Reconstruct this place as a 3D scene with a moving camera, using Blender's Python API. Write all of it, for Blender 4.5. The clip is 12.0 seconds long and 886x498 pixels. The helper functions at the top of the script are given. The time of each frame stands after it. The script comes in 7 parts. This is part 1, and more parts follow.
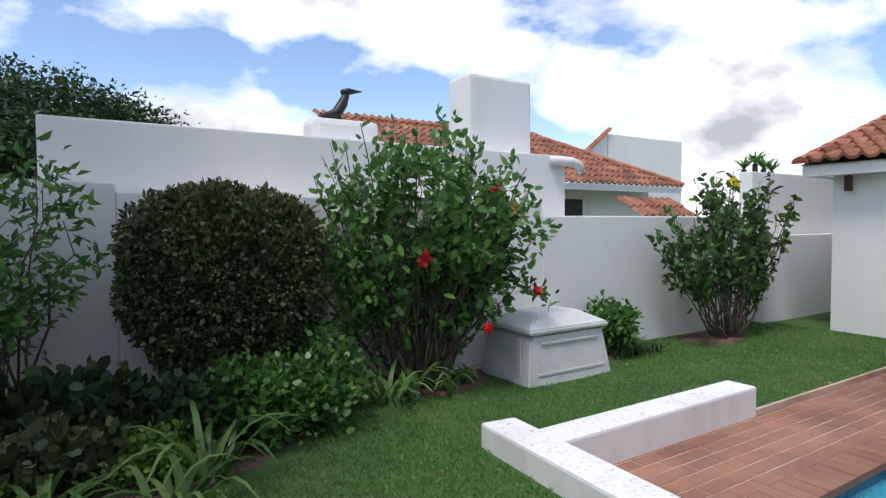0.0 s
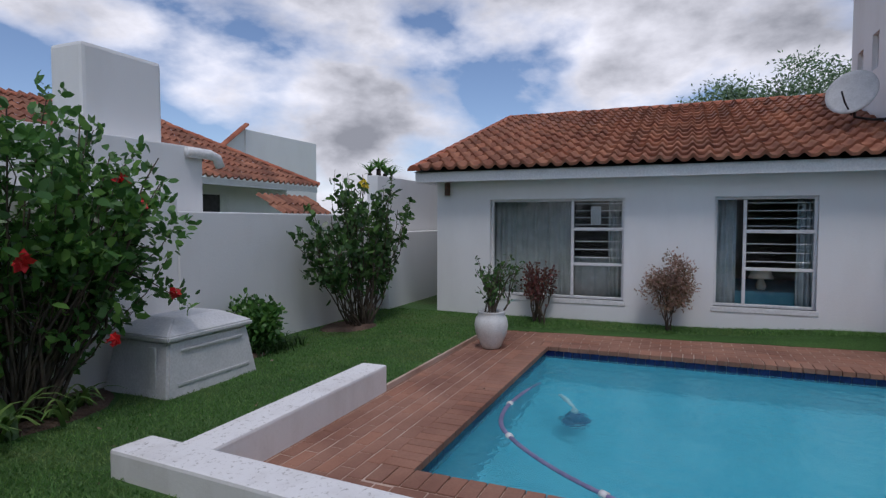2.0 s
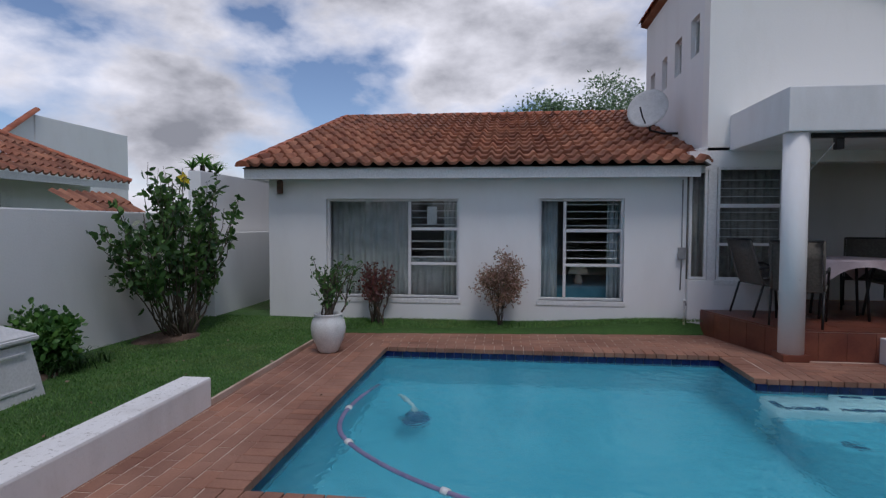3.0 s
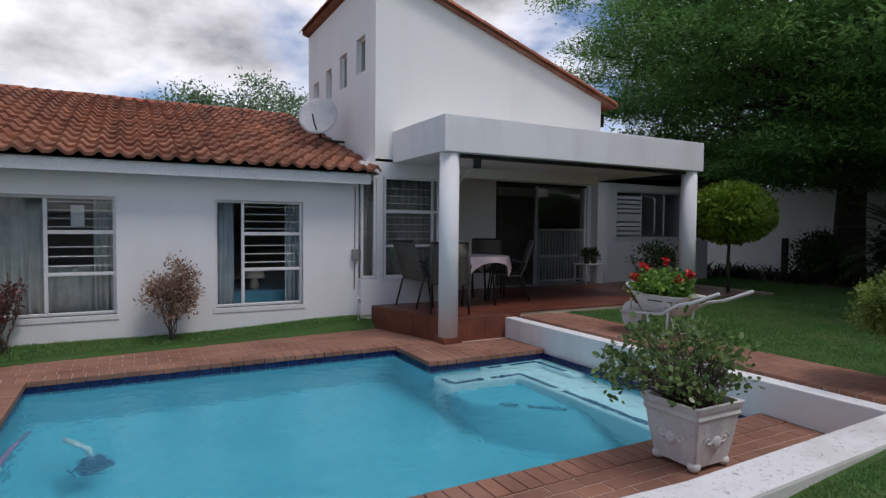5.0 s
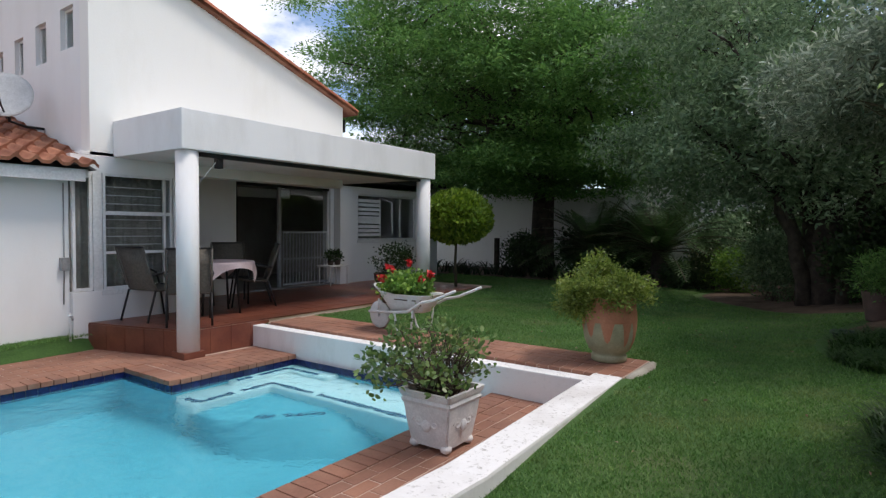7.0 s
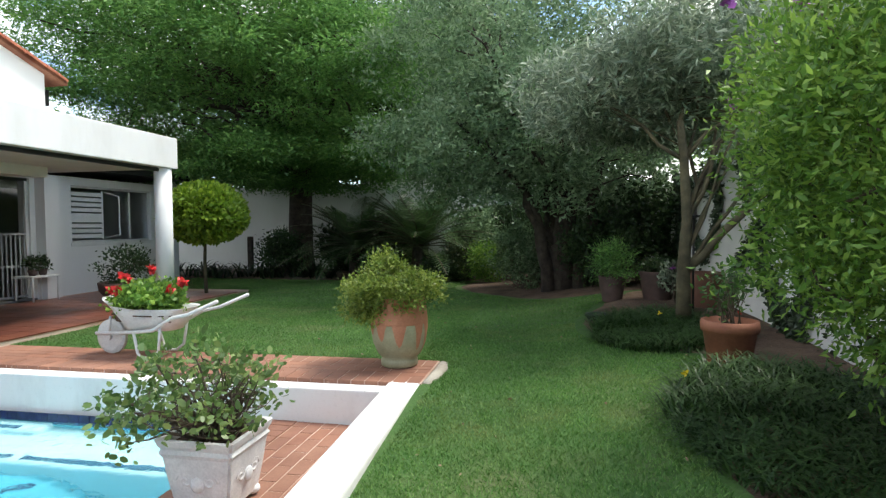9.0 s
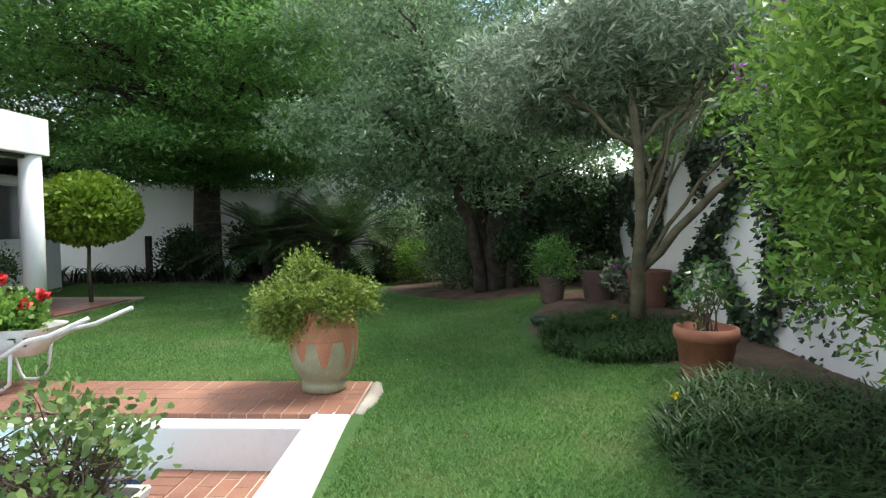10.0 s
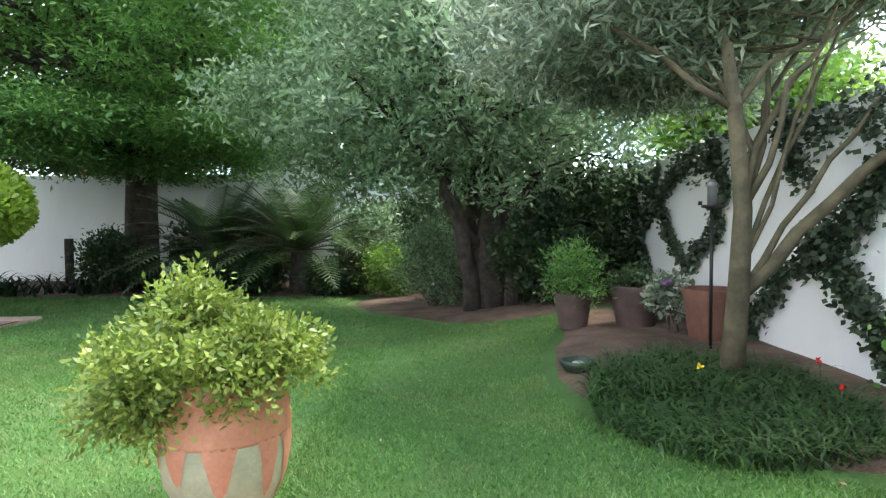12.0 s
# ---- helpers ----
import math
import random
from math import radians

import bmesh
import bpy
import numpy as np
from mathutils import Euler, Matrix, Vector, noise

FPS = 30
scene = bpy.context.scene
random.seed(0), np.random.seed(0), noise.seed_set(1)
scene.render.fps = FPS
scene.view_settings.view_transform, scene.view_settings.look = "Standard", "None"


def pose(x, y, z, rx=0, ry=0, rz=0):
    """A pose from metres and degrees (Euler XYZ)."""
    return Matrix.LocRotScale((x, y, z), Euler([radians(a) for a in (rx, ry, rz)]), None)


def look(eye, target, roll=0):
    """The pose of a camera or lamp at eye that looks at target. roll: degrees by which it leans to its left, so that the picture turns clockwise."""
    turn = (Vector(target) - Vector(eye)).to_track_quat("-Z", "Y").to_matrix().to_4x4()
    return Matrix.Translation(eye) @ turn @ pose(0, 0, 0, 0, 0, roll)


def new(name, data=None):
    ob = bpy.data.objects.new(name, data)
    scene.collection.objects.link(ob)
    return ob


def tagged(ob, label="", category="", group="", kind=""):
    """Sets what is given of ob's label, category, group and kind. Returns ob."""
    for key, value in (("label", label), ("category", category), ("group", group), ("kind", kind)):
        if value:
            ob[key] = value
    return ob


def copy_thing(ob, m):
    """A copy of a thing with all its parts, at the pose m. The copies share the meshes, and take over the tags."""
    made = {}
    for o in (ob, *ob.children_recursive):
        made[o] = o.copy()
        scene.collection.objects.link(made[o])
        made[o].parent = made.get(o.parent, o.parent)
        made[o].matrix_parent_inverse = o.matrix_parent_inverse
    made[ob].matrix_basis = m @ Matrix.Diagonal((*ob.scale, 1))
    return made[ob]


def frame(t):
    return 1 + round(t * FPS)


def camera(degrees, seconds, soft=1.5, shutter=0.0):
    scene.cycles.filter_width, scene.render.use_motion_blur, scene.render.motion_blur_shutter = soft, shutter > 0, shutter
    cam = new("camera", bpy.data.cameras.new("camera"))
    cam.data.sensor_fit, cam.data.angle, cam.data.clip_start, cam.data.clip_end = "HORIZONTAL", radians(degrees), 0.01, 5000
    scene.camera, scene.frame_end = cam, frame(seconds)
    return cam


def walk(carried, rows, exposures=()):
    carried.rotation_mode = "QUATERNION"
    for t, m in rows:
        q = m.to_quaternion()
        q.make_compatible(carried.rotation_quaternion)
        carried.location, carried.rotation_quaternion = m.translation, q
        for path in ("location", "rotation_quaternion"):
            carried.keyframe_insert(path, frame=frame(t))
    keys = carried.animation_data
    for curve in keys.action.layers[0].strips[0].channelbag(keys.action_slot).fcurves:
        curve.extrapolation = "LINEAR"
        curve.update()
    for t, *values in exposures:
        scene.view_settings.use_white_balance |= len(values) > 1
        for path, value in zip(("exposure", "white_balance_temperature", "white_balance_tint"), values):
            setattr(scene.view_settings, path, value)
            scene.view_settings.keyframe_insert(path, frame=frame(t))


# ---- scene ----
cam = camera(75.2, 12.0, 1.3)
EXPOSURES = [(0.0, 0.92, 6400, 14), (1.0, 0.62, 6200, 15), (2.5, -0.16, 6080, 17), (5.0, 0.2, 6400, 16), (6.5, 0.68, 6680, 15), (7.5, 1.04, 6780, 12), (9.5, 1.93, 6850, 6), (10.7, 2.28, 6780, 7), (12.0, 2.98, 6680, 9)]
PATH = [
    (0, (0.095, -0.518, 1.507), (1.166, 1.169, 1.424), -0.4),
    (0.5, (0.04, -0.516, 1.523), (1.38, 0.966, 1.428), 0.1),
    (1, (0.033, -0.505, 1.506), (1.596, 0.741, 1.414), -0.0),
    (1.5, (0.027, -0.492, 1.509), (1.756, 0.508, 1.413), 0.1),
    (2, (0.066, -0.481, 1.504), (1.91, 0.288, 1.408), 0.1),
    (2.5, (0.161, -0.446, 1.471), (2.093, 0.064, 1.383), 0.2),
    (3, (0.212, -0.44, 1.453), (2.197, -0.213, 1.37), 0.2),
    (4.8, (0.319, 0.083, 1.498), (2.127, -0.771, 1.425), 0.2),
    (5, (0.324, 0.117, 1.495), (2.08, -0.838, 1.419), 0.5),
    (5.5, (0.3, 0.206, 1.517), (1.907, -0.981, 1.444), 0.4),
    (6, (0.291, 0.304, 1.537), (1.743, -1.07, 1.465), 0.5),
    (6.5, (0.316, 0.31, 1.543), (1.629, -1.197, 1.472), 0.4),
    (7, (0.396, 0.278, 1.549), (1.559, -1.347, 1.479), 0.4),
    (7.5, (0.521, 0.224, 1.546), (1.506, -1.516, 1.479), 0.2),
    (9.5, (1.069, -0.505, 1.53), (1.283, -2.491, 1.443), -0.6),
    (10, (1.183, -0.937, 1.522), (1.283, -2.932, 1.431), -0.7),
    (10.5, (1.239, -1.395, 1.518), (1.283, -3.392, 1.424), -0.7),
    (11, (1.307, -1.854, 1.516), (1.336, -3.851, 1.419), -0.8),
    (11.5, (1.376, -2.359, 1.524), (1.391, -4.357, 1.427), -0.8),
    (12, (1.412, -2.847, 1.486), (1.415, -4.845, 1.407), -0.4),
]
walk(cam, [(t, look(eye, target, roll)) for t, eye, target, roll in PATH], exposures=EXPOSURES)

# ---- light ----
W = bpy.data.worlds.new("sky")
scene.world = W
W.use_nodes = True
wn, wl = W.node_tree.nodes, W.node_tree.links
wn.clear()


def wnode(kind, **kw):
    n = wn.new(kind)
    for k, v in kw.items():
        n.inputs[k].default_value = v
    return n


SUN_EL, SUN_AZ = 64.0, 244.0
wsky = wnode("ShaderNodeTexSky")
wsky.sky_type = "NISHITA"
wsky.sun_disc = False
wsky.sun_elevation, wsky.sun_rotation = radians(SUN_EL), radians(SUN_AZ)
wsky.altitude, wsky.air_density, wsky.dust_density = 1400, 1.0, 0.6
wtc = wnode("ShaderNodeTexCoord")
wmap = wnode("ShaderNodeMapping")
wmap.inputs["Scale"].default_value = (1.0, 1.0, 1.9)
wmap.inputs["Location"].default_value = (0.31, 0.12, 0.45)
wl.new(wtc.outputs["Generated"], wmap.inputs["Vector"])
wcloud = wnode("ShaderNodeTexNoise", Scale=2.9, Detail=10.0, Roughness=0.52, Distortion=0.1)
wl.new(wmap.outputs[0], wcloud.inputs["Vector"])
wcover = wnode("ShaderNodeValToRGB")
wcover.color_ramp.elements[0].position, wcover.color_ramp.elements[1].position = 0.455, 0.585
wl.new(wcloud.outputs["Fac"], wcover.inputs["Fac"])
wshade = wnode("ShaderNodeTexNoise", Scale=4.2, Detail=9.0, Roughness=0.55)
wlift = wnode("ShaderNodeVectorMath")
wlift.operation = "ADD"
wlift.inputs[1].default_value = (0.0, 0.0, -0.10)
wl.new(wmap.outputs[0], wlift.inputs[0])
wl.new(wlift.outputs[0], wshade.inputs["Vector"])
wthick = wnode("ShaderNodeMix")
wthick.inputs[0].default_value = 0.42
wl.new(wcloud.outputs["Fac"], wthick.inputs[2])
wl.new(wshade.outputs["Fac"], wthick.inputs[3])
wtone = wnode("ShaderNodeValToRGB")
wtone.color_ramp.elements[0].position, wtone.color_ramp.elements[1].position = 0.48, 0.64
wtone.color_ramp.elements[0].color = (9.0, 9.0, 9.1, 1)
wtone.color_ramp.elements[1].color = (2.7, 2.8, 3.0, 1)
wl.new(wthick.outputs[0], wtone.inputs["Fac"])
wmix = wnode("ShaderNodeMix")
wmix.data_type = "RGBA"
wl.new(wcover.outputs["Color"], wmix.inputs[0])
wl.new(wsky.outputs["Color"], wmix.inputs[6])
wl.new(wtone.outputs["Color"], wmix.inputs[7])
wbg = wnode("ShaderNodeBackground", Strength=0.11)
wl.new(wmix.outputs[2], wbg.inputs["Color"])
wout = wnode("ShaderNodeOutputWorld")
wl.new(wbg.outputs[0], wout.inputs["Surface"])

sun = new("sun", bpy.data.lights.new("sun", "SUN"))
sun.data.energy, sun.data.angle, sun.data.color = 1.25, radians(16), (1.0, 0.96, 0.9)
se, sa = radians(SUN_EL), radians(SUN_AZ)
sun.matrix_world = look((0, 0, 30), Vector((0, 0, 30)) - Vector((math.sin(sa) * math.cos(se), math.cos(sa) * math.cos(se), math.sin(se))))


# ---- materials ----
def material(name, rough=0.6, metal=0.0):
    m = bpy.data.materials.new(name)
    m.use_nodes = True
    t = m.node_tree
    b = t.nodes["Principled BSDF"]
    b.inputs["Roughness"].default_value, b.inputs["Metallic"].default_value = rough, metal
    return m, t, b


def node(t, kind, **kw):
    n = t.nodes.new(kind)
    for k, v in kw.items():
        n.inputs[k.replace("_", " ")].default_value = v
    return n


def rgb(c):
    return (c[0], c[1], c[2], 1)


def ramp(t, src, stops):
    r = t.nodes.new("ShaderNodeValToRGB")
    e = r.color_ramp.elements
    while len(e) < len(stops):
        e.new(0.5)
    for el, (p, c) in zip(e, stops):
        el.position, el.color = p, rgb(c)
    t.links.new(src, r.inputs["Fac"])
    return r.outputs["Color"]


def blend(t, fac, a, b, mode="MIX"):
    m = t.nodes.new("ShaderNodeMix")
    m.data_type, m.blend_type = "RGBA", mode
    for sock, v in ((0, fac), (6, a), (7, b)):
        if hasattr(v, "is_linked"):
            t.links.new(v, m.inputs[sock])
        else:
            m.inputs[sock].default_value = v if sock == 0 else rgb(v)
    return m.outputs[2]


def bump(t, b, src, strength=0.3, dist=0.01):
    n = node(t, "ShaderNodeBump", Strength=strength, Distance=dist)
    t.links.new(src, n.inputs["Height"])
    t.links.new(n.outputs["Normal"], b.inputs["Normal"])


def coords(t, world=True):
    if world:
        return t.nodes.new("ShaderNodeNewGeometry").outputs["Position"]
    return t.nodes.new("ShaderNodeTexCoord").outputs["Object"]


def noise_tex(t, co, scale, detail=4.0, rough=0.55):
    n = node(t, "ShaderNodeTexNoise", Scale=scale, Detail=detail, Roughness=rough)
    t.links.new(co, n.inputs["Vector"])
    return n.outputs["Fac"]


def speckled(name, c1, c2, scale=6.0, fine=60.0, rough=0.7, bump_s=0.25, dist=0.004, metal=0.0, lo=0.35, hi=0.65, obj_random=0.0, island=0.0):
    m, t, b = material(name, rough, metal)
    co = coords(t)
    col = ramp(t, noise_tex(t, co, scale), ((lo, c1), (hi, c2)))
    f = noise_tex(t, co, fine, 3.0)
    col = blend(t, 0.25, col, ramp(t, f, ((0.3, (0.35, 0.35, 0.35)), (0.7, (1, 1, 1)))), "MULTIPLY")
    src = None
    if obj_random:
        src = t.nodes.new("ShaderNodeObjectInfo").outputs["Random"]
        amount = obj_random
    elif island:
        src = t.nodes.new("ShaderNodeNewGeometry").outputs["Random Per Island"]
        amount = island
    if src:
        v = ramp(t, src, ((0.0, (1 - amount, 1 - amount, 1 - amount)), (0.6, (1, 1, 1)), (1.0, (1.12, 1.06, 1.0))))
        col = blend(t, 1.0, col, v, "MULTIPLY")
    t.links.new(col, b.inputs["Base Color"])
    bump(t, b, f, bump_s, dist)
    return m


def plaster(name, tint=(0.80, 0.80, 0.79), dirt=(0.50, 0.47, 0.42), amount=0.35, worn=0.62, spot=9.0, tops=False):
    m, t, b = material(name, 0.82)
    co = coords(t)
    stretch = t.nodes.new("ShaderNodeMapping")
    stretch.inputs["Scale"].default_value = (1.0, 1.0, 0.35)
    t.links.new(co, stretch.inputs["Vector"])
    st = noise_tex(t, stretch.outputs[0], 1.6, 7.0, 0.62)
    spots = noise_tex(t, co, spot, 8.0, 0.7)
    f1 = ramp(t, st, ((0.48, (0, 0, 0)), (0.85, (amount, amount, amount))))
    col = blend(t, f1, tint, dirt)
    f2 = ramp(t, spots, ((worn, (0, 0, 0)), (worn + 0.1, (amount, amount, amount))))
    if tops:
        split = t.nodes.new("ShaderNodeSeparateXYZ")
        t.links.new(t.nodes.new("ShaderNodeNewGeometry").outputs["Normal"], split.inputs[0])
        f2 = blend(t, 1.0, f2, ramp(t, split.outputs["Z"], ((0.25, (0.12, 0.12, 0.12)), (0.8, (1, 1, 1)))), "MULTIPLY")
    col = blend(t, f2, col, (0.33, 0.31, 0.28))
    t.links.new(col, b.inputs["Base Color"])
    bump(t, b, noise_tex(t, co, 38.0, 6.0, 0.65), 0.35, 0.006)
    return m


M_PLASTER = plaster("white painted plaster", amount=0.22, worn=0.70)
M_PLASTER_OLD = plaster("flaking white wall paint", (0.82, 0.81, 0.80), (0.46, 0.42, 0.38), 0.80, 0.56, 32.0, True)
M_SLAB = plaster("weathered white slab paint", (0.82, 0.82, 0.81), (0.50, 0.48, 0.44), 0.45, 0.66)
# Slightly lighter and warmer than the other wall plaster.
M_GABLE = plaster("pale cream plaster", (0.84, 0.83, 0.79), (0.62, 0.58, 0.48), 0.35, 0.72)
M_TRIM = speckled("white gloss trim paint", (0.76, 0.76, 0.75), (0.82, 0.82, 0.81), 5, 40, 0.4, 0.08)
M_BRICK = speckled("worn red clay paver", (0.25, 0.115, 0.076), (0.37, 0.19, 0.128), 1.6, 60, 0.85, 0.35, 0.003, obj_random=0.10)
M_BRICK_J = speckled("worn red clay paver field", (0.25, 0.115, 0.076), (0.37, 0.19, 0.128), 1.6, 60, 0.85, 0.35, 0.003, island=0.10)
M_MORTAR = speckled("sandy mortar bed", (0.44, 0.285, 0.215), (0.66, 0.52, 0.43), 1.5, 90, 0.95, 0.5)
M_QUARRY = speckled("dark red quarry tile", (0.15, 0.045, 0.03), (0.22, 0.075, 0.045), 4, 50, 0.35, 0.15, obj_random=0.2)
M_TILE = speckled("weathered terracotta roof tile", (0.23, 0.078, 0.042), (0.42, 0.185, 0.105), 2.6, 30, 0.75, 0.35, 0.004, obj_random=0.35)
M_TILE_J = speckled("weathered terracotta roof tile field", (0.23, 0.078, 0.042), (0.42, 0.185, 0.105), 2.6, 30, 0.75, 0.35, 0.004, island=0.4)
M_RIDGE = speckled("red ridge tile", (0.36, 0.10, 0.05), (0.48, 0.16, 0.08), 3, 50, 0.7, 0.3, obj_random=0.2)
M_SOIL = speckled("brown garden soil", (0.075, 0.046, 0.032), (0.17, 0.11, 0.078), 3.0, 30, 0.95, 0.9, 0.03)
M_DARK = speckled("black painted metal", (0.012, 0.012, 0.013), (0.03, 0.03, 0.03), 10, 80, 0.45, 0.1, metal=0.3)
# One grey for every room surface, the dimness indoors put into its colour.
M_ROOM = speckled("dimmed room grey", (0.30, 0.28, 0.25), (0.36, 0.34, 0.31), 2, 30, 0.9, 0.1)
M_BLUE_TILE = speckled("dark blue glazed pool tile", (0.008, 0.011, 0.065), (0.016, 0.024, 0.125), 9, 40, 0.2, 0.1, obj_random=0.10)
M_POOL = speckled("pale blue pool plaster", (0.085, 0.435, 0.56), (0.12, 0.50, 0.62), 1.2, 40, 0.7, 0.1)
M_POOL_STEP = speckled("white pool step plaster", (0.78, 0.86, 0.87), (0.86, 0.90, 0.90), 1.5, 40, 0.7, 0.1)


def water_material():
    m = bpy.data.materials.new("slightly cloudy pool water")
    m.use_nodes = True
    t = m.node_tree
    t.nodes.remove(t.nodes["Principled BSDF"])
    g = node(t, "ShaderNodeBsdfGlass", IOR=1.33, Roughness=0.0)
    g.inputs["Color"].default_value = (0.70, 0.93, 0.965, 1)
    co = coords(t)
    h1 = noise_tex(t, co, 7.0, 3.0, 0.55)
    n = node(t, "ShaderNodeBump", Strength=0.5, Distance=0.04)
    t.links.new(h1, n.inputs["Height"])
    t.links.new(n.outputs["Normal"], g.inputs["Normal"])
    d = node(t, "ShaderNodeBsdfDiffuse")
    d.inputs["Color"].default_value = (0.12, 0.50, 0.63, 1)
    mx = node(t, "ShaderNodeMixShader", Fac=0.22)
    t.links.new(g.outputs[0], mx.inputs[1])
    t.links.new(d.outputs[0], mx.inputs[2])
    t.links.new(mx.outputs[0], t.nodes["Material Output"].inputs["Surface"])
    return m


M_WATER = water_material()


def glass_material(name, tint):
    m = bpy.data.materials.new(name)
    m.use_nodes = True
    t = m.node_tree
    b = t.nodes["Principled BSDF"]
    b.inputs["Base Color"].default_value = rgb(tint)
    b.inputs["Roughness"].default_value = 0.02
    b.inputs["Transmission Weight"].default_value = 1.0
    b.inputs["IOR"].default_value = 1.35
    return m


M_GLASS = glass_material("window glass", (0.9, 0.94, 0.95))


def lawn_material():
    m, t, b = material("mown green lawn", 0.9)
    co = coords(t)
    big = noise_tex(t, co, 0.9, 5.0, 0.6)
    fine = noise_tex(t, co, 55.0, 4.0, 0.7)
    col = ramp(t, big, ((0.35, (0.045, 0.115, 0.022)), (0.55, (0.065, 0.155, 0.03)), (0.75, (0.12, 0.16, 0.055))))
    col = blend(t, 0.6, col, ramp(t, fine, ((0.3, (0.4, 0.4, 0.4)), (0.7, (1.15, 1.15, 1.1)))), "MULTIPLY")
    t.links.new(col, b.inputs["Base Color"])
    bump(t, b, fine, 0.8, 0.02)
    return m


M_LAWN = lawn_material()


# ---- mesh helpers ----
def link_mesh(name, me, mat, parent=None, label=""):
    ob = new(name, me)
    if mat:
        me.materials.append(mat)
    if parent:
        ob.parent = parent
    if label:
        ob["label"] = label
    return ob


def part(name, bm, mat, parent=None, label="", smooth=False):
    me = bpy.data.meshes.new(name)
    bmesh.ops.recalc_face_normals(bm, faces=bm.faces)
    for f in bm.faces:
        f.smooth = smooth
    bm.to_mesh(me)
    bm.free()
    return link_mesh(name, me, mat, parent, label)


def thing(name, at=(0, 0, 0), label="", category="", group="", kind="", turn=0):
    ob = new(name)
    ob.empty_display_size = 0.1
    ob.matrix_world = pose(at[0], at[1], at[2], 0, 0, turn)
    return tagged(ob, label, category, group, kind)


def add_box(bm, lo, hi, bevel=0.0):
    lo, hi = Vector(lo), Vector(hi)
    made = bmesh.ops.create_cube(bm, size=1.0, matrix=Matrix.Translation((lo + hi) / 2) @ Matrix.Diagonal((*(hi - lo), 1)))
    if bevel:
        edges = list({e for v in made["verts"] for e in v.link_edges})
        bmesh.ops.bevel(bm, geom=edges, offset=bevel, segments=2, affect="EDGES", profile=0.6)
    return bm


def box(name, lo, hi, mat, parent=None, label="", bevel=0.0):
    return part(name, add_box(bmesh.new(), lo, hi, bevel), mat, parent, label)


def add_tube(bm, pts, radii, seg=8, cap=True):
    pts = [Vector(p) for p in pts]
    rings = []
    side = None
    for i, p in enumerate(pts):
        d = (pts[min(i + 1, len(pts) - 1)] - pts[max(i - 1, 0)]).normalized()
        if side is None:
            side = d.orthogonal().normalized()
        side = (side - d * side.dot(d)).normalized()
        up = d.cross(side)
        r = radii[i] if hasattr(radii, "__len__") else radii
        rings.append([bm.verts.new(p + (side * math.cos(a) + up * math.sin(a)) * r) for a in (2 * math.pi * k / seg for k in range(seg))])
    for a, b in zip(rings, rings[1:]):
        for k in range(seg):
            bm.faces.new((a[k], a[(k + 1) % seg], b[(k + 1) % seg], b[k]))
    if cap:
        bm.faces.new(rings[0][::-1])
        bm.faces.new(rings[-1])
    return bm


def tube(name, pts, radii, mat, parent=None, label="", seg=8):
    return part(name, add_tube(bmesh.new(), pts, radii, seg), mat, parent, label, smooth=True)


def lathe(name, profile, mat, parent=None, label="", seg=32, at=(0, 0, 0)):
    bm = bmesh.new()
    rings = []
    for r, z in profile:
        rings.append([bm.verts.new((at[0] + r * math.cos(2 * math.pi * k / seg), at[1] + r * math.sin(2 * math.pi * k / seg), at[2] + z)) for k in range(seg)])
    for a, b in zip(rings, rings[1:]):
        for k in range(seg):
            bm.faces.new((a[k], a[(k + 1) % seg], b[(k + 1) % seg], b[k]))
    bm.faces.new(rings[0][::-1])
    bm.faces.new(rings[-1])
    return part(name, bm, mat, parent, label, smooth=True)


def wall_with_holes(name, axis, at, thick, span, z0, z1, holes, mat, parent=None, label=""):
    """A wall along one axis ('x' or 'y'), its outer face at `at`, thickness added; holes as (a0, a1, z0, z1)."""
    bm = bmesh.new()
    cuts = sorted({span[0], span[1], *[h[0] for h in holes], *[h[1] for h in holes]})
    levels = sorted({z0, z1, *[h[2] for h in holes], *[h[3] for h in holes]})
    n, m = len(cuts) - 1, len(levels) - 1

    def solid(i, j):
        if not (0 <= i < n and 0 <= j < m):
            return False
        a, z = (cuts[i] + cuts[i + 1]) / 2, (levels[j] + levels[j + 1]) / 2
        return not any(h[0] < a < h[1] and h[2] < z < h[3] for h in holes)

    def v(a, d, z):
        p = (a, at + d, z) if axis == "x" else (at + d, a, z)
        return bm.verts.new(p)

    for i in range(n):
        for j in range(m):
            if not solid(i, j):
                continue
            a0, a1, b0, b1 = cuts[i], cuts[i + 1], levels[j], levels[j + 1]
            for d in (0, thick):
                bm.faces.new((v(a0, d, b0), v(a1, d, b0), v(a1, d, b1), v(a0, d, b1)))
            if not solid(i - 1, j):
                bm.faces.new((v(a0, 0, b0), v(a0, thick, b0), v(a0, thick, b1), v(a0, 0, b1)))
            if not solid(i + 1, j):
                bm.faces.new((v(a1, 0, b0), v(a1, thick, b0), v(a1, thick, b1), v(a1, 0, b1)))
            if not solid(i, j - 1):
                bm.faces.new((v(a0, 0, b0), v(a1, 0, b0), v(a1, thick, b0), v(a0, thick, b0)))
            if not solid(i, j + 1):
                bm.faces.new((v(a0, 0, b1), v(a1, 0, b1), v(a1, thick, b1), v(a0, thick, b1)))
    bmesh.ops.remove_doubles(bm, verts=bm.verts, dist=0.0005)
    return part(name, bm, mat, parent, label)


def smooth01(x, a, b):
    k = min(1.0, max(0.0, (x - a) / (b - a)))
    return k * k * (3 - 2 * k)


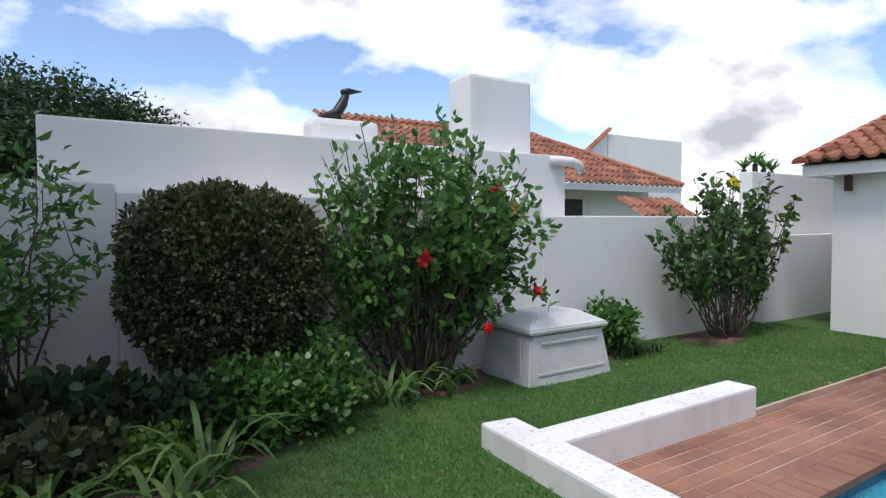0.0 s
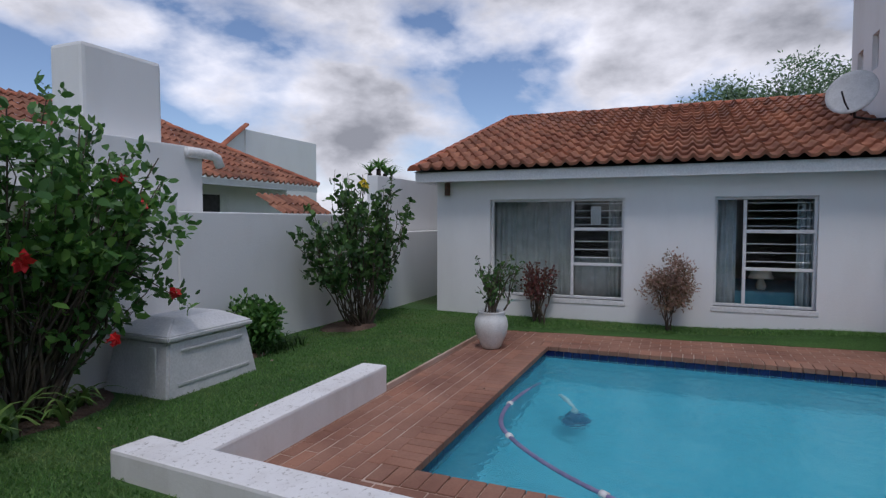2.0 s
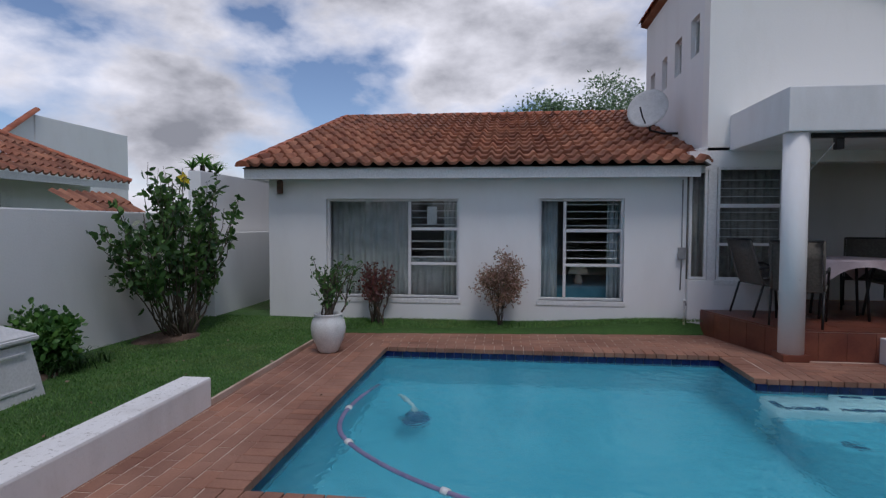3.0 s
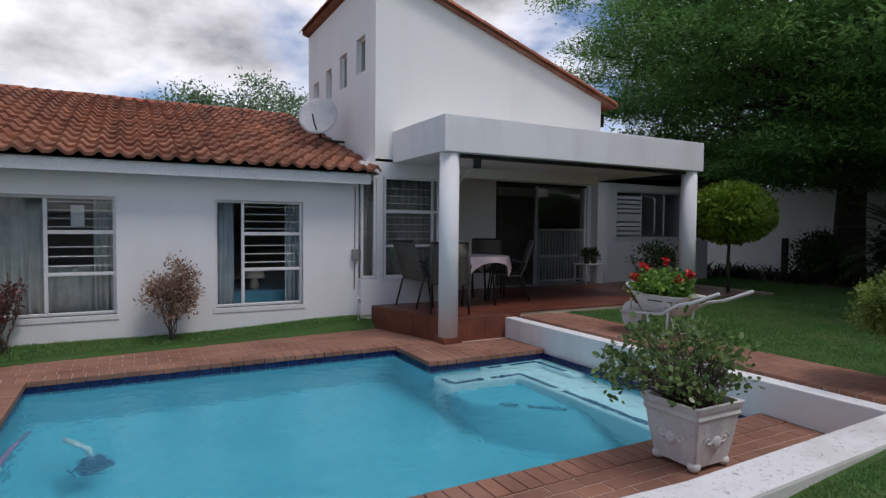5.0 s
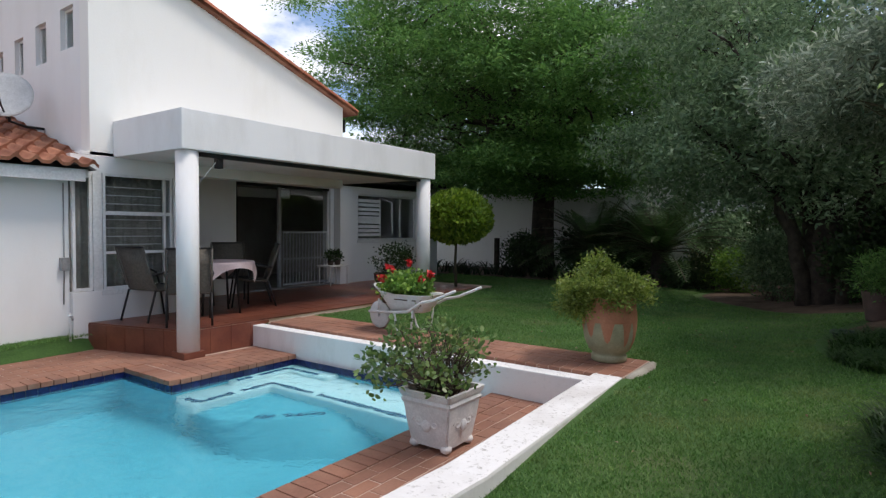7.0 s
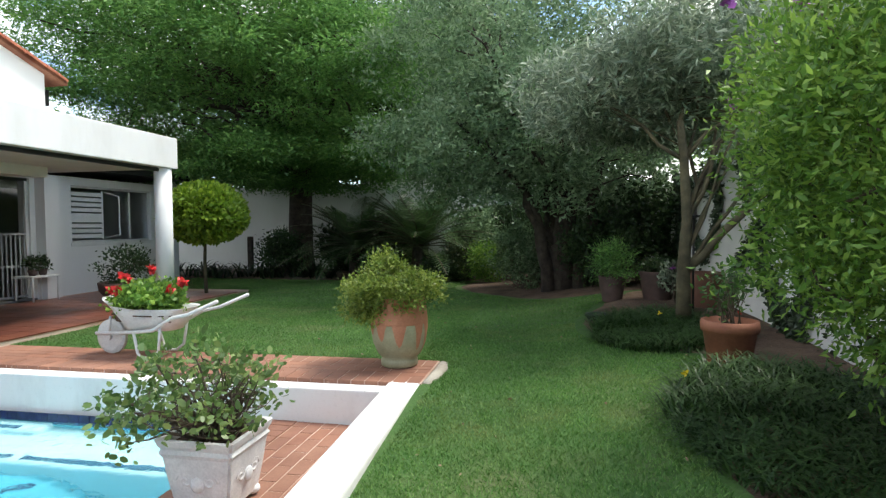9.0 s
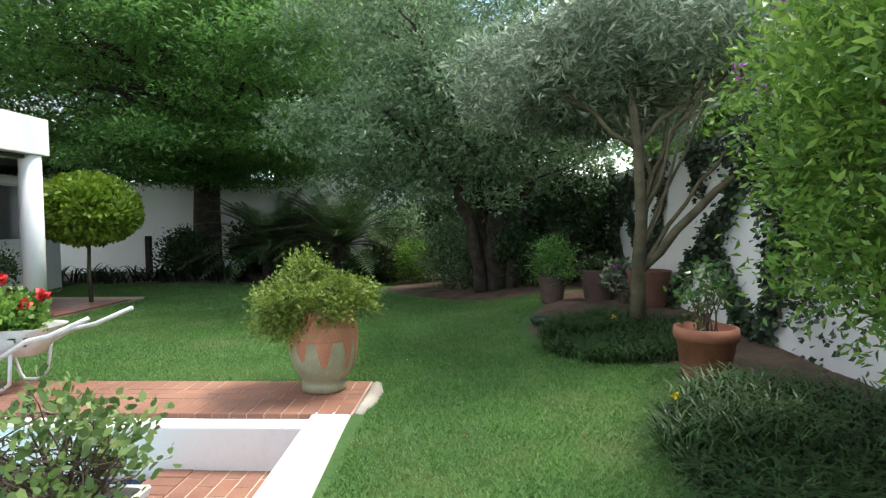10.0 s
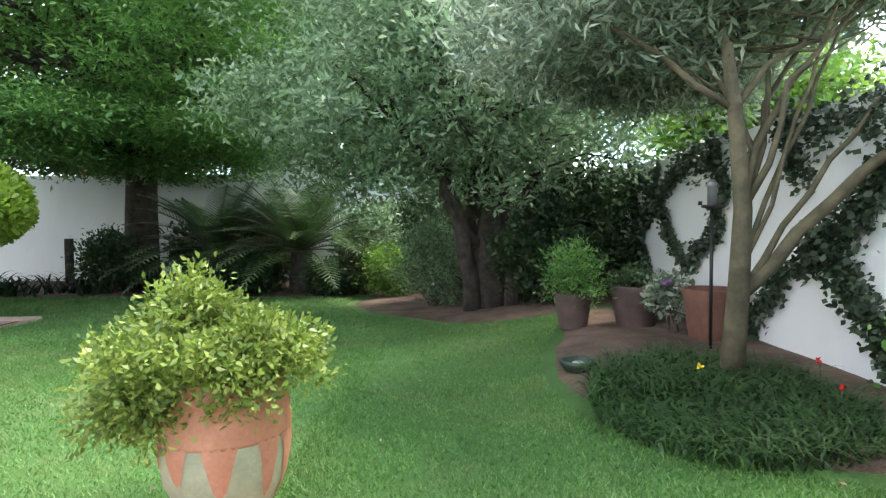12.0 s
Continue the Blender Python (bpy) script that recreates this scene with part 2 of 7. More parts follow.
# ---- ground ----
DECK_X0, DECK_X1, DECK_Y0, DECK_Y1 = 2.21, 8.42, -4.55, 1.93
PATIO_Z = 0.33


def ground_z(x, y):
    s = smooth01(-y, 0.5, 4.5) * (1 - smooth01(x, 6.8, 7.6) * smooth01(y, -4.2, -3.5))
    north = 0.05 + 0.18 * (1 - smooth01(x, 0.2, 3.6))
    south = 0.29 + 0.19 * (1 - smooth01(x, -0.3, 1.7))
    z = north + (south - north) * s
    z += (0.045 + 0.09 * smooth01(-y, 0.3, 2.9)) * smooth01(x, 7.6, 8.3) * smooth01(y, -4.0, -3.0)
    z += 0.012 * noise.noise(Vector((x * 0.9, y * 0.9, 3.0)))
    return z


def covered(x, y):
    path = 1.95 < x < 6.7 and -5.33 < y < -4.5
    house = x > 6.72 and y < -3.4
    rooms = x > 8.42 and y < 3.0
    return path or house or rooms


def build_ground():
    xs = np.unique(np.round(np.concatenate([np.arange(-1.6, 13, 0.25), [DECK_X0, DECK_X1, 1.95, 6.7], [-60, -20, -6, 20, 40, 80, 2500, -2500]]), 3))
    ys = np.unique(np.round(np.concatenate([np.arange(-16, 4.4, 0.25), [DECK_Y0, DECK_Y1, -5.33], [-60, -25, 8, 20, 40, 80, 2500, -2500]]), 3))
    verts, faces = [], []
    for y in ys:
        for x in xs:
            z = ground_z(x, y)
            if covered(x, y):
                z -= 0.09
            verts.append((x, y, z))
    nx = len(xs)
    for j in range(len(ys) - 1):
        for i in range(nx - 1):
            cx, cy = (xs[i] + xs[i + 1]) / 2, (ys[j] + ys[j + 1]) / 2
            if DECK_X0 < cx < DECK_X1 and DECK_Y0 < cy < DECK_Y1:
                continue
            a = j * nx + i
            faces.append((a, a + 1, a + nx + 1, a + nx))
    me = bpy.data.meshes.new("ground")
    me.from_pydata(verts, [], faces)
    for p in me.polygons:
        p.use_smooth = True
    return tagged(link_mesh("ground", me, M_LAWN), "mown green garden lawn between beds and pool", "ground", kind="structure")


build_ground()


def deck_edge(y):
    """The far edge of the brick deck runs slightly askew to the pool."""
    return 7.88 - 0.10 * y


def lawn_strip():
    """Grass between the brick deck and the bedroom wall."""
    verts, faces = [], []
    n = 26
    for i in range(n + 1):
        y = -3.32 + (DECK_Y1 + 3.32) * i / n
        x0 = deck_edge(y)
        for x, z in ((x0, -0.12), (x0, 0.006), (x0 + 0.09, 0.6 * ground_z(x0 + 0.1, y)), (max(8.30, x0 + 0.08), ground_z(8.30, y)), (max(8.43, x0 + 0.1), ground_z(8.42, y))):
            verts.append((x, y, z))
    for i in range(n):
        for k in range(4):
            a = 5 * i + k
            faces.append((a, a + 1, a + 6, a + 5))
    me = bpy.data.meshes.new("lawn_strip")
    me.from_pydata(verts, [], faces)
    return tagged(link_mesh("lawn_strip", me, M_LAWN), "narrow strip of mown grass beside the bedroom wall", "ground", kind="structure")


lawn_strip()

# ---- pool and deck ----
PX0, PX1, PY0, PY1 = 3.13, 6.90, -4.34, 1.01
BX, BY = 5.93, -2.79  # corner block that carries the patio
DEPTH = -1.15
pool = thing("pool", (4.8, -1.5, 0), "swimming pool with a dark blue tile waterline", "pool", kind="structure")


def pool_shell():
    bm = bmesh.new()
    loop = [(PX0, PY0), (BX, PY0), (BX, BY), (PX1, BY), (PX1, PY1), (PX0, PY1)]
    off = (4.8, -1.5)
    top = [bm.verts.new((x - off[0], y - off[1], -0.19)) for x, y in loop]
    bot = [bm.verts.new((x - off[0], y - off[1], DEPTH)) for x, y in loop]
    for i in range(6):
        j = (i + 1) % 6
        bm.faces.new((top[i], top[j], bot[j], bot[i]))
    bm.faces.new(bot)
    return part("basin", bm, M_POOL, pool, "pale blue plastered basin")


pool_shell()
wbm = bmesh.new()
sheet_loop = ((PX0, PY0), (BX, PY0), (BX, BY), (PX1, BY), (PX1, PY1), (PX0, PY1))
wbm.faces.new([wbm.verts.new((x - 4.8, y + 1.5, -0.112)) for x, y in sheet_loop])
water = part("water", wbm, M_WATER, pool, "slightly milky turquoise water with light ripples")
if water.data.polygons[0].normal.z < 0:
    water.data.flip_normals()
water.visible_shadow = False

# ---- house: bedroom wing ----
BWX = 8.37
bed = thing("bedroom_wing", (BWX, 0, 0), "white plastered single-storey wing with a terracotta tile roof", "house", kind="structure")


def keep_world(ob, parent):
    ob.parent = parent
    ob.matrix_parent_inverse = parent.matrix_world.inverted()
    return ob


bpy.context.view_layer.update()
W1 = (0.27, 2.21, 0.40, 1.83)
W2 = (-2.02, -0.86, 0.40, 1.83)
keep_world(wall_with_holes("wall", "y", BWX, 0.24, (-2.84, 3.08), -0.3, 2.32, [W1, W2], M_PLASTER), bed)
keep_world(wall_with_holes("wall", "x", 3.08, -0.24, (BWX + 0.24, 14.6), -0.3, 2.32, [], M_PLASTER), bed)
keep_world(box("wall", (14.36, -2.9, -0.3), (14.6, 2.84, 2.32), M_PLASTER), bed)
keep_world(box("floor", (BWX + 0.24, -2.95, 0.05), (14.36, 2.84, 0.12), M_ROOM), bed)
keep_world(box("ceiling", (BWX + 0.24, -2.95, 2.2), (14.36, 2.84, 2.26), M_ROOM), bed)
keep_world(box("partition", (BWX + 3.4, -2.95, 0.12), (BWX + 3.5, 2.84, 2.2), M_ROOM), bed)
keep_world(box("fascia", (8.10, -2.93, 2.10), (8.14, 3.33, 2.25), M_TRIM), bed)
keep_world(box("soffit", (8.14, -2.93, 2.12), (BWX, 3.33, 2.14), M_TRIM), bed)
keep_world(box("fascia", (8.14, 3.29, 2.10), (14.6, 3.33, 2.25), M_TRIM), bed)
keep_world(box("soffit", (8.37, 3.08, 2.12), (14.6, 3.29, 2.14), M_TRIM), bed)

# ---- house: tower and patio ----
TX, TYN = 8.30, -3.07
tower = thing("main_house", (TX, -5, 0), "white two-storey house with a sloping gable and covered patio", "house", kind="structure")
bpy.context.view_layer.update()
T_TOP, T_LOW, T_YS = 5.29, 3.81, -7.49


def gable():
    bm = bmesh.new()
    prof = [(TYN, 2.30), (TYN, T_TOP), (T_YS, T_LOW), (T_YS, 2.30)]
    for x in (TX, TX + 0.24):
        bm.faces.new([bm.verts.new((x, y, z)) for y, z in prof])
    a, b = [list(f.verts) for f in bm.faces]
    for i in range(4):
        j = (i + 1) % 4
        bm.faces.new((a[i], a[j], b[j], b[i]))
    return part("gable_wall", bm, M_GABLE, None, "pale cream plaster gable")


keep_world(gable(), tower)
TWIN = [(8.73, 9.12, 3.89, 4.44), (9.58, 9.95, 3.82, 4.38), (10.40, 10.73, 3.78, 4.32), (11.20, 11.53, 3.74, 4.25)]
keep_world(wall_with_holes("wall", "x", TYN, -0.24, (TX + 0.24, 11.9), 2.26, T_TOP - 0.03, TWIN, M_PLASTER), tower)
keep_world(box("wall", (11.66, -9.0, 2.26), (11.9, TYN - 0.24, 4.0), M_PLASTER), tower)
keep_world(box("upper_floor", (TX + 0.24, T_YS, 2.5), (11.66, TYN - 0.24, 2.6), M_ROOM), tower)


def mono_roof():
    bm = bmesh.new()
    s = (T_TOP - T_LOW) / (TYN - T_YS)
    for x0, x1, y0, y1, lift, th in ((TX - 0.10, 12.0, TYN + 0.10, -7.80, 0.0, 0.09),):
        top = [(x0, y0), (x1, y0), (x1, y1), (x0, y1)]
        za = [T_TOP + (y - TYN) * s + 0.005 for _, y in top]
        lo = [bm.verts.new((x, y, z)) for (x, y), z in zip(top, za)]
        hi = [bm.verts.new((x, y, z + th)) for (x, y), z in zip(top, za)]
        bm.faces.new(lo[::-1])
        bm.faces.new(hi)
        for i in range(4):
            j = (i + 1) % 4
            bm.faces.new((lo[i], lo[j], hi[j], hi[i]))
    return part("roof", bm, M_TILE_J, None, "terracotta tile mono-pitch roof")


keep_world(mono_roof(), tower)
keep_world(box("soffit", (TX + 0.24, -7.80, 3.42), (11.66, T_YS, 3.66), M_DARK, None, "dark brown eaves box"), tower)
# patio roof slab, columns, floor
SX, SYN, SYS = 6.67, -3.35, -8.23
keep_world(box("patio_roof", (SX, SYS, 2.45), (TX, SYN, 2.92), M_SLAB, None, "weathered white concrete patio roof", 0.012), tower)
keep_world(box("patio_ceiling", (TX, -8.3, 2.46), (9.7, -2.96, 2.5), M_PLASTER), tower)
keep_world(box("beam", (SX + 0.12, SYS + 0.12, 2.40), (SX + 0.2, SYN - 0.3, 2.447), M_DARK, None, "dark blind rail"), tower)


def column(y, z0, plinth):
    bm = bmesh.new()
    cx = SX + 0.15
    n = 20
    add_tube(bm, [(cx, y, z0 + (0.056 if plinth else 0)), (cx, y, 2.447)], 0.128, n)
    if plinth:
        keep_world(box("column_base", (cx - 0.135, y - 0.135, 0.0), (cx + 0.135, y + 0.135, z0 + 0.055), M_QUARRY, None, "dark red tiled column base", 0.006), tower)
    ob = part("column", bm, M_SLAB, None, "round white plastered column")
    for f in ob.data.polygons:
        f.use_smooth = len(f.vertices) == 4 and abs(f.normal.z) < 0.5
    return keep_world(ob, tower)


column(SYN - 0.15, 0.02, True)
column(SYS + 0.16, PATIO_Z, False)
patio = thing("patio_floor", (7.5, -6, 0), "raised patio floor of dark red quarry tiles", "floor", kind="structure")
bpy.context.view_layer.update()
keep_world(box("base", (6.80, -10.5, -0.2), (9.7, -3.51, PATIO_Z - 0.012), M_MORTAR), patio)
# bay window wall
BAYX = 8.28
keep_world(box("bay_wall", (BAYX, -4.16, -0.1), (BAYX + 0.2, -2.84, 0.72), M_PLASTER, None, "", 0.01), tower)
keep_world(box("bay_post", (BAYX + 0.01, -3.20, 0.72), (BAYX + 0.11, -3.09, 2.447), M_TRIM), tower)
keep_world(box("bay_lintel", (BAYX + 0.01, -4.16, 2.24), (BAYX + 0.2, -3.20, 2.455), M_PLASTER), tower)
keep_world(box("bay_lintel", (BAYX + 0.015, -3.09, 2.2), (BAYX + 0.2, -2.84, 2.455), M_PLASTER), tower)
keep_world(box("bay_wall", (BAYX + 0.02, -4.28, -0.1), (9.7, -4.16, 2.455), M_PLASTER), tower)
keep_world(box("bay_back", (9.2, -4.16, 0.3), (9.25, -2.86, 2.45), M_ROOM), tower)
DOOR = (-8.5, -6.15, PATIO_Z, 2.40)
KWIN = (-11.5, -9.36, 1.28, 2.34)
keep_world(wall_with_holes("wall", "y", 9.7, 0.24, (-12.2, -3.19), 0.0, 2.5, [DOOR, KWIN], M_PLASTER), tower)
keep_world(box("pier", (9.5, -8.9, 0.0), (9.7, -8.6, 2.46), M_PLASTER), tower)
keep_world(box("wall", (9.7, -12.44, 0.0), (15, -12.2, 2.9), M_PLASTER), tower)
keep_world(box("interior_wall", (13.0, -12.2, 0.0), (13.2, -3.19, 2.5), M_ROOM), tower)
# Unseen wall added at the room's north end to stop light leaking in.
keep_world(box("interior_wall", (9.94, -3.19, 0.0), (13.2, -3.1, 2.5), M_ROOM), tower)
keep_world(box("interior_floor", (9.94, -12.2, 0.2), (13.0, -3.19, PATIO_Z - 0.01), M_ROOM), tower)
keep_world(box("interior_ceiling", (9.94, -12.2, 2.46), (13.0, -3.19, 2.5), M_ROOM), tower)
keep_world(box("eaves", (9.3, -12.8, 2.62), (15, -8.24, 2.74), M_DARK, None, "dark eaves board"), tower)

# ---- boundary walls ----
NWY = 4.15
north = thing("wall_north", (3, NWY, 0), "white plastered boundary wall with stepped top", "wall", kind="structure")
bpy.context.view_layer.update()
keep_world(box("wall", (-3.0, NWY, -0.2), (0.33, NWY + 0.22, 1.83), M_PLASTER, None, "", 0.02), north)
keep_world(box("wall", (0.33, NWY, -0.2), (4.33, NWY + 0.22, 1.76), M_PLASTER, None, "", 0.015), north)
keep_world(box("wall", (4.33, NWY - 0.01, -0.2), (8.2, NWY + 0.21, 1.60), M_PLASTER, None, "", 0.015), north)
keep_world(box("wall", (8.2, NWY - 0.3, -0.2), (16, NWY - 0.1, 1.33), M_PLASTER, None, "", 0.015), north)
keep_world(box("wall", (8.3, NWY - 0.05, -0.2), (18, NWY + 0.15, 2.25), M_PLASTER, None, "", 0.015), north)
keep_world(box("tall_wall", (-0.13, NWY + 0.25, 0), (4.91, NWY + 0.5, 2.30), M_PLASTER, None, "tall rear wall", 0.015), north)
west = thing("wall_west", (-1.2, -6, 0), "white plastered garden wall with climbing ivy", "wall", kind="structure")
south = thing("wall_south", (5, -16, 0), "white plastered rear boundary wall", "wall", kind="structure")
bpy.context.view_layer.update()
keep_world(box("wall", (-1.42, -16.2, -0.2), (-1.2, -1.0, 2.3), M_PLASTER, None, "", 0.015), west)
keep_world(box("wall", (-3.0, -1.0, -0.2), (-1.2, -0.78, 2.3), M_PLASTER, None, "", 0.015), west)
keep_world(box("wall", (-3.2, -1.0, -0.2), (-3.0, 4.4, 1.83), M_PLASTER, None, "", 0.015), west)
keep_world(box("wall", (-1.2, -16.2, -0.2), (16, -16.0, 2.7), M_PLASTER, None, "", 0.015), south)

# ---- low walls round the pool ----
low = thing("low_wall", (2.1, 0, 0), "knee-high white garden wall with flaking paint", "wall", kind="structure")
bpy.context.view_layer.update()
lbm = bmesh.new()
lo_v = [lbm.verts.new((x, y, -0.1)) for x, y in ((1.97, -4.6), (2.23, -4.6), (2.14, -2.2), (2.44, 2.33), (2.19, 2.36), (1.88, -2.2))]
top_f = bmesh.ops.extrude_face_region(lbm, geom=[lbm.faces.new(lo_v)])
bmesh.ops.translate(lbm, verts=[g for g in top_f["geom"] if isinstance(g, bmesh.types.BMVert)], vec=(0, 0, 0.4))
for v in lbm.verts:
    if v.co.z > 0.2 and v.co.y > 0:
        v.co.z = 0.272
bmesh.ops.bevel(lbm, geom=list(lbm.edges), offset=0.02, segments=2, affect="EDGES", profile=0.6)
keep_world(part("wall", lbm, M_PLASTER_OLD), low)
keep_world(box("wall", (2.40, 1.915, -0.1), (4.53, 2.16, 0.235), M_PLASTER_OLD, None, "", 0.02), low)
keep_world(box("retaining_wall", (2.23, -4.55, -0.2), (6.80, -4.38, 0.27), M_PLASTER_OLD, None, "", 0.012), low)


# ---- leaf and bark materials ----
def leaf_material(name, dark, mid, light, rough=0.45, trans=0.38, patch=None):
    m, t, b = material(name, rough)
    rnd = t.nodes.new("ShaderNodeNewGeometry").outputs["Random Per Island"]
    col = ramp(t, rnd, ((0.0, dark), (0.55, mid), (1.0, light)))
    big = noise_tex(t, coords(t), 2.2, 3.0)
    col = blend(t, 0.7, col, ramp(t, big, ((0.3, (0.65, 0.68, 0.65)), (0.7, (1.15, 1.12, 1.0)))), "MULTIPLY")
    if patch:
        wide = noise_tex(t, coords(t), 1.5, 7.0, 0.68)
        col = blend(t, ramp(t, wide, ((0.50, (0, 0, 0)), (0.72, (0.65, 0.65, 0.65)))), col, patch)
    t.links.new(col, b.inputs["Base Color"])
    tr = t.nodes.new("ShaderNodeBsdfTranslucent")
    t.links.new(col, tr.inputs["Color"])
    mx = node(t, "ShaderNodeMixShader", Fac=trans)
    t.links.new(b.outputs[0], mx.inputs[1])
    t.links.new(tr.outputs[0], mx.inputs[2])
    t.links.new(mx.outputs[0], t.nodes["Material Output"].inputs["Surface"])
    return m


L_TREE = leaf_material("feathery mid-green leaf", (0.085, 0.200, 0.058), (0.150, 0.330, 0.090), (0.24, 0.44, 0.125), 0.5, 0.5)
L_DARK = leaf_material("dark green leaf", (0.019, 0.044, 0.018), (0.037, 0.081, 0.027), (0.069, 0.125, 0.044))
L_OLIVE = leaf_material("grey-green olive leaf", (0.129, 0.184, 0.129), (0.239, 0.311, 0.220), (0.477, 0.550, 0.440))
L_OLIVE_DK = leaf_material("dull green olive leaf", (0.115, 0.20, 0.110), (0.215, 0.335, 0.185), (0.36, 0.49, 0.31), 0.45, 0.5)
L_HIB = leaf_material("glossy green hibiscus leaf", (0.046, 0.125, 0.033), (0.092, 0.235, 0.055), (0.20, 0.39, 0.09), 0.35)
L_HIB_DK = leaf_material("dark glossy shrub leaf", (0.033, 0.085, 0.026), (0.066, 0.155, 0.042), (0.14, 0.27, 0.07), 0.35)
L_FROND = leaf_material("dark green cycad frond", (0.035, 0.082, 0.030), (0.072, 0.150, 0.048), (0.14, 0.235, 0.08), 0.4, 0.25)
L_HEDGE = leaf_material("dark hedge leaf", (0.033, 0.057, 0.021), (0.073, 0.112, 0.040), (0.154, 0.173, 0.069), 0.4, 0.15)
L_HEDGE_TOP = leaf_material("bronze hedge tip", (0.087, 0.087, 0.029), (0.145, 0.131, 0.043), (0.217, 0.160, 0.065), 0.5)
L_LIME = leaf_material("lime green topiary leaf", (0.135, 0.245, 0.030), (0.245, 0.40, 0.045), (0.42, 0.56, 0.075), 0.45, 0.42)
L_FRESH = leaf_material("fresh green leaf", (0.085, 0.19, 0.036), (0.18, 0.35, 0.06), (0.33, 0.50, 0.10))
L_POT = leaf_material("yellow-green leaf", (0.110, 0.180, 0.030), (0.215, 0.31, 0.055), (0.37, 0.44, 0.105))
L_RED = leaf_material("reddish new leaf", (0.20, 0.17, 0.08), (0.42, 0.25, 0.20), (0.60, 0.42, 0.36))
L_RED_DK = leaf_material("dark red leaf", (0.10, 0.030, 0.034), (0.19, 0.060, 0.058), (0.22, 0.12, 0.075))
L_JADE = leaf_material("rounded jade leaf", (0.075, 0.15, 0.042), (0.15, 0.25, 0.078), (0.30, 0.40, 0.14), 0.35)
L_STRAP = leaf_material("strap leaf", (0.072, 0.160, 0.043), (0.145, 0.275, 0.072), (0.290, 0.420, 0.131), 0.4)
L_STRAP_DK = leaf_material("dark strap leaf", (0.015, 0.031, 0.015), (0.027, 0.053, 0.022), (0.050, 0.081, 0.037), 0.45)
L_IVY = leaf_material("dark ivy leaf", (0.022, 0.044, 0.025), (0.044, 0.075, 0.037), (0.075, 0.112, 0.062), 0.4, 0.1)
L_GRASS = leaf_material("lawn blade", (0.066, 0.176, 0.040), (0.116, 0.272, 0.060), (0.225, 0.37, 0.115), 0.6, 0.38, (0.27, 0.30, 0.12))
L_TUFT = leaf_material("border grass blade", (0.018, 0.050, 0.013), (0.034, 0.088, 0.022), (0.075, 0.155, 0.040), 0.5, 0.3)
F_RED = speckled("red petal", (0.55, 0.012, 0.015), (0.75, 0.03, 0.03), 30, 80, 0.5, 0.1)
F_YELLOW = speckled("yellow petal", (0.75, 0.55, 0.02), (0.85, 0.65, 0.04), 30, 80, 0.5, 0.1)
F_PURPLE = speckled("purple petal", (0.35, 0.08, 0.40), (0.5, 0.16, 0.55), 30, 80, 0.5, 0.1)
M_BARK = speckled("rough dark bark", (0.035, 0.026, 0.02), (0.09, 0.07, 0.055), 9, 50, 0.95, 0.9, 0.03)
M_BARK_PALE = speckled("smooth grey-brown bark", (0.062, 0.054, 0.030), (0.130, 0.112, 0.062), 7, 40, 0.9, 0.7, 0.012)
M_STEM = speckled("thin woody stem", (0.07, 0.055, 0.04), (0.14, 0.11, 0.08), 9, 60, 0.9, 0.3)


# ---- plant helpers ----
def leaf_mesh(name, pos, direction, size, width, mat, parent=None, label="", seed=1, fold=0.25, spread=0.9, lay=0.0):
    """Many small folded leaves: pos (n,3), each pointing along direction (n,3) with a random spread."""
    rng = np.random.default_rng(seed)
    n = len(pos)
    d = direction + rng.normal(0, spread, (n, 3))
    d /= np.linalg.norm(d, axis=1, keepdims=True) + 1e-9
    r = rng.normal(0, 1, (n, 3))
    r[:, 2] += lay
    side = np.cross(d, r)
    side /= np.linalg.norm(side, axis=1, keepdims=True) + 1e-9
    up = np.cross(side, d)
    s = size * rng.uniform(0.6, 1.25, (n, 1))
    w = s * width
    mid = pos + d * s * 0.45 + up * s * fold * 0.5
    tip = pos + d * s - up * s * fold * 0.3
    if 0.5 <= width < 0.85 and n < 17000:
        low, high = pos + d * s * 0.22 + up * s * fold * 0.35, pos + d * s * 0.70 + up * s * fold * 0.3
        v = np.stack([pos, low + side * w * 0.42, high + side * w * 0.40, tip, high - side * w * 0.40, low - side * w * 0.42], axis=1)
    else:
        v = np.stack([pos, mid + side * w * 0.5, tip, mid - side * w * 0.5], axis=1)
    return raw_quads(name, v, mat, parent, label)


def raw_quads(name, v, mat, parent=None, label=""):
    """One polygon for each row of corners in v (n, corners, 3)."""
    n, c = v.shape[:2]
    me = bpy.data.meshes.new(name)
    me.vertices.add(n * c)
    me.vertices.foreach_set("co", v.reshape(-1).astype(np.float32))
    me.loops.add(n * c)
    me.loops.foreach_set("vertex_index", np.arange(n * c, dtype=np.int32))
    me.polygons.add(n)
    me.polygons.foreach_set("loop_start", np.arange(0, n * c, c, dtype=np.int32))
    me.update(calc_edges=True)
    return link_mesh(name, me, mat, parent, label)


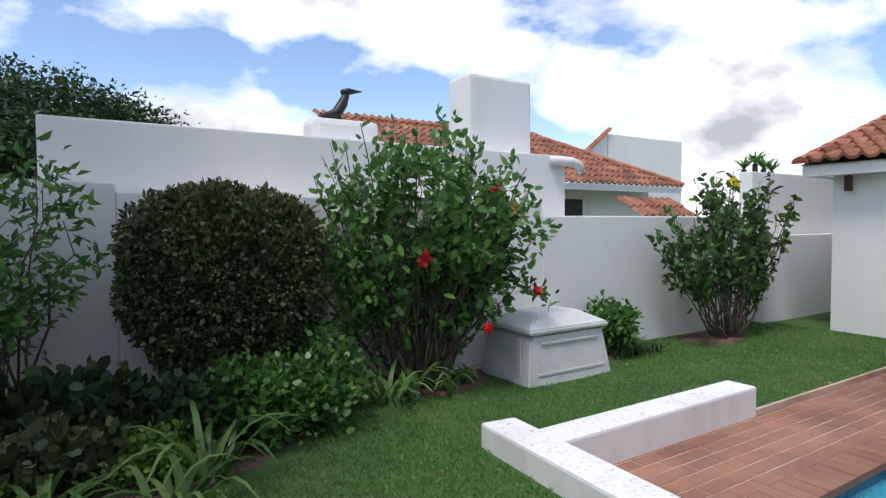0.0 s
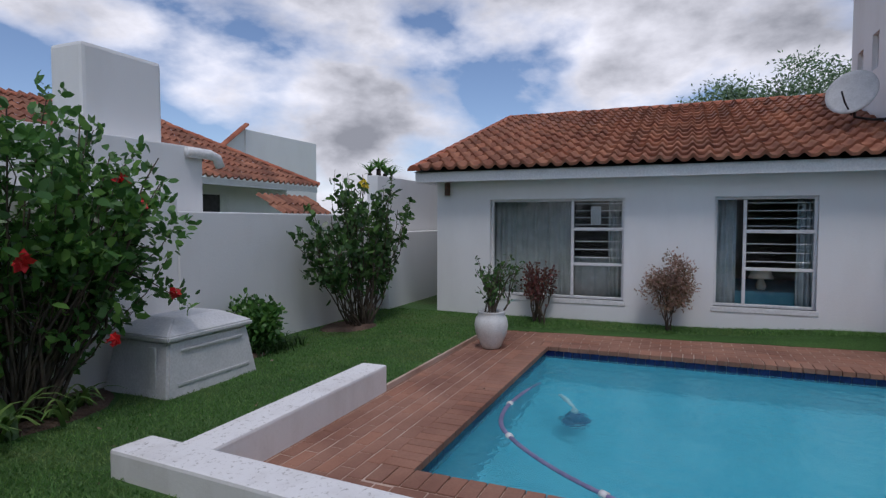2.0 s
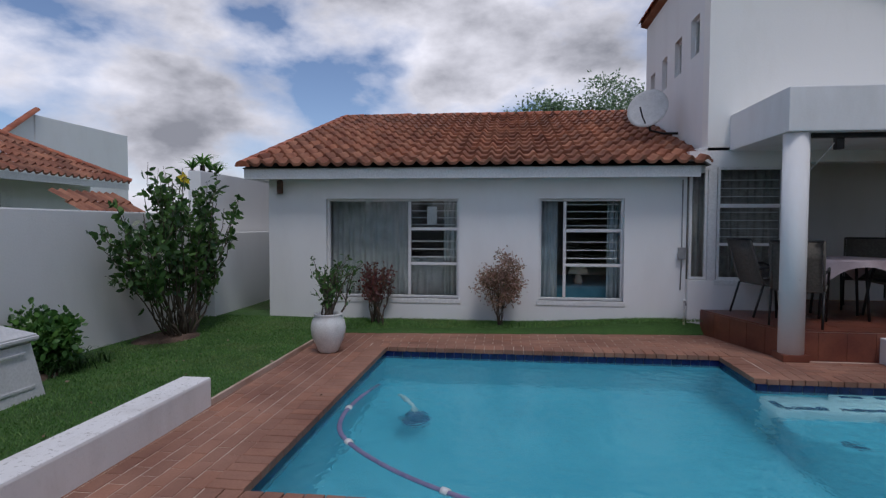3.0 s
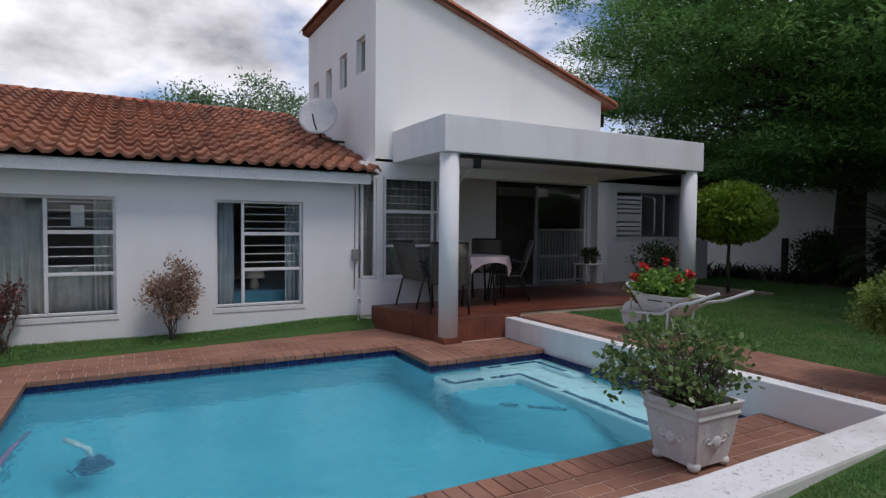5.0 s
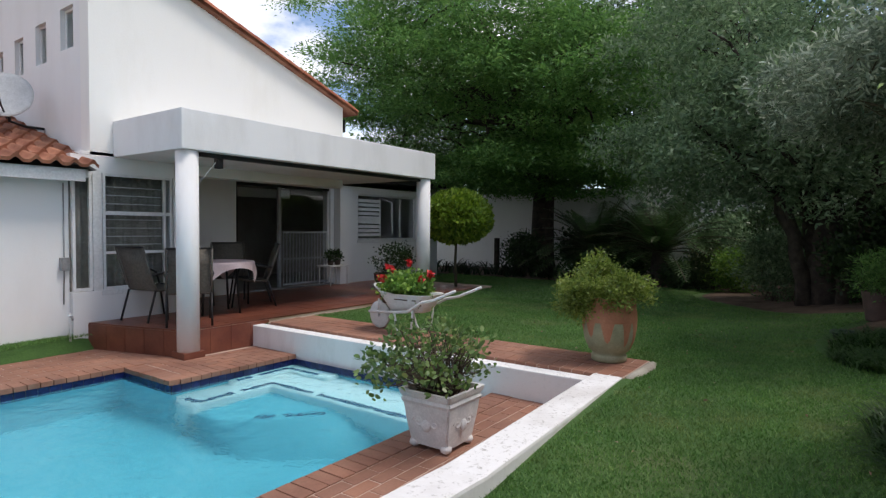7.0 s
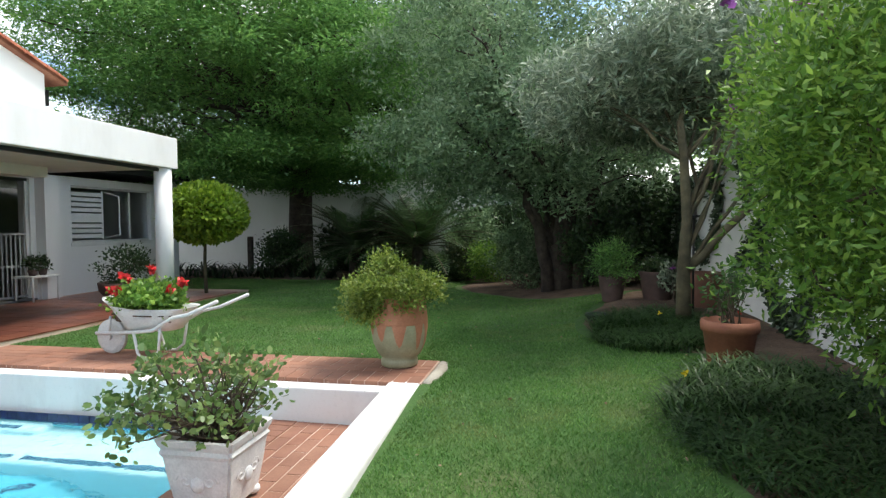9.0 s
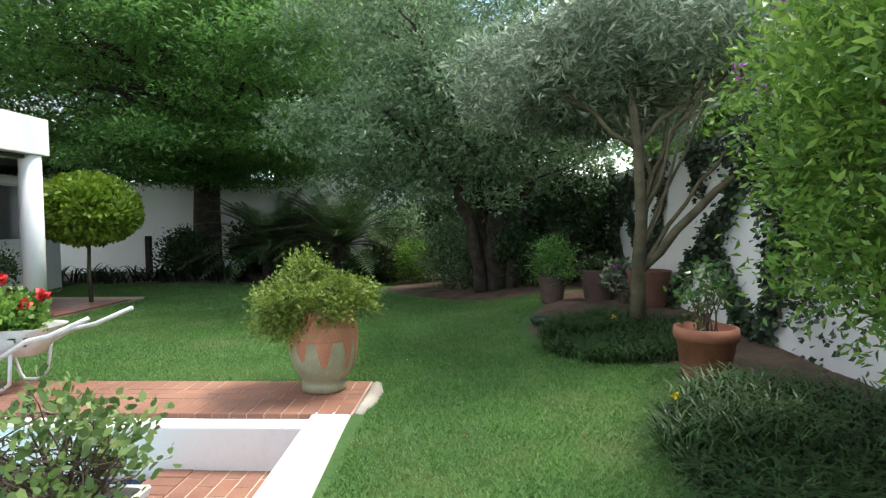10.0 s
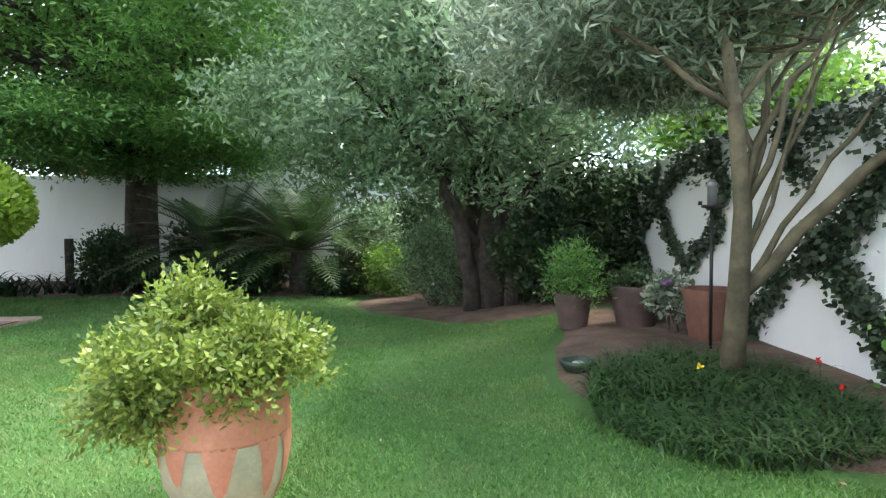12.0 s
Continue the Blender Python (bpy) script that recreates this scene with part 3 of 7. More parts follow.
def strap_mesh(name, base, angles, lengths, width, rise, mat, parent=None, label="", seed=1, steps=5, droop=1.0):
    """Arching strap leaves from base points (n,3), leaning out along angles."""
    rng = np.random.default_rng(seed)
    verts, faces = [], []
    for b, a, l in zip(base, angles, lengths):
        dx, dy = math.cos(a), math.sin(a)
        rr = rise * rng.uniform(0.75, 1.2)
        k0 = len(verts)
        for i in range(steps + 1):
            u = i / steps
            out = l * (u * 0.45 + 0.45 * u * u)
            z = rr * l * (u - 0.62 * droop * u * u * u)
            w = width * (1 - 0.85 * u ** 2.2) * 0.5
            cx, cy, cz = b[0] + dx * out, b[1] + dy * out, b[2] + z
            verts.append((cx - dy * w, cy + dx * w, cz))
            verts.append((cx + dy * w, cy - dx * w, cz))
        for i in range(steps):
            q = k0 + 2 * i
            faces.append((q, q + 1, q + 3, q + 2))
    me = bpy.data.meshes.new(name)
    me.from_pydata(verts, [], faces)
    for p in me.polygons:
        p.use_smooth = True
    return link_mesh(name, me, mat, parent, label)


def crown_clumps(rng, centre, radii, count, fill=0.55, cut=-1.0):
    out = []
    while len(out) < count:
        p = rng.normal(0, 1, 3)
        p /= np.linalg.norm(p)
        p *= fill + (1 - fill) * rng.random() ** 0.6
        if p[2] < cut:
            continue
        out.append(np.array(centre) + p * np.array(radii) * rng.uniform(0.82, 1.08))
    return np.array(out)


def leaves_at(rng, clumps, per, spread, flat=0.7):
    pos = np.repeat(clumps, per, axis=0)
    off = rng.normal(0, 1, pos.shape) * np.array((spread, spread, spread * flat))
    return pos + off, off / (np.linalg.norm(off, axis=1, keepdims=True) + 1e-9)


def limb_path(a, b, rng, sag=0.0, wiggle=0.08, n=6):
    a, b = np.array(a, float), np.array(b, float)
    length = np.linalg.norm(b - a)
    pts = []
    for i in range(n + 1):
        u = i / n
        p = a + (b - a) * u
        p[2] += sag * length * math.sin(math.pi * u)
        if 0 < i < n:
            p += rng.normal(0, wiggle * length / n, 3)
        pts.append(p)
    return pts


def plant(name, at, label, category, group=""):
    return thing(name, at, label, category, group)


def bushy(name, at, label, category, centre, radii, clumps, per, spread, size, width, mat, stems, seed, fill=0.4, cut=-1.0, stem_r=0.012, outward=0.5, up=0.3, group="", stem_mat=None, base_spread=0.12, flat=0.8):
    """A shrub of several stems that rise from its base to clumps of leaves. centre is relative to the base."""
    rng = np.random.default_rng(seed)
    ob = plant(name, at, label, category, group)
    cl = crown_clumps(rng, centre, radii, clumps, fill, cut)
    pos, off = leaves_at(rng, cl, per, spread, flat)
    way = off * 0.6 + (pos - np.array(centre)) / max(radii) * outward
    way[:, 2] += up
    leaf_mesh("foliage", pos, way, size, width, mat, ob, "", seed)
    bm = bmesh.new()
    for i in range(stems):
        a = rng.uniform(0, 2 * math.pi)
        foot = (math.cos(a) * base_spread * rng.random(), math.sin(a) * base_spread * rng.random(), -0.03)
        tip = cl[rng.integers(len(cl))]
        r = stem_r * rng.uniform(0.7, 1.3)
        pts = limb_path(foot, tip, rng, 0.05, 0.12)
        add_tube(bm, pts, [r * (1 - 0.75 * k / (len(pts) - 1)) for k in range(len(pts))], 5)
        for _ in range(2):
            k = rng.integers(2, len(pts) - 1)
            twig = limb_path(pts[k], cl[rng.integers(len(cl))] * 0.5 + pts[k] * 0.5, rng, 0.05, 0.12, 4)
            add_tube(bm, twig, [r * 0.5 * (1 - 0.6 * j / 4) for j in range(5)], 4)
    part("woody_base", bm, stem_mat or M_STEM, ob, "", smooth=True)
    return ob


def vase(name, at, label, stems, height, wide, deep, bare, size, mat, seed, per=34, category="shrub", base=None):
    """A shrub of stems that fan out from one base, leafy over their upper part, with uneven tips."""
    rng = np.random.default_rng(seed)
    ob = base or plant(name, at, label, category)
    bm = bmesh.new()
    pos, way = [], []
    for i in range(stems):
        s = rng.uniform(-1, 1)
        lean = math.copysign(abs(s) ** 0.8, s)
        h = height * (1.0 - 0.34 * abs(lean) ** 2.0) * rng.uniform(0.68, 1.06)
        tip = np.array((wide * lean * rng.uniform(0.8, 1.1), deep * rng.uniform(-1, 1), h))
        foot = np.array((0.10 * lean, rng.normal(0, 0.05), -0.03))
        pts = limb_path(foot, tip, rng, 0.0, 0.12, 8)
        for k in range(1, 8):
            u = k / 8
            pts[k][0] = foot[0] + (tip[0] - foot[0]) * u ** (0.8 if abs(lean) > 0.5 else 1.0) + rng.normal(0, 0.012)
        r = 0.013 * rng.uniform(0.6, 1.35)
        add_tube(bm, pts, [r * (1 - 0.09 * k) for k in range(9)], 5)
        runs = [(pts, bare + rng.uniform(-0.08, 0.15), per)]
        for _ in range(2):
            k = rng.integers(3, 7)
            end = pts[k] + np.array((rng.normal(0.12 * lean, 0.14), rng.normal(0, 0.1), rng.uniform(0.15, 0.38)))
            tw = limb_path(pts[k], end, rng, 0.0, 0.12, 4)
            add_tube(bm, tw, [r * 0.5 * (1 - 0.15 * j) for j in range(5)], 4)
            runs.append((tw, 0.15, per // 2))
        for line, first, n in runs:
            for _ in range(n):
                q = rng.uniform(min(first, 0.9), 1.0) * (len(line) - 1)
                k = min(int(q), len(line) - 2)
                pos.append(line[k] + (line[k + 1] - line[k]) * (q - k) + rng.normal(0, 0.022, 3))
                way.append(rng.normal(0, 0.8, 3) + np.array((0.4 * lean, 0, 0.55)))
    leaf_mesh("stem_foliage" if base else "foliage", np.array(pos), np.array(way), size, 0.55, mat, ob, "", seed)
    part("woody_frame" if base else "woody_base", bm, M_STEM, ob, "", smooth=True)
    return ob


def tree(name, at, label, trunk_pts, trunk_r, crown, clumps, per, spread, size, width, mat, bark, limbs, seed, limb_r=0.07, fill=0.45, cut=-0.7, start=0.55, flat=0.55, up=0.1, category="tree", lay=0.0, leaf_spread=0.9):
    rng = np.random.default_rng(seed)
    ob = plant(name, at, label, category)
    bm = add_tube(bmesh.new(), trunk_pts, trunk_r, 12)
    part("trunk", bm, bark, ob, "", smooth=True)
    allc = []
    for centre, radii, share in crown:
        allc.append(crown_clumps(rng, centre, radii, int(clumps * share), fill, cut))
    cl = np.concatenate(allc)
    pos, off = leaves_at(rng, cl, per, spread, flat)
    way = off.copy()
    way[:, 2] = way[:, 2] * 0.5 + up
    leaf_mesh("crown", pos, way, size, width, mat, ob, "", seed, 0.25, leaf_spread, lay)
    tp = [np.array(p, float) for p in trunk_pts]
    for i in range(limbs):
        k = rng.integers(max(1, int(start * (len(tp) - 1))), len(tp))
        tip = cl[rng.integers(len(cl))]
        pts = limb_path(tp[k], tip, rng, 0.06, 0.14, 7)
        bm = add_tube(bmesh.new(), pts, [limb_r * (1 - 0.85 * j / 7) for j in range(8)], 7)
        for _ in range(4):
            j = rng.integers(2, 7)
            end = cl[rng.integers(len(cl))]
            if np.linalg.norm(end - pts[j]) > 3.0:
                end = pts[j] + (end - pts[j]) * 0.45
            tw = limb_path(pts[j], end, rng, 0.05, 0.14, 5)
            add_tube(bm, tw, [limb_r * 0.4 * (1 - 0.8 * q / 5) for q in range(6)], 5)
        part("limb", bm, bark, ob, "", smooth=True)
    return ob


def gz(x, y, d=0.0):
    return (x, y, ground_z(x, y) + d)


# ---- garden beds ----
def soil_bed(name, outline, label, lift=0.015):
    """A bed of soil on the ground inside an outline given as a function of angle: centre, radii, wobble."""
    cx, cy, rx, ry, wob, ph = outline
    verts, faces = [(cx, cy, ground_z(cx, cy) + lift + 0.03)], []
    rings, seg = 7, 48
    for r in range(1, rings + 1):
        for k in range(seg):
            a = 2 * math.pi * k / seg
            q = r / rings * (1 + wob * math.sin(3 * a + ph) + 0.5 * wob * math.sin(5 * a))
            x, y = cx + rx * q * math.cos(a), cy + ry * q * math.sin(a)
            edge = 0.03 * (1 - (r / rings) ** 2) if r < rings else -0.03
            verts.append((x, y, ground_z(x, y) + lift + edge + 0.012 * noise.noise(Vector((x * 5, y * 5, 0)))))
    for k in range(seg):
        faces.append((0, 1 + k, 1 + (k + 1) % seg))
    for r in range(rings - 1):
        for k in range(seg):
            a, b = 1 + r * seg + k, 1 + r * seg + (k + 1) % seg
            faces.append((a, a + seg, b + seg, b))
    me = bpy.data.meshes.new(name)
    me.from_pydata(verts, [], faces)
    for p in me.polygons:
        p.use_smooth = True
    return tagged(link_mesh(name, me, M_SOIL), label, "soil", kind="structure")


BEDS = [(-0.35, 3.75, 2.1, 1.6, 0.03, 0.4), (2.5, 4.05, 1.0, 0.62, 0.03, 1.0), (-1.15, -7.3, 1.75, 2.9, 0.06, 0.5), (-1.0, -3.2, 1.15, 1.9, 0.05, 2.0), (5.5, -14.6, 8.5, 1.85, 0.02, 0.3), (0.6, -11.9, 2.2, 2.4, 0.06, 2.2), (6.85, 3.75, 0.5, 0.35, 0.04, 0.0), (4.9, 3.95, 0.45, 0.3, 0.04, 1.0)]


def in_bed(x, y):
    for cx, cy, rx, ry, wob, ph in BEDS:
        a = math.atan2((y - cy) / ry, (x - cx) / rx)
        if math.hypot((x - cx) / rx, (y - cy) / ry) < 1 + wob * math.sin(3 * a + ph) + 0.5 * wob * math.sin(5 * a):
            return True
    return False


for b in BEDS:
    soil_bed("garden_bed", b, "bare brown soil of a planted garden bed")


# ---- lawn blades ----
def lawn_blades():
    rng = np.random.default_rng(5)
    out = []
    for x0, x1, y0, y1, dens, h in ((-1.2, 2.2, -7.0, 4.1, 7400, 0.021), (2.2, 8.3, 1.95, 4.1, 4200, 0.022), (2.0, 9.0, -9.0, -5.3, 4200, 0.022), (-1.2, 10.0, -13.2, -7.0, 2200, 0.024), (7.66, 8.36, -3.2, 1.95, 4200, 0.026)):
        n = int((x1 - x0) * (y1 - y0) * dens)
        px, py = rng.uniform(x0, x1, n), rng.uniform(y0, y1, n)
        for x, y in zip(px, py):
            if y > 1.9 and y < 2.22 and 2.13 < x < 4.6:
                continue
            if 1.88 + max(0.0, 0.064 * (y + 2.2)) < x < deck_edge(y) + 0.02 and -5.34 < y < 1.95:
                continue
            if x > 6.68 and y < -3.3 and (y > -8.25 or x > 9.6):
                continue
            if x > 8.37 and y < 3.1 and y > -3.4:
                continue
            if in_bed(x, y):
                continue
            out.append((x, y, h))
    p = np.array(out)
    n = len(p)
    z = np.array([ground_z(a, b) for a, b in p[:, :2]])
    base = np.column_stack([p[:, 0], p[:, 1], z - 0.004])
    a = rng.uniform(0, 2 * math.pi, n)
    h = p[:, 2] * rng.uniform(0.5, 1.3, n)
    lean = rng.uniform(0.2, 1.3, n) * h
    w = rng.uniform(0.0022, 0.0045, n) * 1.3
    b = rng.uniform(0, 2 * math.pi, n)
    side = np.column_stack([np.cos(b) * w, np.sin(b) * w, np.zeros(n)])
    tip = base + np.column_stack([np.cos(a) * lean, np.sin(a) * lean, h])
    v = np.empty((n, 4, 3))
    v[:, 0], v[:, 1], v[:, 2], v[:, 3] = base - side, base + side, tip + side * 0.25, tip - side * 0.25
    return tagged(raw_quads("lawn_grass", v, L_GRASS), "short mown green lawn grass", "grass", kind="stuff")


lawn_blades()


# ---- trees ----
tree("shade_tree", gz(7.62, -14.7), "large spreading shade tree with feathery green foliage", [(0, 0, -0.1), (0.02, 0, 0.5), (0, 0.02, 1.6), (-0.05, 0.05, 2.6), (0.1, 0.1, 4.0), (0.3, 0.0, 5.6)], [0.42, 0.34, 0.31, 0.29, 0.2, 0.1],
     [((0.7, 1.0, 4.7), (5.8, 4.8, 2.4), 0.47), ((1.5, 0.8, 7.0), (6.3, 5.0, 2.6), 0.50), ((0.3, 1.4, 2.75), (4.6, 3.2, 0.7), 0.24)], 640, 320, 0.35, 0.115, 0.36, L_TREE, M_BARK, 20, 11, 0.11, 0.35, -0.85, 0.45, 0.24, 0.0, lay=2.2, leaf_spread=0.45)
tree("olive_tree", gz(0.75, -10.6), "dense grey-green olive tree with dark trunk", [(0, 0, -0.1), (0.05, 0, 0.7), (-0.05, 0.05, 1.5), (0.1, 0, 2.3)], [0.24, 0.2, 0.18, 0.12],
     [((0.5, 0.3, 2.65), (2.9, 2.2, 1.42), 0.66), ((0.9, 0.0, 4.6), (2.9, 2.2, 1.5), 0.4)], 520, 105, 0.17, 0.105, 0.36, L_OLIVE_DK, M_BARK, 10, 23, 0.07, 0.25, -0.9, 0.4, 0.6)
tree("leaning_tree", gz(-0.37, -6.4), "leaning multi-stemmed tree with silvery grey leaves", [(0, 0, -0.08), (0.02, 0.08, 0.3), (0.04, 0.16, 0.62), (0.0, 0.12, 1.1), (0.02, 0.05, 1.7), (0.05, 0.0, 2.1)], [0.085, 0.07, 0.062, 0.052, 0.044, 0.034],
     [((0.55, -0.9, 2.55), (1.25, 1.2, 0.62), 0.45), ((-0.5, -0.4, 2.85), (1.7, 1.6, 0.6), 0.70), ((-0.25, -1.7, 2.55), (1.1, 1.1, 0.62), 0.45)], 560, 62, 0.085, 0.12, 0.20, L_OLIVE, M_BARK_PALE, 9, 37, 0.024, 0.3, -0.75, 0.75, 0.7)
olive = bpy.data.objects["olive_tree"]
rngo = np.random.default_rng(15)
for foot, end in (((0.28, 0.1, -0.05), (0.7, 0.3, 2.2)), ((-0.25, 0.15, -0.05), (-0.6, 0.3, 2.3)), ((0.12, -0.25, -0.05), (0.3, -0.5, 2.4)), ((-0.45, 0.0, -0.05), (-1.0, -0.1, 2.0))):
    part("trunk", add_tube(bmesh.new(), limb_path(foot, end, rngo, 0.03, 0.10, 6), [0.13 * (1 - 0.09 * k) for k in range(7)], 10), M_BARK, olive, "", smooth=True)
lean = bpy.data.objects["leaning_tree"]
rngb = np.random.default_rng(8)
for end, r in (((-1.12, 0.30, 1.72), 0.045), ((-0.95, 0.10, 1.85), 0.022), ((-0.55, 0.1, 2.3), 0.016), ((-0.75, -0.1, 2.35), 0.018)):
    part("limb", add_tube(bmesh.new(), limb_path((0.04, 0.16, 0.58), end, rngb, 0.04, 0.06, 7), [r * (1 - 0.06 * k) for k in range(8)], 9), M_BARK_PALE, lean, "", smooth=True)
tree("distant_tree", (-0.6, 11.0, 0.2), "dark green tree beyond the boundary wall", [(0, 0, 0), (0, 0, 1.2), (0, 0, 2.2)], [0.2, 0.16, 0.1], [((0.0, 0, 2.45), (2.3, 2.0, 1.3), 1.0)], 340, 170, 0.22, 0.10, 0.5, L_DARK, M_BARK, 8, 41, 0.06)
tree("distant_tree", (20.0, -1.8, 0.2), "wispy green tree beyond the tiled roof", [(0, 0, 0), (0, 0, 2), (0, 0, 4.0)], [0.2, 0.16, 0.1], [((0, 0.4, 4.7), (0.9, 1.1, 1.0), 0.35), ((0, -2.1, 5.0), (1.0, 1.5, 1.3), 0.45), ((0, -0.8, 4.5), (0.9, 1.3, 0.6), 0.2)], 110, 90, 0.25, 0.13, 0.45, L_OLIVE_DK, M_BARK, 10, 43, 0.05)
tree("distant_tree", (0.5, -19.5, 0.3), "green tree beyond the rear wall", [(0, 0, 0), (0, 0, 2), (0, 0, 4.0)], [0.25, 0.2, 0.1], [((0.5, 0, 4.6), (4.5, 2.0, 2.4), 1.0)], 300, 90, 0.4, 0.2, 0.45, L_TREE, M_BARK, 8, 47, 0.07)
tree("distant_tree", (9.5, -19.3, 0.3), "green tree beyond the rear wall", [(0, 0, 0), (0, 0, 2), (0, 0, 4.0)], [0.25, 0.2, 0.1], [((0.0, 0, 4.0), (4.0, 1.4, 1.6), 0.45), ((-2.5, 0, 6.6), (6.5, 1.6, 2.6), 0.75)], 380, 95, 0.45, 0.22, 0.45, L_DARK, M_BARK, 8, 48, 0.07)
tree("distant_tree", (-3.6, -12.5, 0.3), "green tree beyond the garden wall", [(0, 0, 0), (0, 0, 1.5), (0, 0, 2.6)], [0.2, 0.15, 0.1], [((0, 0, 3.1), (1.5, 2.4, 1.2), 1.0)], 160, 90, 0.3, 0.16, 0.45, L_FRESH, M_BARK, 7, 53, 0.06)

# Tree hinted at by overhanging leaves, set sunward out of view to shade the bed.
tree("overhanging_tree", (-3.75, 2.6, 0.2), "tall leafy tree beyond the corner wall, placed to shade the bed", [(0, 0, 0), (0.05, 0, 1.6), (0.3, -0.1, 3.4), (0.6, -0.1, 4.6)], [0.24, 0.19, 0.14, 0.08], [((1.0, 0.0, 4.5), (2.4, 2.3, 1.2), 1.0)], 300, 110, 0.24, 0.10, 0.45, L_DARK, M_BARK, 12, 57, 0.06, 0.2)

# ---- north border ----
bushy("hibiscus_bush", gz(2.55, 3.75), "tall hibiscus bush with glossy leaves and red flowers", "shrub", (0.1, -0.05, 1.22), (1.08, 0.48, 0.90), 66, 40, 0.08, 0.095, 0.6, L_HIB, 50, 61, 0.4, -0.75, 0.013, 0.5, 0.1)
hib = bpy.data.objects["hibiscus_bush"]
vase("", (0, 0, 0), "", 40, 2.3, 1.2, 0.5, 0.3, 0.09, L_HIB, 62, 40, base=hib)
rngh = np.random.default_rng(64)
for tip in ((0.22, -0.1, 2.32), (0.55, -0.1, 2.1), (-0.35, -0.1, 2.05), (0.9, -0.1, 1.95), (1.1, -0.2, 1.6), (1.15, -0.35, 0.75)):
    shoot = limb_path((tip[0] * 0.4, 0, 1.2), tip, rngh, 0.03, 0.08, 6)
    part("shoot", add_tube(bmesh.new(), shoot, [0.009 * (1 - 0.1 * k) for k in range(7)], 5), M_STEM, hib)
    at_shoot = np.repeat(np.array(shoot[2:]), 14, axis=0) + rngh.normal(0, 0.045, (70, 3))
    leaf_mesh("shoot_foliage", at_shoot, rngh.normal(0, 1, (70, 3)) + np.array((0, 0, 0.6)), 0.085, 0.6, L_HIB, hib, "", 65, 0.25, 0.4)


def bloom(parent, at, r, mat, seed, name="flower", petals=7):
    rng = np.random.default_rng(seed)
    n = petals * 3
    pos = np.array([at] * n, float) + rng.normal(0, r * 0.15, (n, 3))
    leaf_mesh(name, pos, rng.normal(0, 1, (n, 3)), r, 0.9, mat, parent, "", seed, 0.3, 0.2)


for k, (x, z, y) in enumerate(((0.68, 1.56, -0.4), (0.98, 0.83, -0.42), (0.28, 0.60, -0.62), (-0.20, 1.16, -0.45), (0.62, 1.72, -0.3))):
    bloom(hib, (x, y, z), 0.06 if k else 0.055, F_RED, 70 + k)


def hedge(at, label):
    rng = np.random.default_rng(77)
    ob = plant("clipped_hedge", at, label, "hedge")
    n = 36000
    d = rng.normal(0, 1, (n, 3))
    d /= np.sum(np.abs(d) ** 3.2, axis=1, keepdims=True) ** (1 / 3.2)
    lump = np.array([1 + 0.10 * noise.noise(Vector(p) * 2.2) + 0.06 * noise.noise(Vector(p) * 6) for p in d])
    r = (rng.uniform(0.8, 1.0, n) * lump)[:, None]
    squeeze = np.where(d[:, 2] < -0.2, 0.88 + 0.12 * (1 + (d[:, 2] + 0.2) / 0.8), 1.0)[:, None]
    pos = d * r * np.array((0.64, 0.43, 0.61)) * np.concatenate([squeeze, squeeze, np.ones_like(squeeze)], 1) + np.array((0, 0, 0.94))
    leaf_mesh("foliage", pos, d, 0.042, 0.65, L_HEDGE, ob, "", 78)
    top = pos[(d[:, 2] > 0.35) & (rng.random(n) < 0.22)]
    leaf_mesh("shoot_layer", top + np.array((0, 0, 0.015)), np.tile((0, 0, 1.0), (len(top), 1)), 0.045, 0.45, L_HEDGE_TOP, ob, "bronze-tipped shoots", 79, 0.2, 0.5)
    # Solid dark ball added inside the leaves, standing in for the hedge's shaded depth.
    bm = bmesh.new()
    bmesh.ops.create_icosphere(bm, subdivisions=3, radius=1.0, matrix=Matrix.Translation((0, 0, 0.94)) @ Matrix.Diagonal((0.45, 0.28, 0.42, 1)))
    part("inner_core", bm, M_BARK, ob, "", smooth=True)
    for i in range(6):
        a = i * 1.05
        tube("stem", [(0.2 * math.cos(a), 0.12 * math.sin(a), -0.05), (0.3 * math.cos(a), 0.2 * math.sin(a), 0.55)], [0.03, 0.02], M_BARK, ob)
    return ob


hedge(gz(0.95, 3.55), "rounded clipped hedge with dark leaves and bronze tips")
vase("corner_shrub", gz(6.97, 3.62), "upright vase-shaped shrub with large dark leaves", 46, 2.15, 1.2, 0.42, 0.36, 0.10, L_HIB_DK, 83, 30)
bloom(bpy.data.objects["corner_shrub"], (-0.25, -0.2, 1.95), 0.07, F_YELLOW, 5, "yellow_tip", 5)
bushy("sparse_shrub", gz(-0.25, 3.55), "sparse open shrub with fresh green leaf sprays", "shrub", (-0.1, 0, 1.15), (0.55, 0.4, 0.72), 42, 34, 0.08, 0.085, 0.42, L_HIB, 16, 87, 0.4, -0.7, 0.012)
bushy("sparse_shrub", gz(-1.1, 3.3), "sparse open shrub with fresh green leaf sprays", "shrub", (0, 0, 0.9), (0.55, 0.4, 0.6), 42, 34, 0.08, 0.085, 0.42, L_HIB, 14, 89, 0.4, -0.7, 0.012)
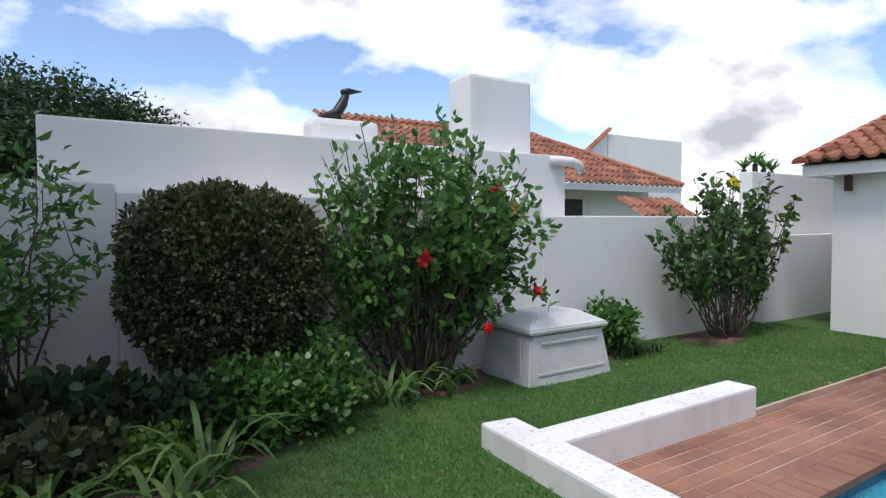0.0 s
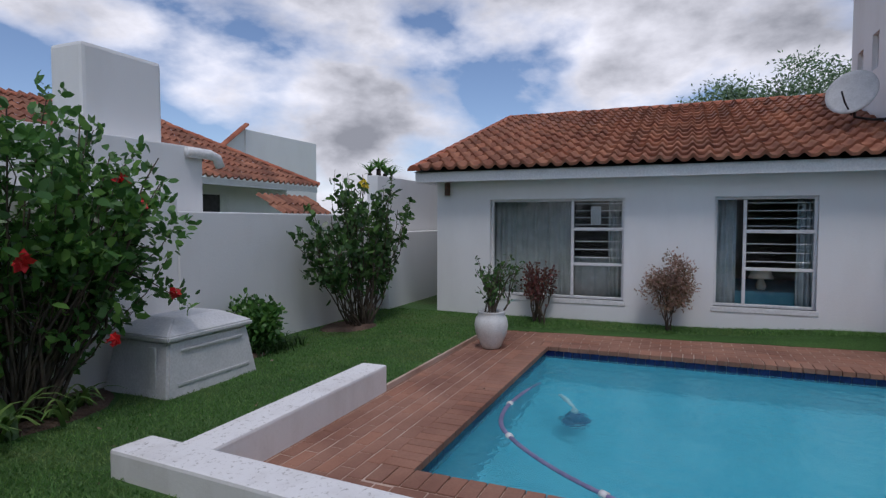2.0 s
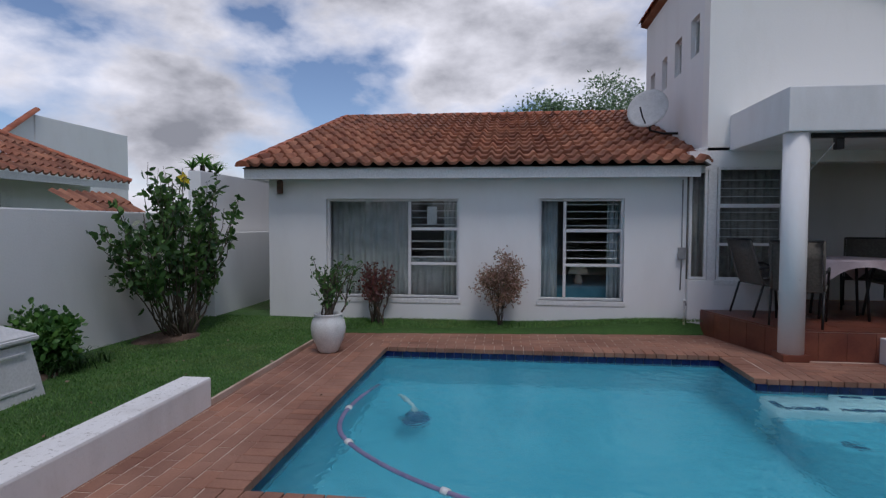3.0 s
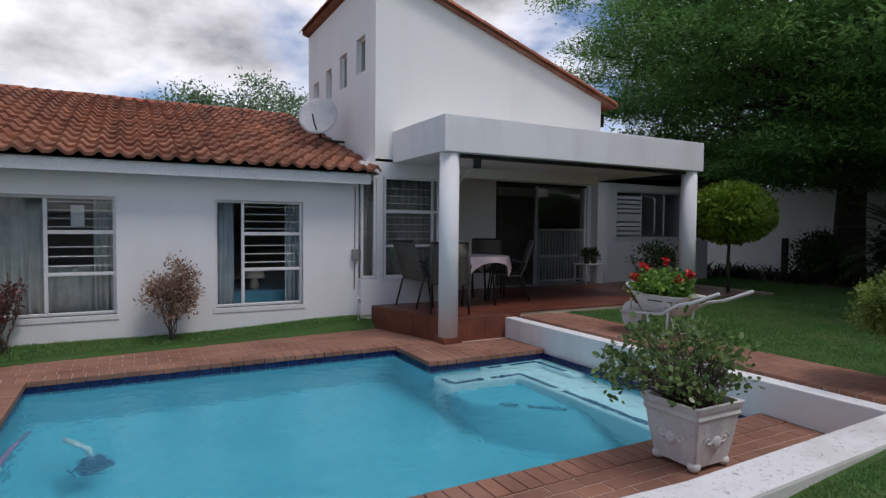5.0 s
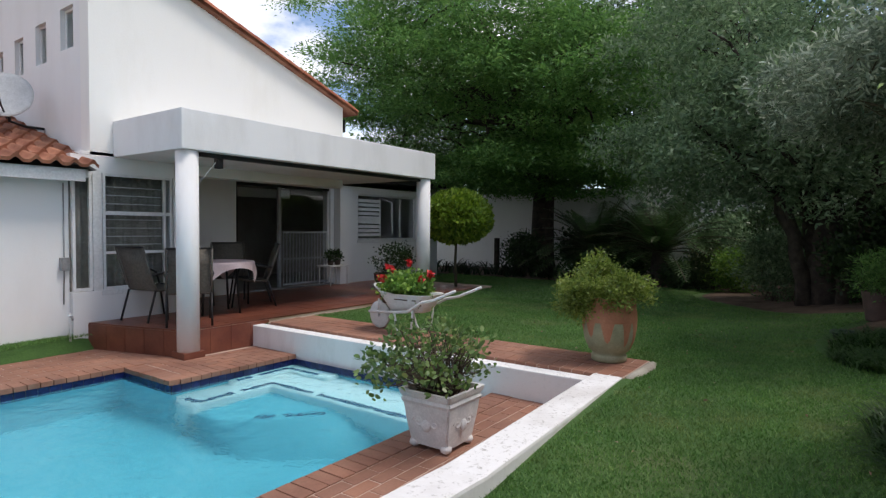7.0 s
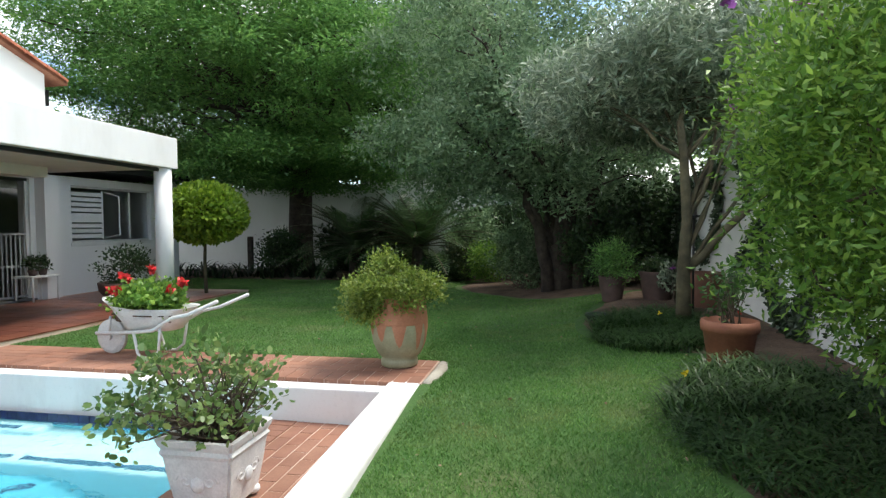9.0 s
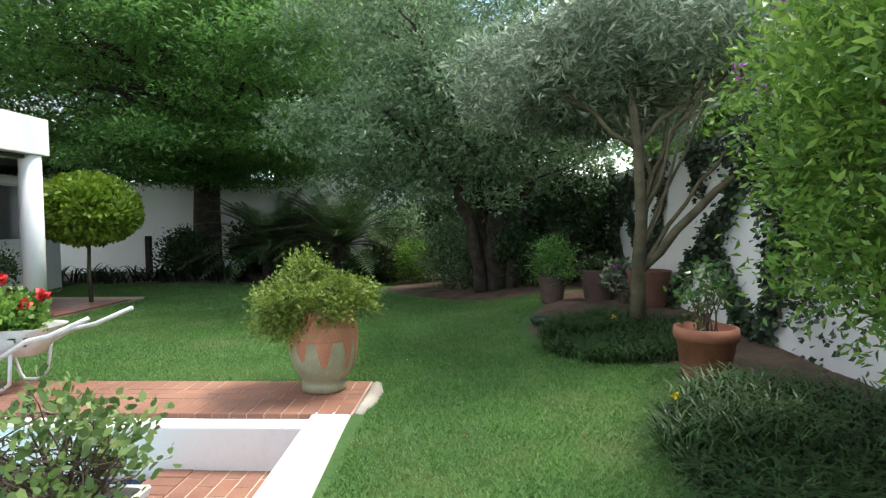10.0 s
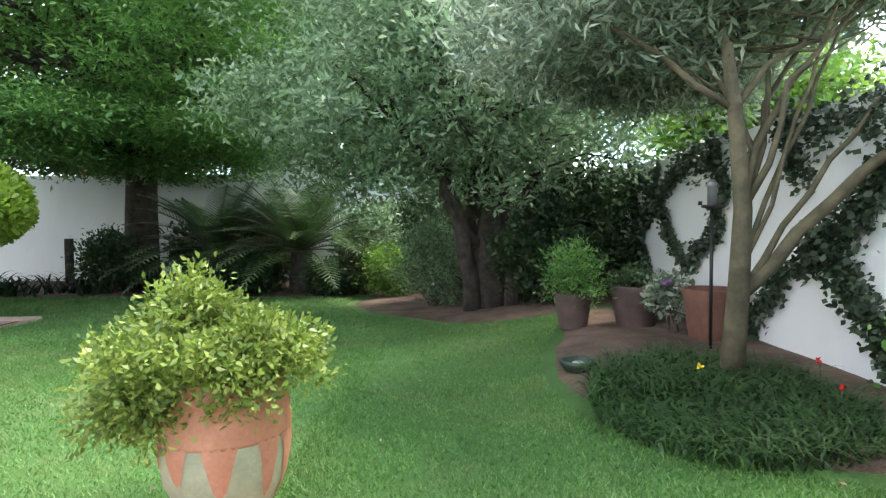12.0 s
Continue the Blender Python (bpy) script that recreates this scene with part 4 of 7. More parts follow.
for i, (x, y, r, h, m, s, lab) in enumerate(((-0.55, 3.15, 0.42, 0.34, L_DARK, 0.085, "low dark-leaved border plant on bare soil"), (0.05, 3.2, 0.4, 0.3, L_DARK, 0.085, "low dark-leaved border plant on bare soil"), (-0.1, 2.75, 0.36, 0.2, L_HEDGE, 0.06, "low dark-leaved border plant on bare soil"), (0.62, 3.0, 0.34, 0.26, L_DARK, 0.07, "low dark-leaved border plant on bare soil"), (0.98, 2.95, 0.34, 0.32, L_HIB, 0.05, "leafy green rounded border shrub"), (1.32, 3.05, 0.3, 0.28, L_HIB, 0.05, "leafy green rounded border shrub"), (1.52, 3.35, 0.28, 0.42, L_HIB, 0.06, "leafy green border shrub"), (-0.9, 2.85, 0.4, 0.3, L_DARK, 0.08, "low dark-leaved border plant on bare soil"), (0.42, 2.72, 0.22, 0.12, L_FRESH, 0.04, "small green bedding plant"), (-0.35, 2.45, 0.2, 0.12, L_FRESH, 0.04, "small green bedding plant"), (5.05, 3.85, 0.24, 0.42, L_HIB, 0.06, "leafy green border shrub"))):
    bushy("border_plant", gz(x, y), lab, "plant", (0, 0, h * 0.75), (r, r * 0.85, h * 0.8), 60, 40, 0.06, s, 0.75, m, 6, 101 + i, 0.2, -0.8, 0.006, 0.5, 0.4)


def strap_plant(at, label, n, length, width, rise, mat, seed, name="strap_leaf_plant", spread=0.05, droop=1.0):
    rng = np.random.default_rng(seed)
    ob = plant(name, at, label, "plant")
    base = np.column_stack([rng.normal(0, spread, n), rng.normal(0, spread, n), np.zeros(n) - 0.01])
    strap_mesh("foliage", base, rng.uniform(0, 2 * math.pi, n), length * rng.uniform(0.6, 1.15, n), width, rise, mat, ob, "", seed, 6, droop)
    return ob


for i, (x, y, l) in enumerate(((0.62, 2.52, 0.55), (0.45, 2.22, 0.42), (-0.05, 2.3, 0.4), (2.05, 3.4, 0.42), (2.3, 3.5, 0.4), (1.8, 3.55, 0.4), (2.75, 3.6, 0.35), (3.0, 3.75, 0.35))):
    strap_plant(gz(x, y), "arching light green strap-leaf plant", 18, l, 0.04, 1.15, L_STRAP, 120 + i)
for i in range(5):
    strap_plant(gz(5.0 + 0.14 * i, 3.68 + 0.05 * (i % 2)), "upright grassy clump beside the wall", 26, 0.30, 0.012, 1.1, L_TUFT, 140 + i, "grass_clump")

# ---- south border ----
# Dark understorey, also added to darken rear wall that the trees should shade.
for i, (x, h, w) in enumerate(((6.6, 1.2, 0.6), (5.2, 1.5, 0.7), (2.7, 1.5, 0.7), (1.8, 2.1, 0.8))):
    bushy("border_shrub", gz(x, -15.2 - 0.15 * (i % 2)), "dark leafy shrub screening the shaded rear wall", "shrub", (0, 0, h * 0.55), (w, 0.5, h * 0.52), 90, 46, 0.14, 0.12, 0.5, L_DARK, 10, 700 + i, 0.35, -0.9, 0.016, 0.5, 0.2, group="shrubs along the rear wall")

for i in range(13):
    x = 6.2 + 0.46 * i
    strap_plant(gz(x, -13.15 - 0.12 * (i % 3)), "dark strap-leaf clump along the lawn edge", 30, 0.62, 0.05, 1.0, L_STRAP_DK, 160 + i, "agapanthus_clump", 0.14, 0.8)


def cycad(at, label, trunk_h, fronds, length, seed):
    rng = np.random.default_rng(seed)
    ob = plant("cycad", at, label, "palm")
    part("trunk", add_tube(bmesh.new(), [(0, 0, -0.1), (0, 0, trunk_h * 0.5), (0, 0, trunk_h)], [0.24, 0.22, 0.18], 12), M_BARK, ob, "", smooth=True)
    quads = []
    ribs = bmesh.new()
    for i in range(fronds):
        a = 2.399 * i + rng.normal(0, 0.1)
        tilt = rng.uniform(0.45, 1.5)
        l = length * rng.uniform(0.8, 1.1)
        rib = []
        for k in range(15):
            u = k / 14
            out = l * math.sin(tilt) * u * (1 + 0.12 * u)
            z = trunk_h + l * math.cos(tilt) * u + 0.12 * l * u - 0.55 * l * u * u * math.sin(tilt)
            rib.append(Vector((math.cos(a) * out, math.sin(a) * out, z)))
        add_tube(ribs, rib[::2], 0.01, 4)
        for k in range(1, 14):
            for f in (0.0, 0.5):
                p = rib[k].lerp(rib[k + 1 if k < 14 else k], f)
                d = (rib[k + 1] - rib[k - 1]).normalized()
                s = d.cross(Vector((0, 0, 1))).normalized()
                ll = 0.30 * math.sin(math.pi * min(0.97, (k + f) / 14 * 0.85 + 0.12)) * l / 1.4
                for sg in (-1, 1):
                    w = (s * sg + d * 0.7 + Vector((0, 0, 0.25))).normalized()
                    tip = p + w * ll - Vector((0, 0, 0.04))
                    o = d * 0.020
                    quads.append([p - o, p + o, tip + o * 0.3, tip - o * 0.3])
    raw_quads("frond_crown", np.array([[list(v) for v in q] for q in quads]), L_FROND, ob)
    part("frond_frame", ribs, M_STEM, ob, "")
    return ob


cycad(gz(4.0, -13.3), "large cycad with arching dark green fronds", 0.75, 60, 1.9, 201)
cycad(gz(5.75, -13.9), "large cycad with drooping dark fronds", 0.7, 50, 1.85, 202)
# The last four are extra, their dark leaves replacing olive shade on the wall.
for i, (x, y, rx, h, m, s, lab) in enumerate(((1.55, -11.3, 0.62, 0.85, L_OLIVE_DK, 0.06, "soft rounded grey-green shrub"), (2.35, -12.6, 0.4, 0.55, L_FRESH, 0.06, "small yellow-green border shrub"), (2.9, -13.1, 0.5, 0.5, L_HEDGE, 0.06, "low dark border shrub"), (3.4, -12.9, 0.4, 0.35, L_DARK, 0.06, "low dark border shrub"), (4.9, -13.1, 0.6, 0.45, L_DARK, 0.07, "low dark border shrub"), (1.0, -12.2, 0.7, 1.0, L_DARK, 0.07, "dense dark shrub under the olive tree"), (0.3, -11.4, 0.6, 1.0, L_DARK, 0.07, "dense dark shrub under the olive tree"), (7.5, -13.3, 0.5, 0.8, L_DARK, 0.07, "low dark border shrub"), (0.2, -10.2, 0.6, 0.9, L_DARK, 0.07, "dense dark shrub under the olive tree"), (2.9, -14.2, 0.7, 1.2, L_OLIVE_DK, 0.08, "tall grey-green border shrub"), (-0.55, -10.7, 0.65, 1.35, L_DARK, 0.08, "dense dark shrub screening the shaded garden wall"), (-0.6, -12.2, 0.75, 1.5, L_DARK, 0.08, "dense dark shrub screening the shaded garden wall"), (0.1, -13.3, 0.9, 1.5, L_DARK, 0.09, "dense dark shrub under the olive tree"), (1.3, -13.6, 0.9, 1.3, L_DARK, 0.09, "dense dark shrub under the olive tree"))):
    bushy("border_shrub", gz(x, y), lab, "shrub", (0, 0, h * 0.8), (rx, rx * 0.8, h * 0.75), 90, 55, 0.11, s, 0.55, m, 10, 220 + i, 0.2, -0.85, 0.01)
stake = plant("garden_post", gz(8.95, -14.4), "short dark wooden post in the border", "post")
part("post", add_box(bmesh.new(), (-0.06, -0.06, -0.1), (0.06, 0.06, 1.0), 0.008), M_BARK, stake)


# ---- topiary ----
def topiary(at):
    rng = np.random.default_rng(300)
    ob = plant("topiary_tree", at, "clipped lime green ball on a slim stem", "topiary")
    tube("stem", [(0, 0, -0.05), (0.02, 0.01, 0.5), (0, 0, 1.2)], [0.035, 0.03, 0.025], M_BARK_PALE, ob)
    n = 11000
    d = rng.normal(0, 1, (n, 3))
    d /= np.linalg.norm(d, axis=1, keepdims=True)
    pos = d * rng.uniform(0.8, 1.03, (n, 1)) * np.where(d[:, 2:] < 0, np.array((0.72, 0.72, 0.46)), np.array((0.72, 0.72, 0.60))) + np.array((0, 0, 1.45))
    leaf_mesh("foliage", pos, d, 0.095, 0.62, L_LIME, ob, "", 301)
    # Dark filler ball, its colour giving the shade between the leaves.
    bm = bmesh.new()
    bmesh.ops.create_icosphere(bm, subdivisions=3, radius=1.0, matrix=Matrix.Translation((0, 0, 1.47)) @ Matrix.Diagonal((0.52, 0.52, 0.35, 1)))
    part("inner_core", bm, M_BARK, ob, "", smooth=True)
    return ob


topiary(gz(7.24, -9.77))

# ---- west border ----
bushy("flowering_shrub", gz(-0.76, -2.95), "tall fresh green shrub with small purple flowers", "shrub", (-0.06, -0.05, 1.52), (0.90, 1.05, 1.18), 580, 105, 0.095, 0.050, 0.36, L_FRESH, 34, 310, 0.5, -0.95, 0.02, 0.6, 0.3)
fs = bpy.data.objects["flowering_shrub"]
for k, (x, y, z) in enumerate(((0.45, -0.85, 2.15), (0.72, -0.7, 1.8), (0.5, -0.9, 1.75), (0.8, -0.5, 2.3), (0.3, -0.95, 2.4))):
    bloom(fs, (x, y, z), 0.045, F_PURPLE, 320 + k)


def tuft_patch(name, cx, cy, rx, ry, n, length, label, seed):
    rng = np.random.default_rng(seed)
    a, r = rng.uniform(0, 2 * math.pi, n), np.sqrt(rng.random(n))
    x, y = cx + rx * r * np.cos(a), cy + ry * r * np.sin(a)
    base = np.array([(p, q, ground_z(p, q)) for p, q in zip(x, y)])
    ob = strap_mesh(name, base, rng.uniform(0, 2 * math.pi, n), length * rng.uniform(0.5, 1.2, n), 0.012, 0.95, L_TUFT, None, "", seed, 4, 0.9)
    return tagged(ob, label, "grass", kind="stuff")


tuft_patch("border_grass", -0.12, -6.05, 0.68, 0.9, 4300, 0.27, "dense tufts of dark border grass round a tree", 331)
tuft_patch("border_grass", -0.42, -3.5, 0.72, 0.95, 4600, 0.27, "dense tufts of dark border grass beside the lawn", 332)

# ---- more materials ----
M_POT_GREEN = speckled("pale green pot glaze", (0.29, 0.30, 0.185), (0.40, 0.395, 0.26), 7, 60, 0.55, 0.2)
M_TERRA = speckled("terracotta clay", (0.40, 0.16, 0.085), (0.52, 0.24, 0.14), 5, 60, 0.75, 0.25)
M_TERRA_DK = speckled("dark brown clay", (0.075, 0.048, 0.042), (0.125, 0.08, 0.068), 5, 60, 0.8, 0.3)
M_WHITE_POT = speckled("whitewashed concrete", (0.70, 0.69, 0.68), (0.84, 0.83, 0.82), 7, 70, 0.8, 0.35)
M_WHITE_METAL = speckled("chipped white enamel", (0.70, 0.70, 0.68), (0.80, 0.80, 0.78), 9, 60, 0.5, 0.15)
M_RUST = speckled("rusty chipped edge", (0.05, 0.035, 0.03), (0.14, 0.07, 0.045), 15, 70, 0.9, 0.3)
M_KENNEL = speckled("white moulded fibreglass", (0.62, 0.63, 0.63), (0.74, 0.74, 0.74), 4, 50, 0.55, 0.12)
M_CURTAIN = speckled("pale grey-green curtain cloth", (0.48, 0.52, 0.50), (0.62, 0.66, 0.64), 6, 90, 0.95, 0.2)
M_CURTAIN_BLUE = speckled("pale blue curtain cloth", (0.46, 0.56, 0.60), (0.62, 0.70, 0.73), 6, 90, 0.95, 0.2)
M_LACE = speckled("checked net curtain", (0.30, 0.29, 0.26), (0.45, 0.43, 0.39), 16, 90, 0.95, 0.2)
M_BED = speckled("turquoise bedspread", (0.10, 0.34, 0.46), (0.16, 0.44, 0.56), 8, 90, 0.95, 0.3)
M_SHADE = speckled("cream lampshade", (0.62, 0.56, 0.44), (0.72, 0.66, 0.54), 8, 90, 0.9, 0.1)
M_SLING = speckled("taupe mesh sling", (0.10, 0.09, 0.075), (0.15, 0.135, 0.115), 40, 160, 0.8, 0.3)
M_CLOTH = speckled("pale pink tablecloth", (0.50, 0.39, 0.40), (0.62, 0.51, 0.51), 5, 80, 0.95, 0.3)
M_STEEL = speckled("grey galvanised steel", (0.30, 0.30, 0.30), (0.42, 0.42, 0.42), 9, 60, 0.45, 0.1, metal=0.6)
M_HOSE = speckled("mauve-blue ribbed hose", (0.17, 0.15, 0.28), (0.27, 0.23, 0.38), 14, 60, 0.5, 0.2)
M_CLEANER = speckled("dark blue rubber", (0.02, 0.03, 0.12), (0.05, 0.07, 0.22), 9, 60, 0.5, 0.2)
M_GATE = speckled("grey painted security gate", (0.34, 0.36, 0.38), (0.44, 0.46, 0.48), 9, 60, 0.5, 0.1)
M_DISH = speckled("light grey dish paint", (0.52, 0.53, 0.52), (0.62, 0.63, 0.62), 6, 50, 0.5, 0.1)
M_PAPER = speckled("white paper", (0.75, 0.75, 0.73), (0.82, 0.82, 0.8), 8, 60, 0.9, 0.05)
M_STONE = speckled("pale edging stone", (0.38, 0.34, 0.28), (0.52, 0.48, 0.40), 5, 60, 0.9, 0.5, 0.01)


def mesh_of(bm, mat, name):
    me = bpy.data.meshes.new(name)
    bmesh.ops.recalc_face_normals(bm, faces=bm.faces)
    bm.to_mesh(me)
    bm.free()
    me.materials.append(mat)
    return me


def piece(name, me, m, parent):
    ob = new(name, me)
    ob.parent = parent
    ob.matrix_parent_inverse = parent.matrix_world.inverted()
    ob.matrix_basis = m
    return ob


# ---- windows ----
def window(name, axis, at, a0, a1, z0, z1, mullions, bars, parent_label, depth=0.09, sill=True):
    """A framed window in a wall. axis: the direction it runs along; mullions: (a0, a1, z0, z1) of white bars; bars: z levels and span."""
    ob = thing(name, (at, a0, z0) if axis == "y" else (a0, at, z0), parent_label, "window", kind="structure")
    bpy.context.view_layer.update()

    def b(nm, p0, p1, q0, q1, d0, d1, mat, label="", bevel=0.004):
        lo = (at + d0, p0, q0) if axis == "y" else (p0, at - d1, q0)
        hi = (at + d1, p1, q1) if axis == "y" else (p1, at - d0, q1)
        return keep_world(box(nm, lo, hi, mat, None, label, bevel), ob)

    f = 0.035
    b("frame_rail", a0, a1, z1 - f, z1, depth - 0.02, depth + 0.03, M_TRIM)
    b("frame_rail", a0, a1, z0, z0 + f, depth - 0.02, depth + 0.03, M_TRIM)
    b("frame_stile", a0, a0 + f, z0 + f, z1 - f, depth - 0.02, depth + 0.03, M_TRIM)
    b("frame_stile", a1 - f, a1, z0 + f, z1 - f, depth - 0.02, depth + 0.03, M_TRIM)
    for p0, p1, q0, q1 in mullions:
        b("mullion", p0, p1, q0, q1, depth - 0.018, depth + 0.028, M_TRIM)
    for p0, p1, q in bars:
        b("burglar_bar", p0, p1, q - 0.006, q + 0.006, depth + 0.05, depth + 0.062, M_TRIM, "", 0)
    g = b("pane", a0 + f, a1 - f, z0 + f, z1 - f, depth + 0.0, depth + 0.004, M_GLASS, "", 0)
    g.visible_shadow = False
    if sill:
        b("sill", a0 - 0.03, a1 + 0.03, z0 - 0.07, z0, -0.010, depth, M_TRIM, "", 0.008)
    return ob


def curtain(at, a0, a1, z0, z1, mat, label, folds=14, amp=0.03):
    bm = bmesh.new()
    n = folds * 8
    rows = []
    for k, z in enumerate((z0, (z0 + z1) / 2, z1)):
        rows.append([bm.verts.new((at + amp * math.sin(2 * math.pi * folds * i / n + 0.6 * math.sin(i * 0.37)) * (1 - 0.25 * k), a0 + (a1 - a0) * i / n, z)) for i in range(n + 1)])
    for r, s in zip(rows, rows[1:]):
        for i in range(n):
            bm.faces.new((r[i], r[i + 1], s[i + 1], s[i]))
    ext = bmesh.ops.extrude_face_region(bm, geom=list(bm.faces))
    bmesh.ops.translate(bm, verts=[g for g in ext["geom"] if isinstance(g, bmesh.types.BMVert)], vec=(0.006, 0, 0))
    ob = part("curtain", bm, mat, None, "", smooth=True)
    return tagged(ob, label, "curtain")


b1 = 0.99
window("window_1", "y", BWX, W1[0], W1[1], W1[2], W1[3], [(b1 - 0.02, b1 + 0.02, 0.44, 1.79), (W1[0] + 0.035, b1 - 0.02, 1.375, 1.42), (W1[0] + 0.035, b1 - 0.02, 0.875, 0.915)],
       [(W1[0] + 0.04, b1 - 0.02, 0.99 + 0.115 * i) for i in range(3)] + [(W1[0] + 0.04, b1 - 0.02, 1.46 + 0.1 * i) for i in range(4)], "white steel window with burglar bars in the bedroom wall")
b2 = -1.22
window("window_2", "y", BWX, W2[0], W2[1], W2[2], W2[3], [(b2 - 0.02, b2 + 0.02, 0.44, 1.79), (W2[0] + 0.035, b2 - 0.02, 1.36, 1.405), (W2[0] + 0.035, b2 - 0.02, 0.875, 0.915)],
       [(W2[0] + 0.04, b2 - 0.02, 0.99 + 0.115 * i) for i in range(3)] + [(W2[0] + 0.04, b2 - 0.02, 1.45 + 0.1 * i) for i in range(4)], "white steel window with burglar bars in the bedroom wall")
curtain(BWX + 0.32, 1.02, 2.3, 0.3, 1.95, M_CURTAIN, "pale grey-green curtain drawn behind window glass", 15)
curtain(BWX + 0.34, 0.2, 0.52, 0.3, 1.95, M_CURTAIN, "pale grey-green curtain gathered at window side", 5)
curtain(BWX + 0.5, 0.5, 1.04, 0.3, 0.98, M_CURTAIN, "pale grey half curtain behind the lower pane", 5, 0.012)
curtain(BWX + 0.32, -1.14, -0.8, 0.3, 1.95, M_CURTAIN_BLUE, "pale blue curtain gathered at window side", 5)
curtain(BWX + 0.34, -2.1, -1.84, 0.3, 1.95, M_CURTAIN_BLUE, "pale blue curtain gathered at window side", 4)
tagged(box("window_notice", (BWX + 0.13, 0.60, 1.46), (BWX + 0.135, 0.74, 1.72), M_PAPER), "white paper notice behind the window glass", "notice")

bed1 = thing("bed", (BWX + 1.3, -1.4, 0.12), "bed with a turquoise bedspread inside the bedroom", "bed")
bpy.context.view_layer.update()
keep_world(box("mattress", (BWX + 0.55, -2.2, 0.30), (BWX + 2.5, -0.9, 0.56), M_BED, None, "turquoise bedspread", 0.05), bed1)
keep_world(box("base", (BWX + 0.6, -2.15, 0.12), (BWX + 2.45, -0.95, 0.30), M_ROOM), bed1)
tl = thing("table_lamp", (BWX + 0.8, -1.5, 0.56), "table lamp with a cream shade beside the bed", "lamp")
lathe("lamp_base", [(0.05, 0.0), (0.07, 0.05), (0.03, 0.16), (0.02, 0.2)], M_SHADE, tl, "", 16)
lathe("shade", [(0.16, 0.16), (0.10, 0.31), (0.09, 0.31), (0.15, 0.165)], M_SHADE, tl, "cream cloth shade", 20)

window("window_3", "y", BAYX, -4.14, -3.21, 0.73, 2.24, [(-4.11, -3.24, 1.70, 1.75), (-4.01, -3.24, 1.19, 1.225), (-4.045, -4.01, 0.77, 2.2)],
       [(-4.01, -3.24, 1.85 + 0.11 * i) for i in range(3)] + [(-4.01, -3.24, 1.31 + 0.11 * i) for i in range(4)], "white steel bay window with net curtains", 0.03)
window("window_4", "y", BAYX, -3.085, -2.855, 0.73, 2.2, [], [], "narrow white side window of the bay", 0.04, False)
curtain(BAYX + 0.2, -4.13, -2.87, 0.6, 2.3, M_LACE, "checked net curtain behind the bay window", 12)
for k, tw in enumerate(TWIN):
    window("window_%d" % (5 + k), "x", TYN, tw[0], tw[1], tw[2], tw[3], [], [], "small square upper window in the house wall", 0.08, False)
window("window_9", "y", 9.7, KWIN[0], KWIN[1], KWIN[2], KWIN[3], [(-10.2, -10.15, 1.33, 2.28), (-10.95, -10.91, 1.33, 2.28), (-10.15, -9.4, 1.72, 1.76)], [], "white steel kitchen window with an open sash", 0.08)
sash = bpy.data.objects["window_9"]
bpy.context.view_layer.update()
for q in range(9):
    keep_world(box("blind_slat", (9.745, -10.13, 1.36 + 0.1 * q), (9.755, -9.41, 1.43 + 0.1 * q), M_TRIM), sash)
so = bmesh.new()
for p, q in (((9.74, -10.2, 1.34), (9.40, -10.2, 1.42)), ((9.74, -10.2, 2.26), (9.40, -10.2, 2.16)), ((9.40, -10.2, 1.42), (9.40, -10.2, 2.16))):
    add_tube(so, [p, q], 0.014, 6)
keep_world(part("open_sash", so, M_TRIM), sash)

# ---- sliding door ----
door = thing("door_1", (9.7, -7.3, PATIO_Z), "open sliding door with a folded grey security gate", "door", kind="structure")
bpy.context.view_layer.update()
keep_world(box("frame_rail", (9.74, DOOR[0], 2.35), (9.82, DOOR[1], 2.40), M_DARK), door)
keep_world(box("frame_stile", (9.74, DOOR[1] - 0.05, PATIO_Z), (9.82, DOOR[1], 2.35), M_DARK), door)
keep_world(box("frame_stile", (9.74, DOOR[0], PATIO_Z), (9.82, DOOR[0] + 0.05, 2.35), M_TRIM), door)
keep_world(box("frame_stile", (9.76, -7.22, PATIO_Z), (9.82, -7.16, 2.35), M_GATE), door)
keep_world(box("threshold", (9.60, DOOR[0], PATIO_Z), (9.72, DOOR[1], PATIO_Z + 0.03), M_STEEL), door)
pn = keep_world(box("pane", (9.78, DOOR[0] + 0.05, PATIO_Z + 0.04), (9.784, -7.22, 2.35), M_GLASS), door)
pn.visible_shadow = False
for k in range(15):
    y = DOOR[0] + 0.08 + k * 0.082
    keep_world(box("gate_bar", (9.735, y, PATIO_Z + 0.05), (9.75, y + 0.022, 1.45 if k < 15 else 2.3), M_GATE), door)
for z in (PATIO_Z + 0.06, 1.44, 0.9):
    keep_world(box("gate_rail", (9.728, DOOR[0] + 0.06, z), (9.734, -7.24, z + 0.035), M_GATE), door)

# ---- roof of the bedroom wing ----
R0 = Vector((8.02, 0, 2.265))
R_DIR = Vector((5.48, 0, 1.70)).normalized()
R_N = Vector((-R_DIR.z, 0, R_DIR.x))
R_Y0, R_Y1, R_LEN = -3.05, 3.34, 5.74
roof = thing("roof", (8.02, 0, 2.265), "terracotta tile roof of weathered roll tiles", "roof", kind="structure")
bpy.context.view_layer.update()
deckbm = bmesh.new()
under = [R0 + R_N * -0.03 + Vector((0, y, 0)) + R_DIR * d for d, y in ((0.03, R_Y0), (0.03, R_Y1), (R_LEN, R_Y1), (R_LEN, R_Y0))]
back = [Vector((19.0, y, 2.265)) for y in (R_Y1, R_Y0)]
vs = [deckbm.verts.new(p) for p in under]
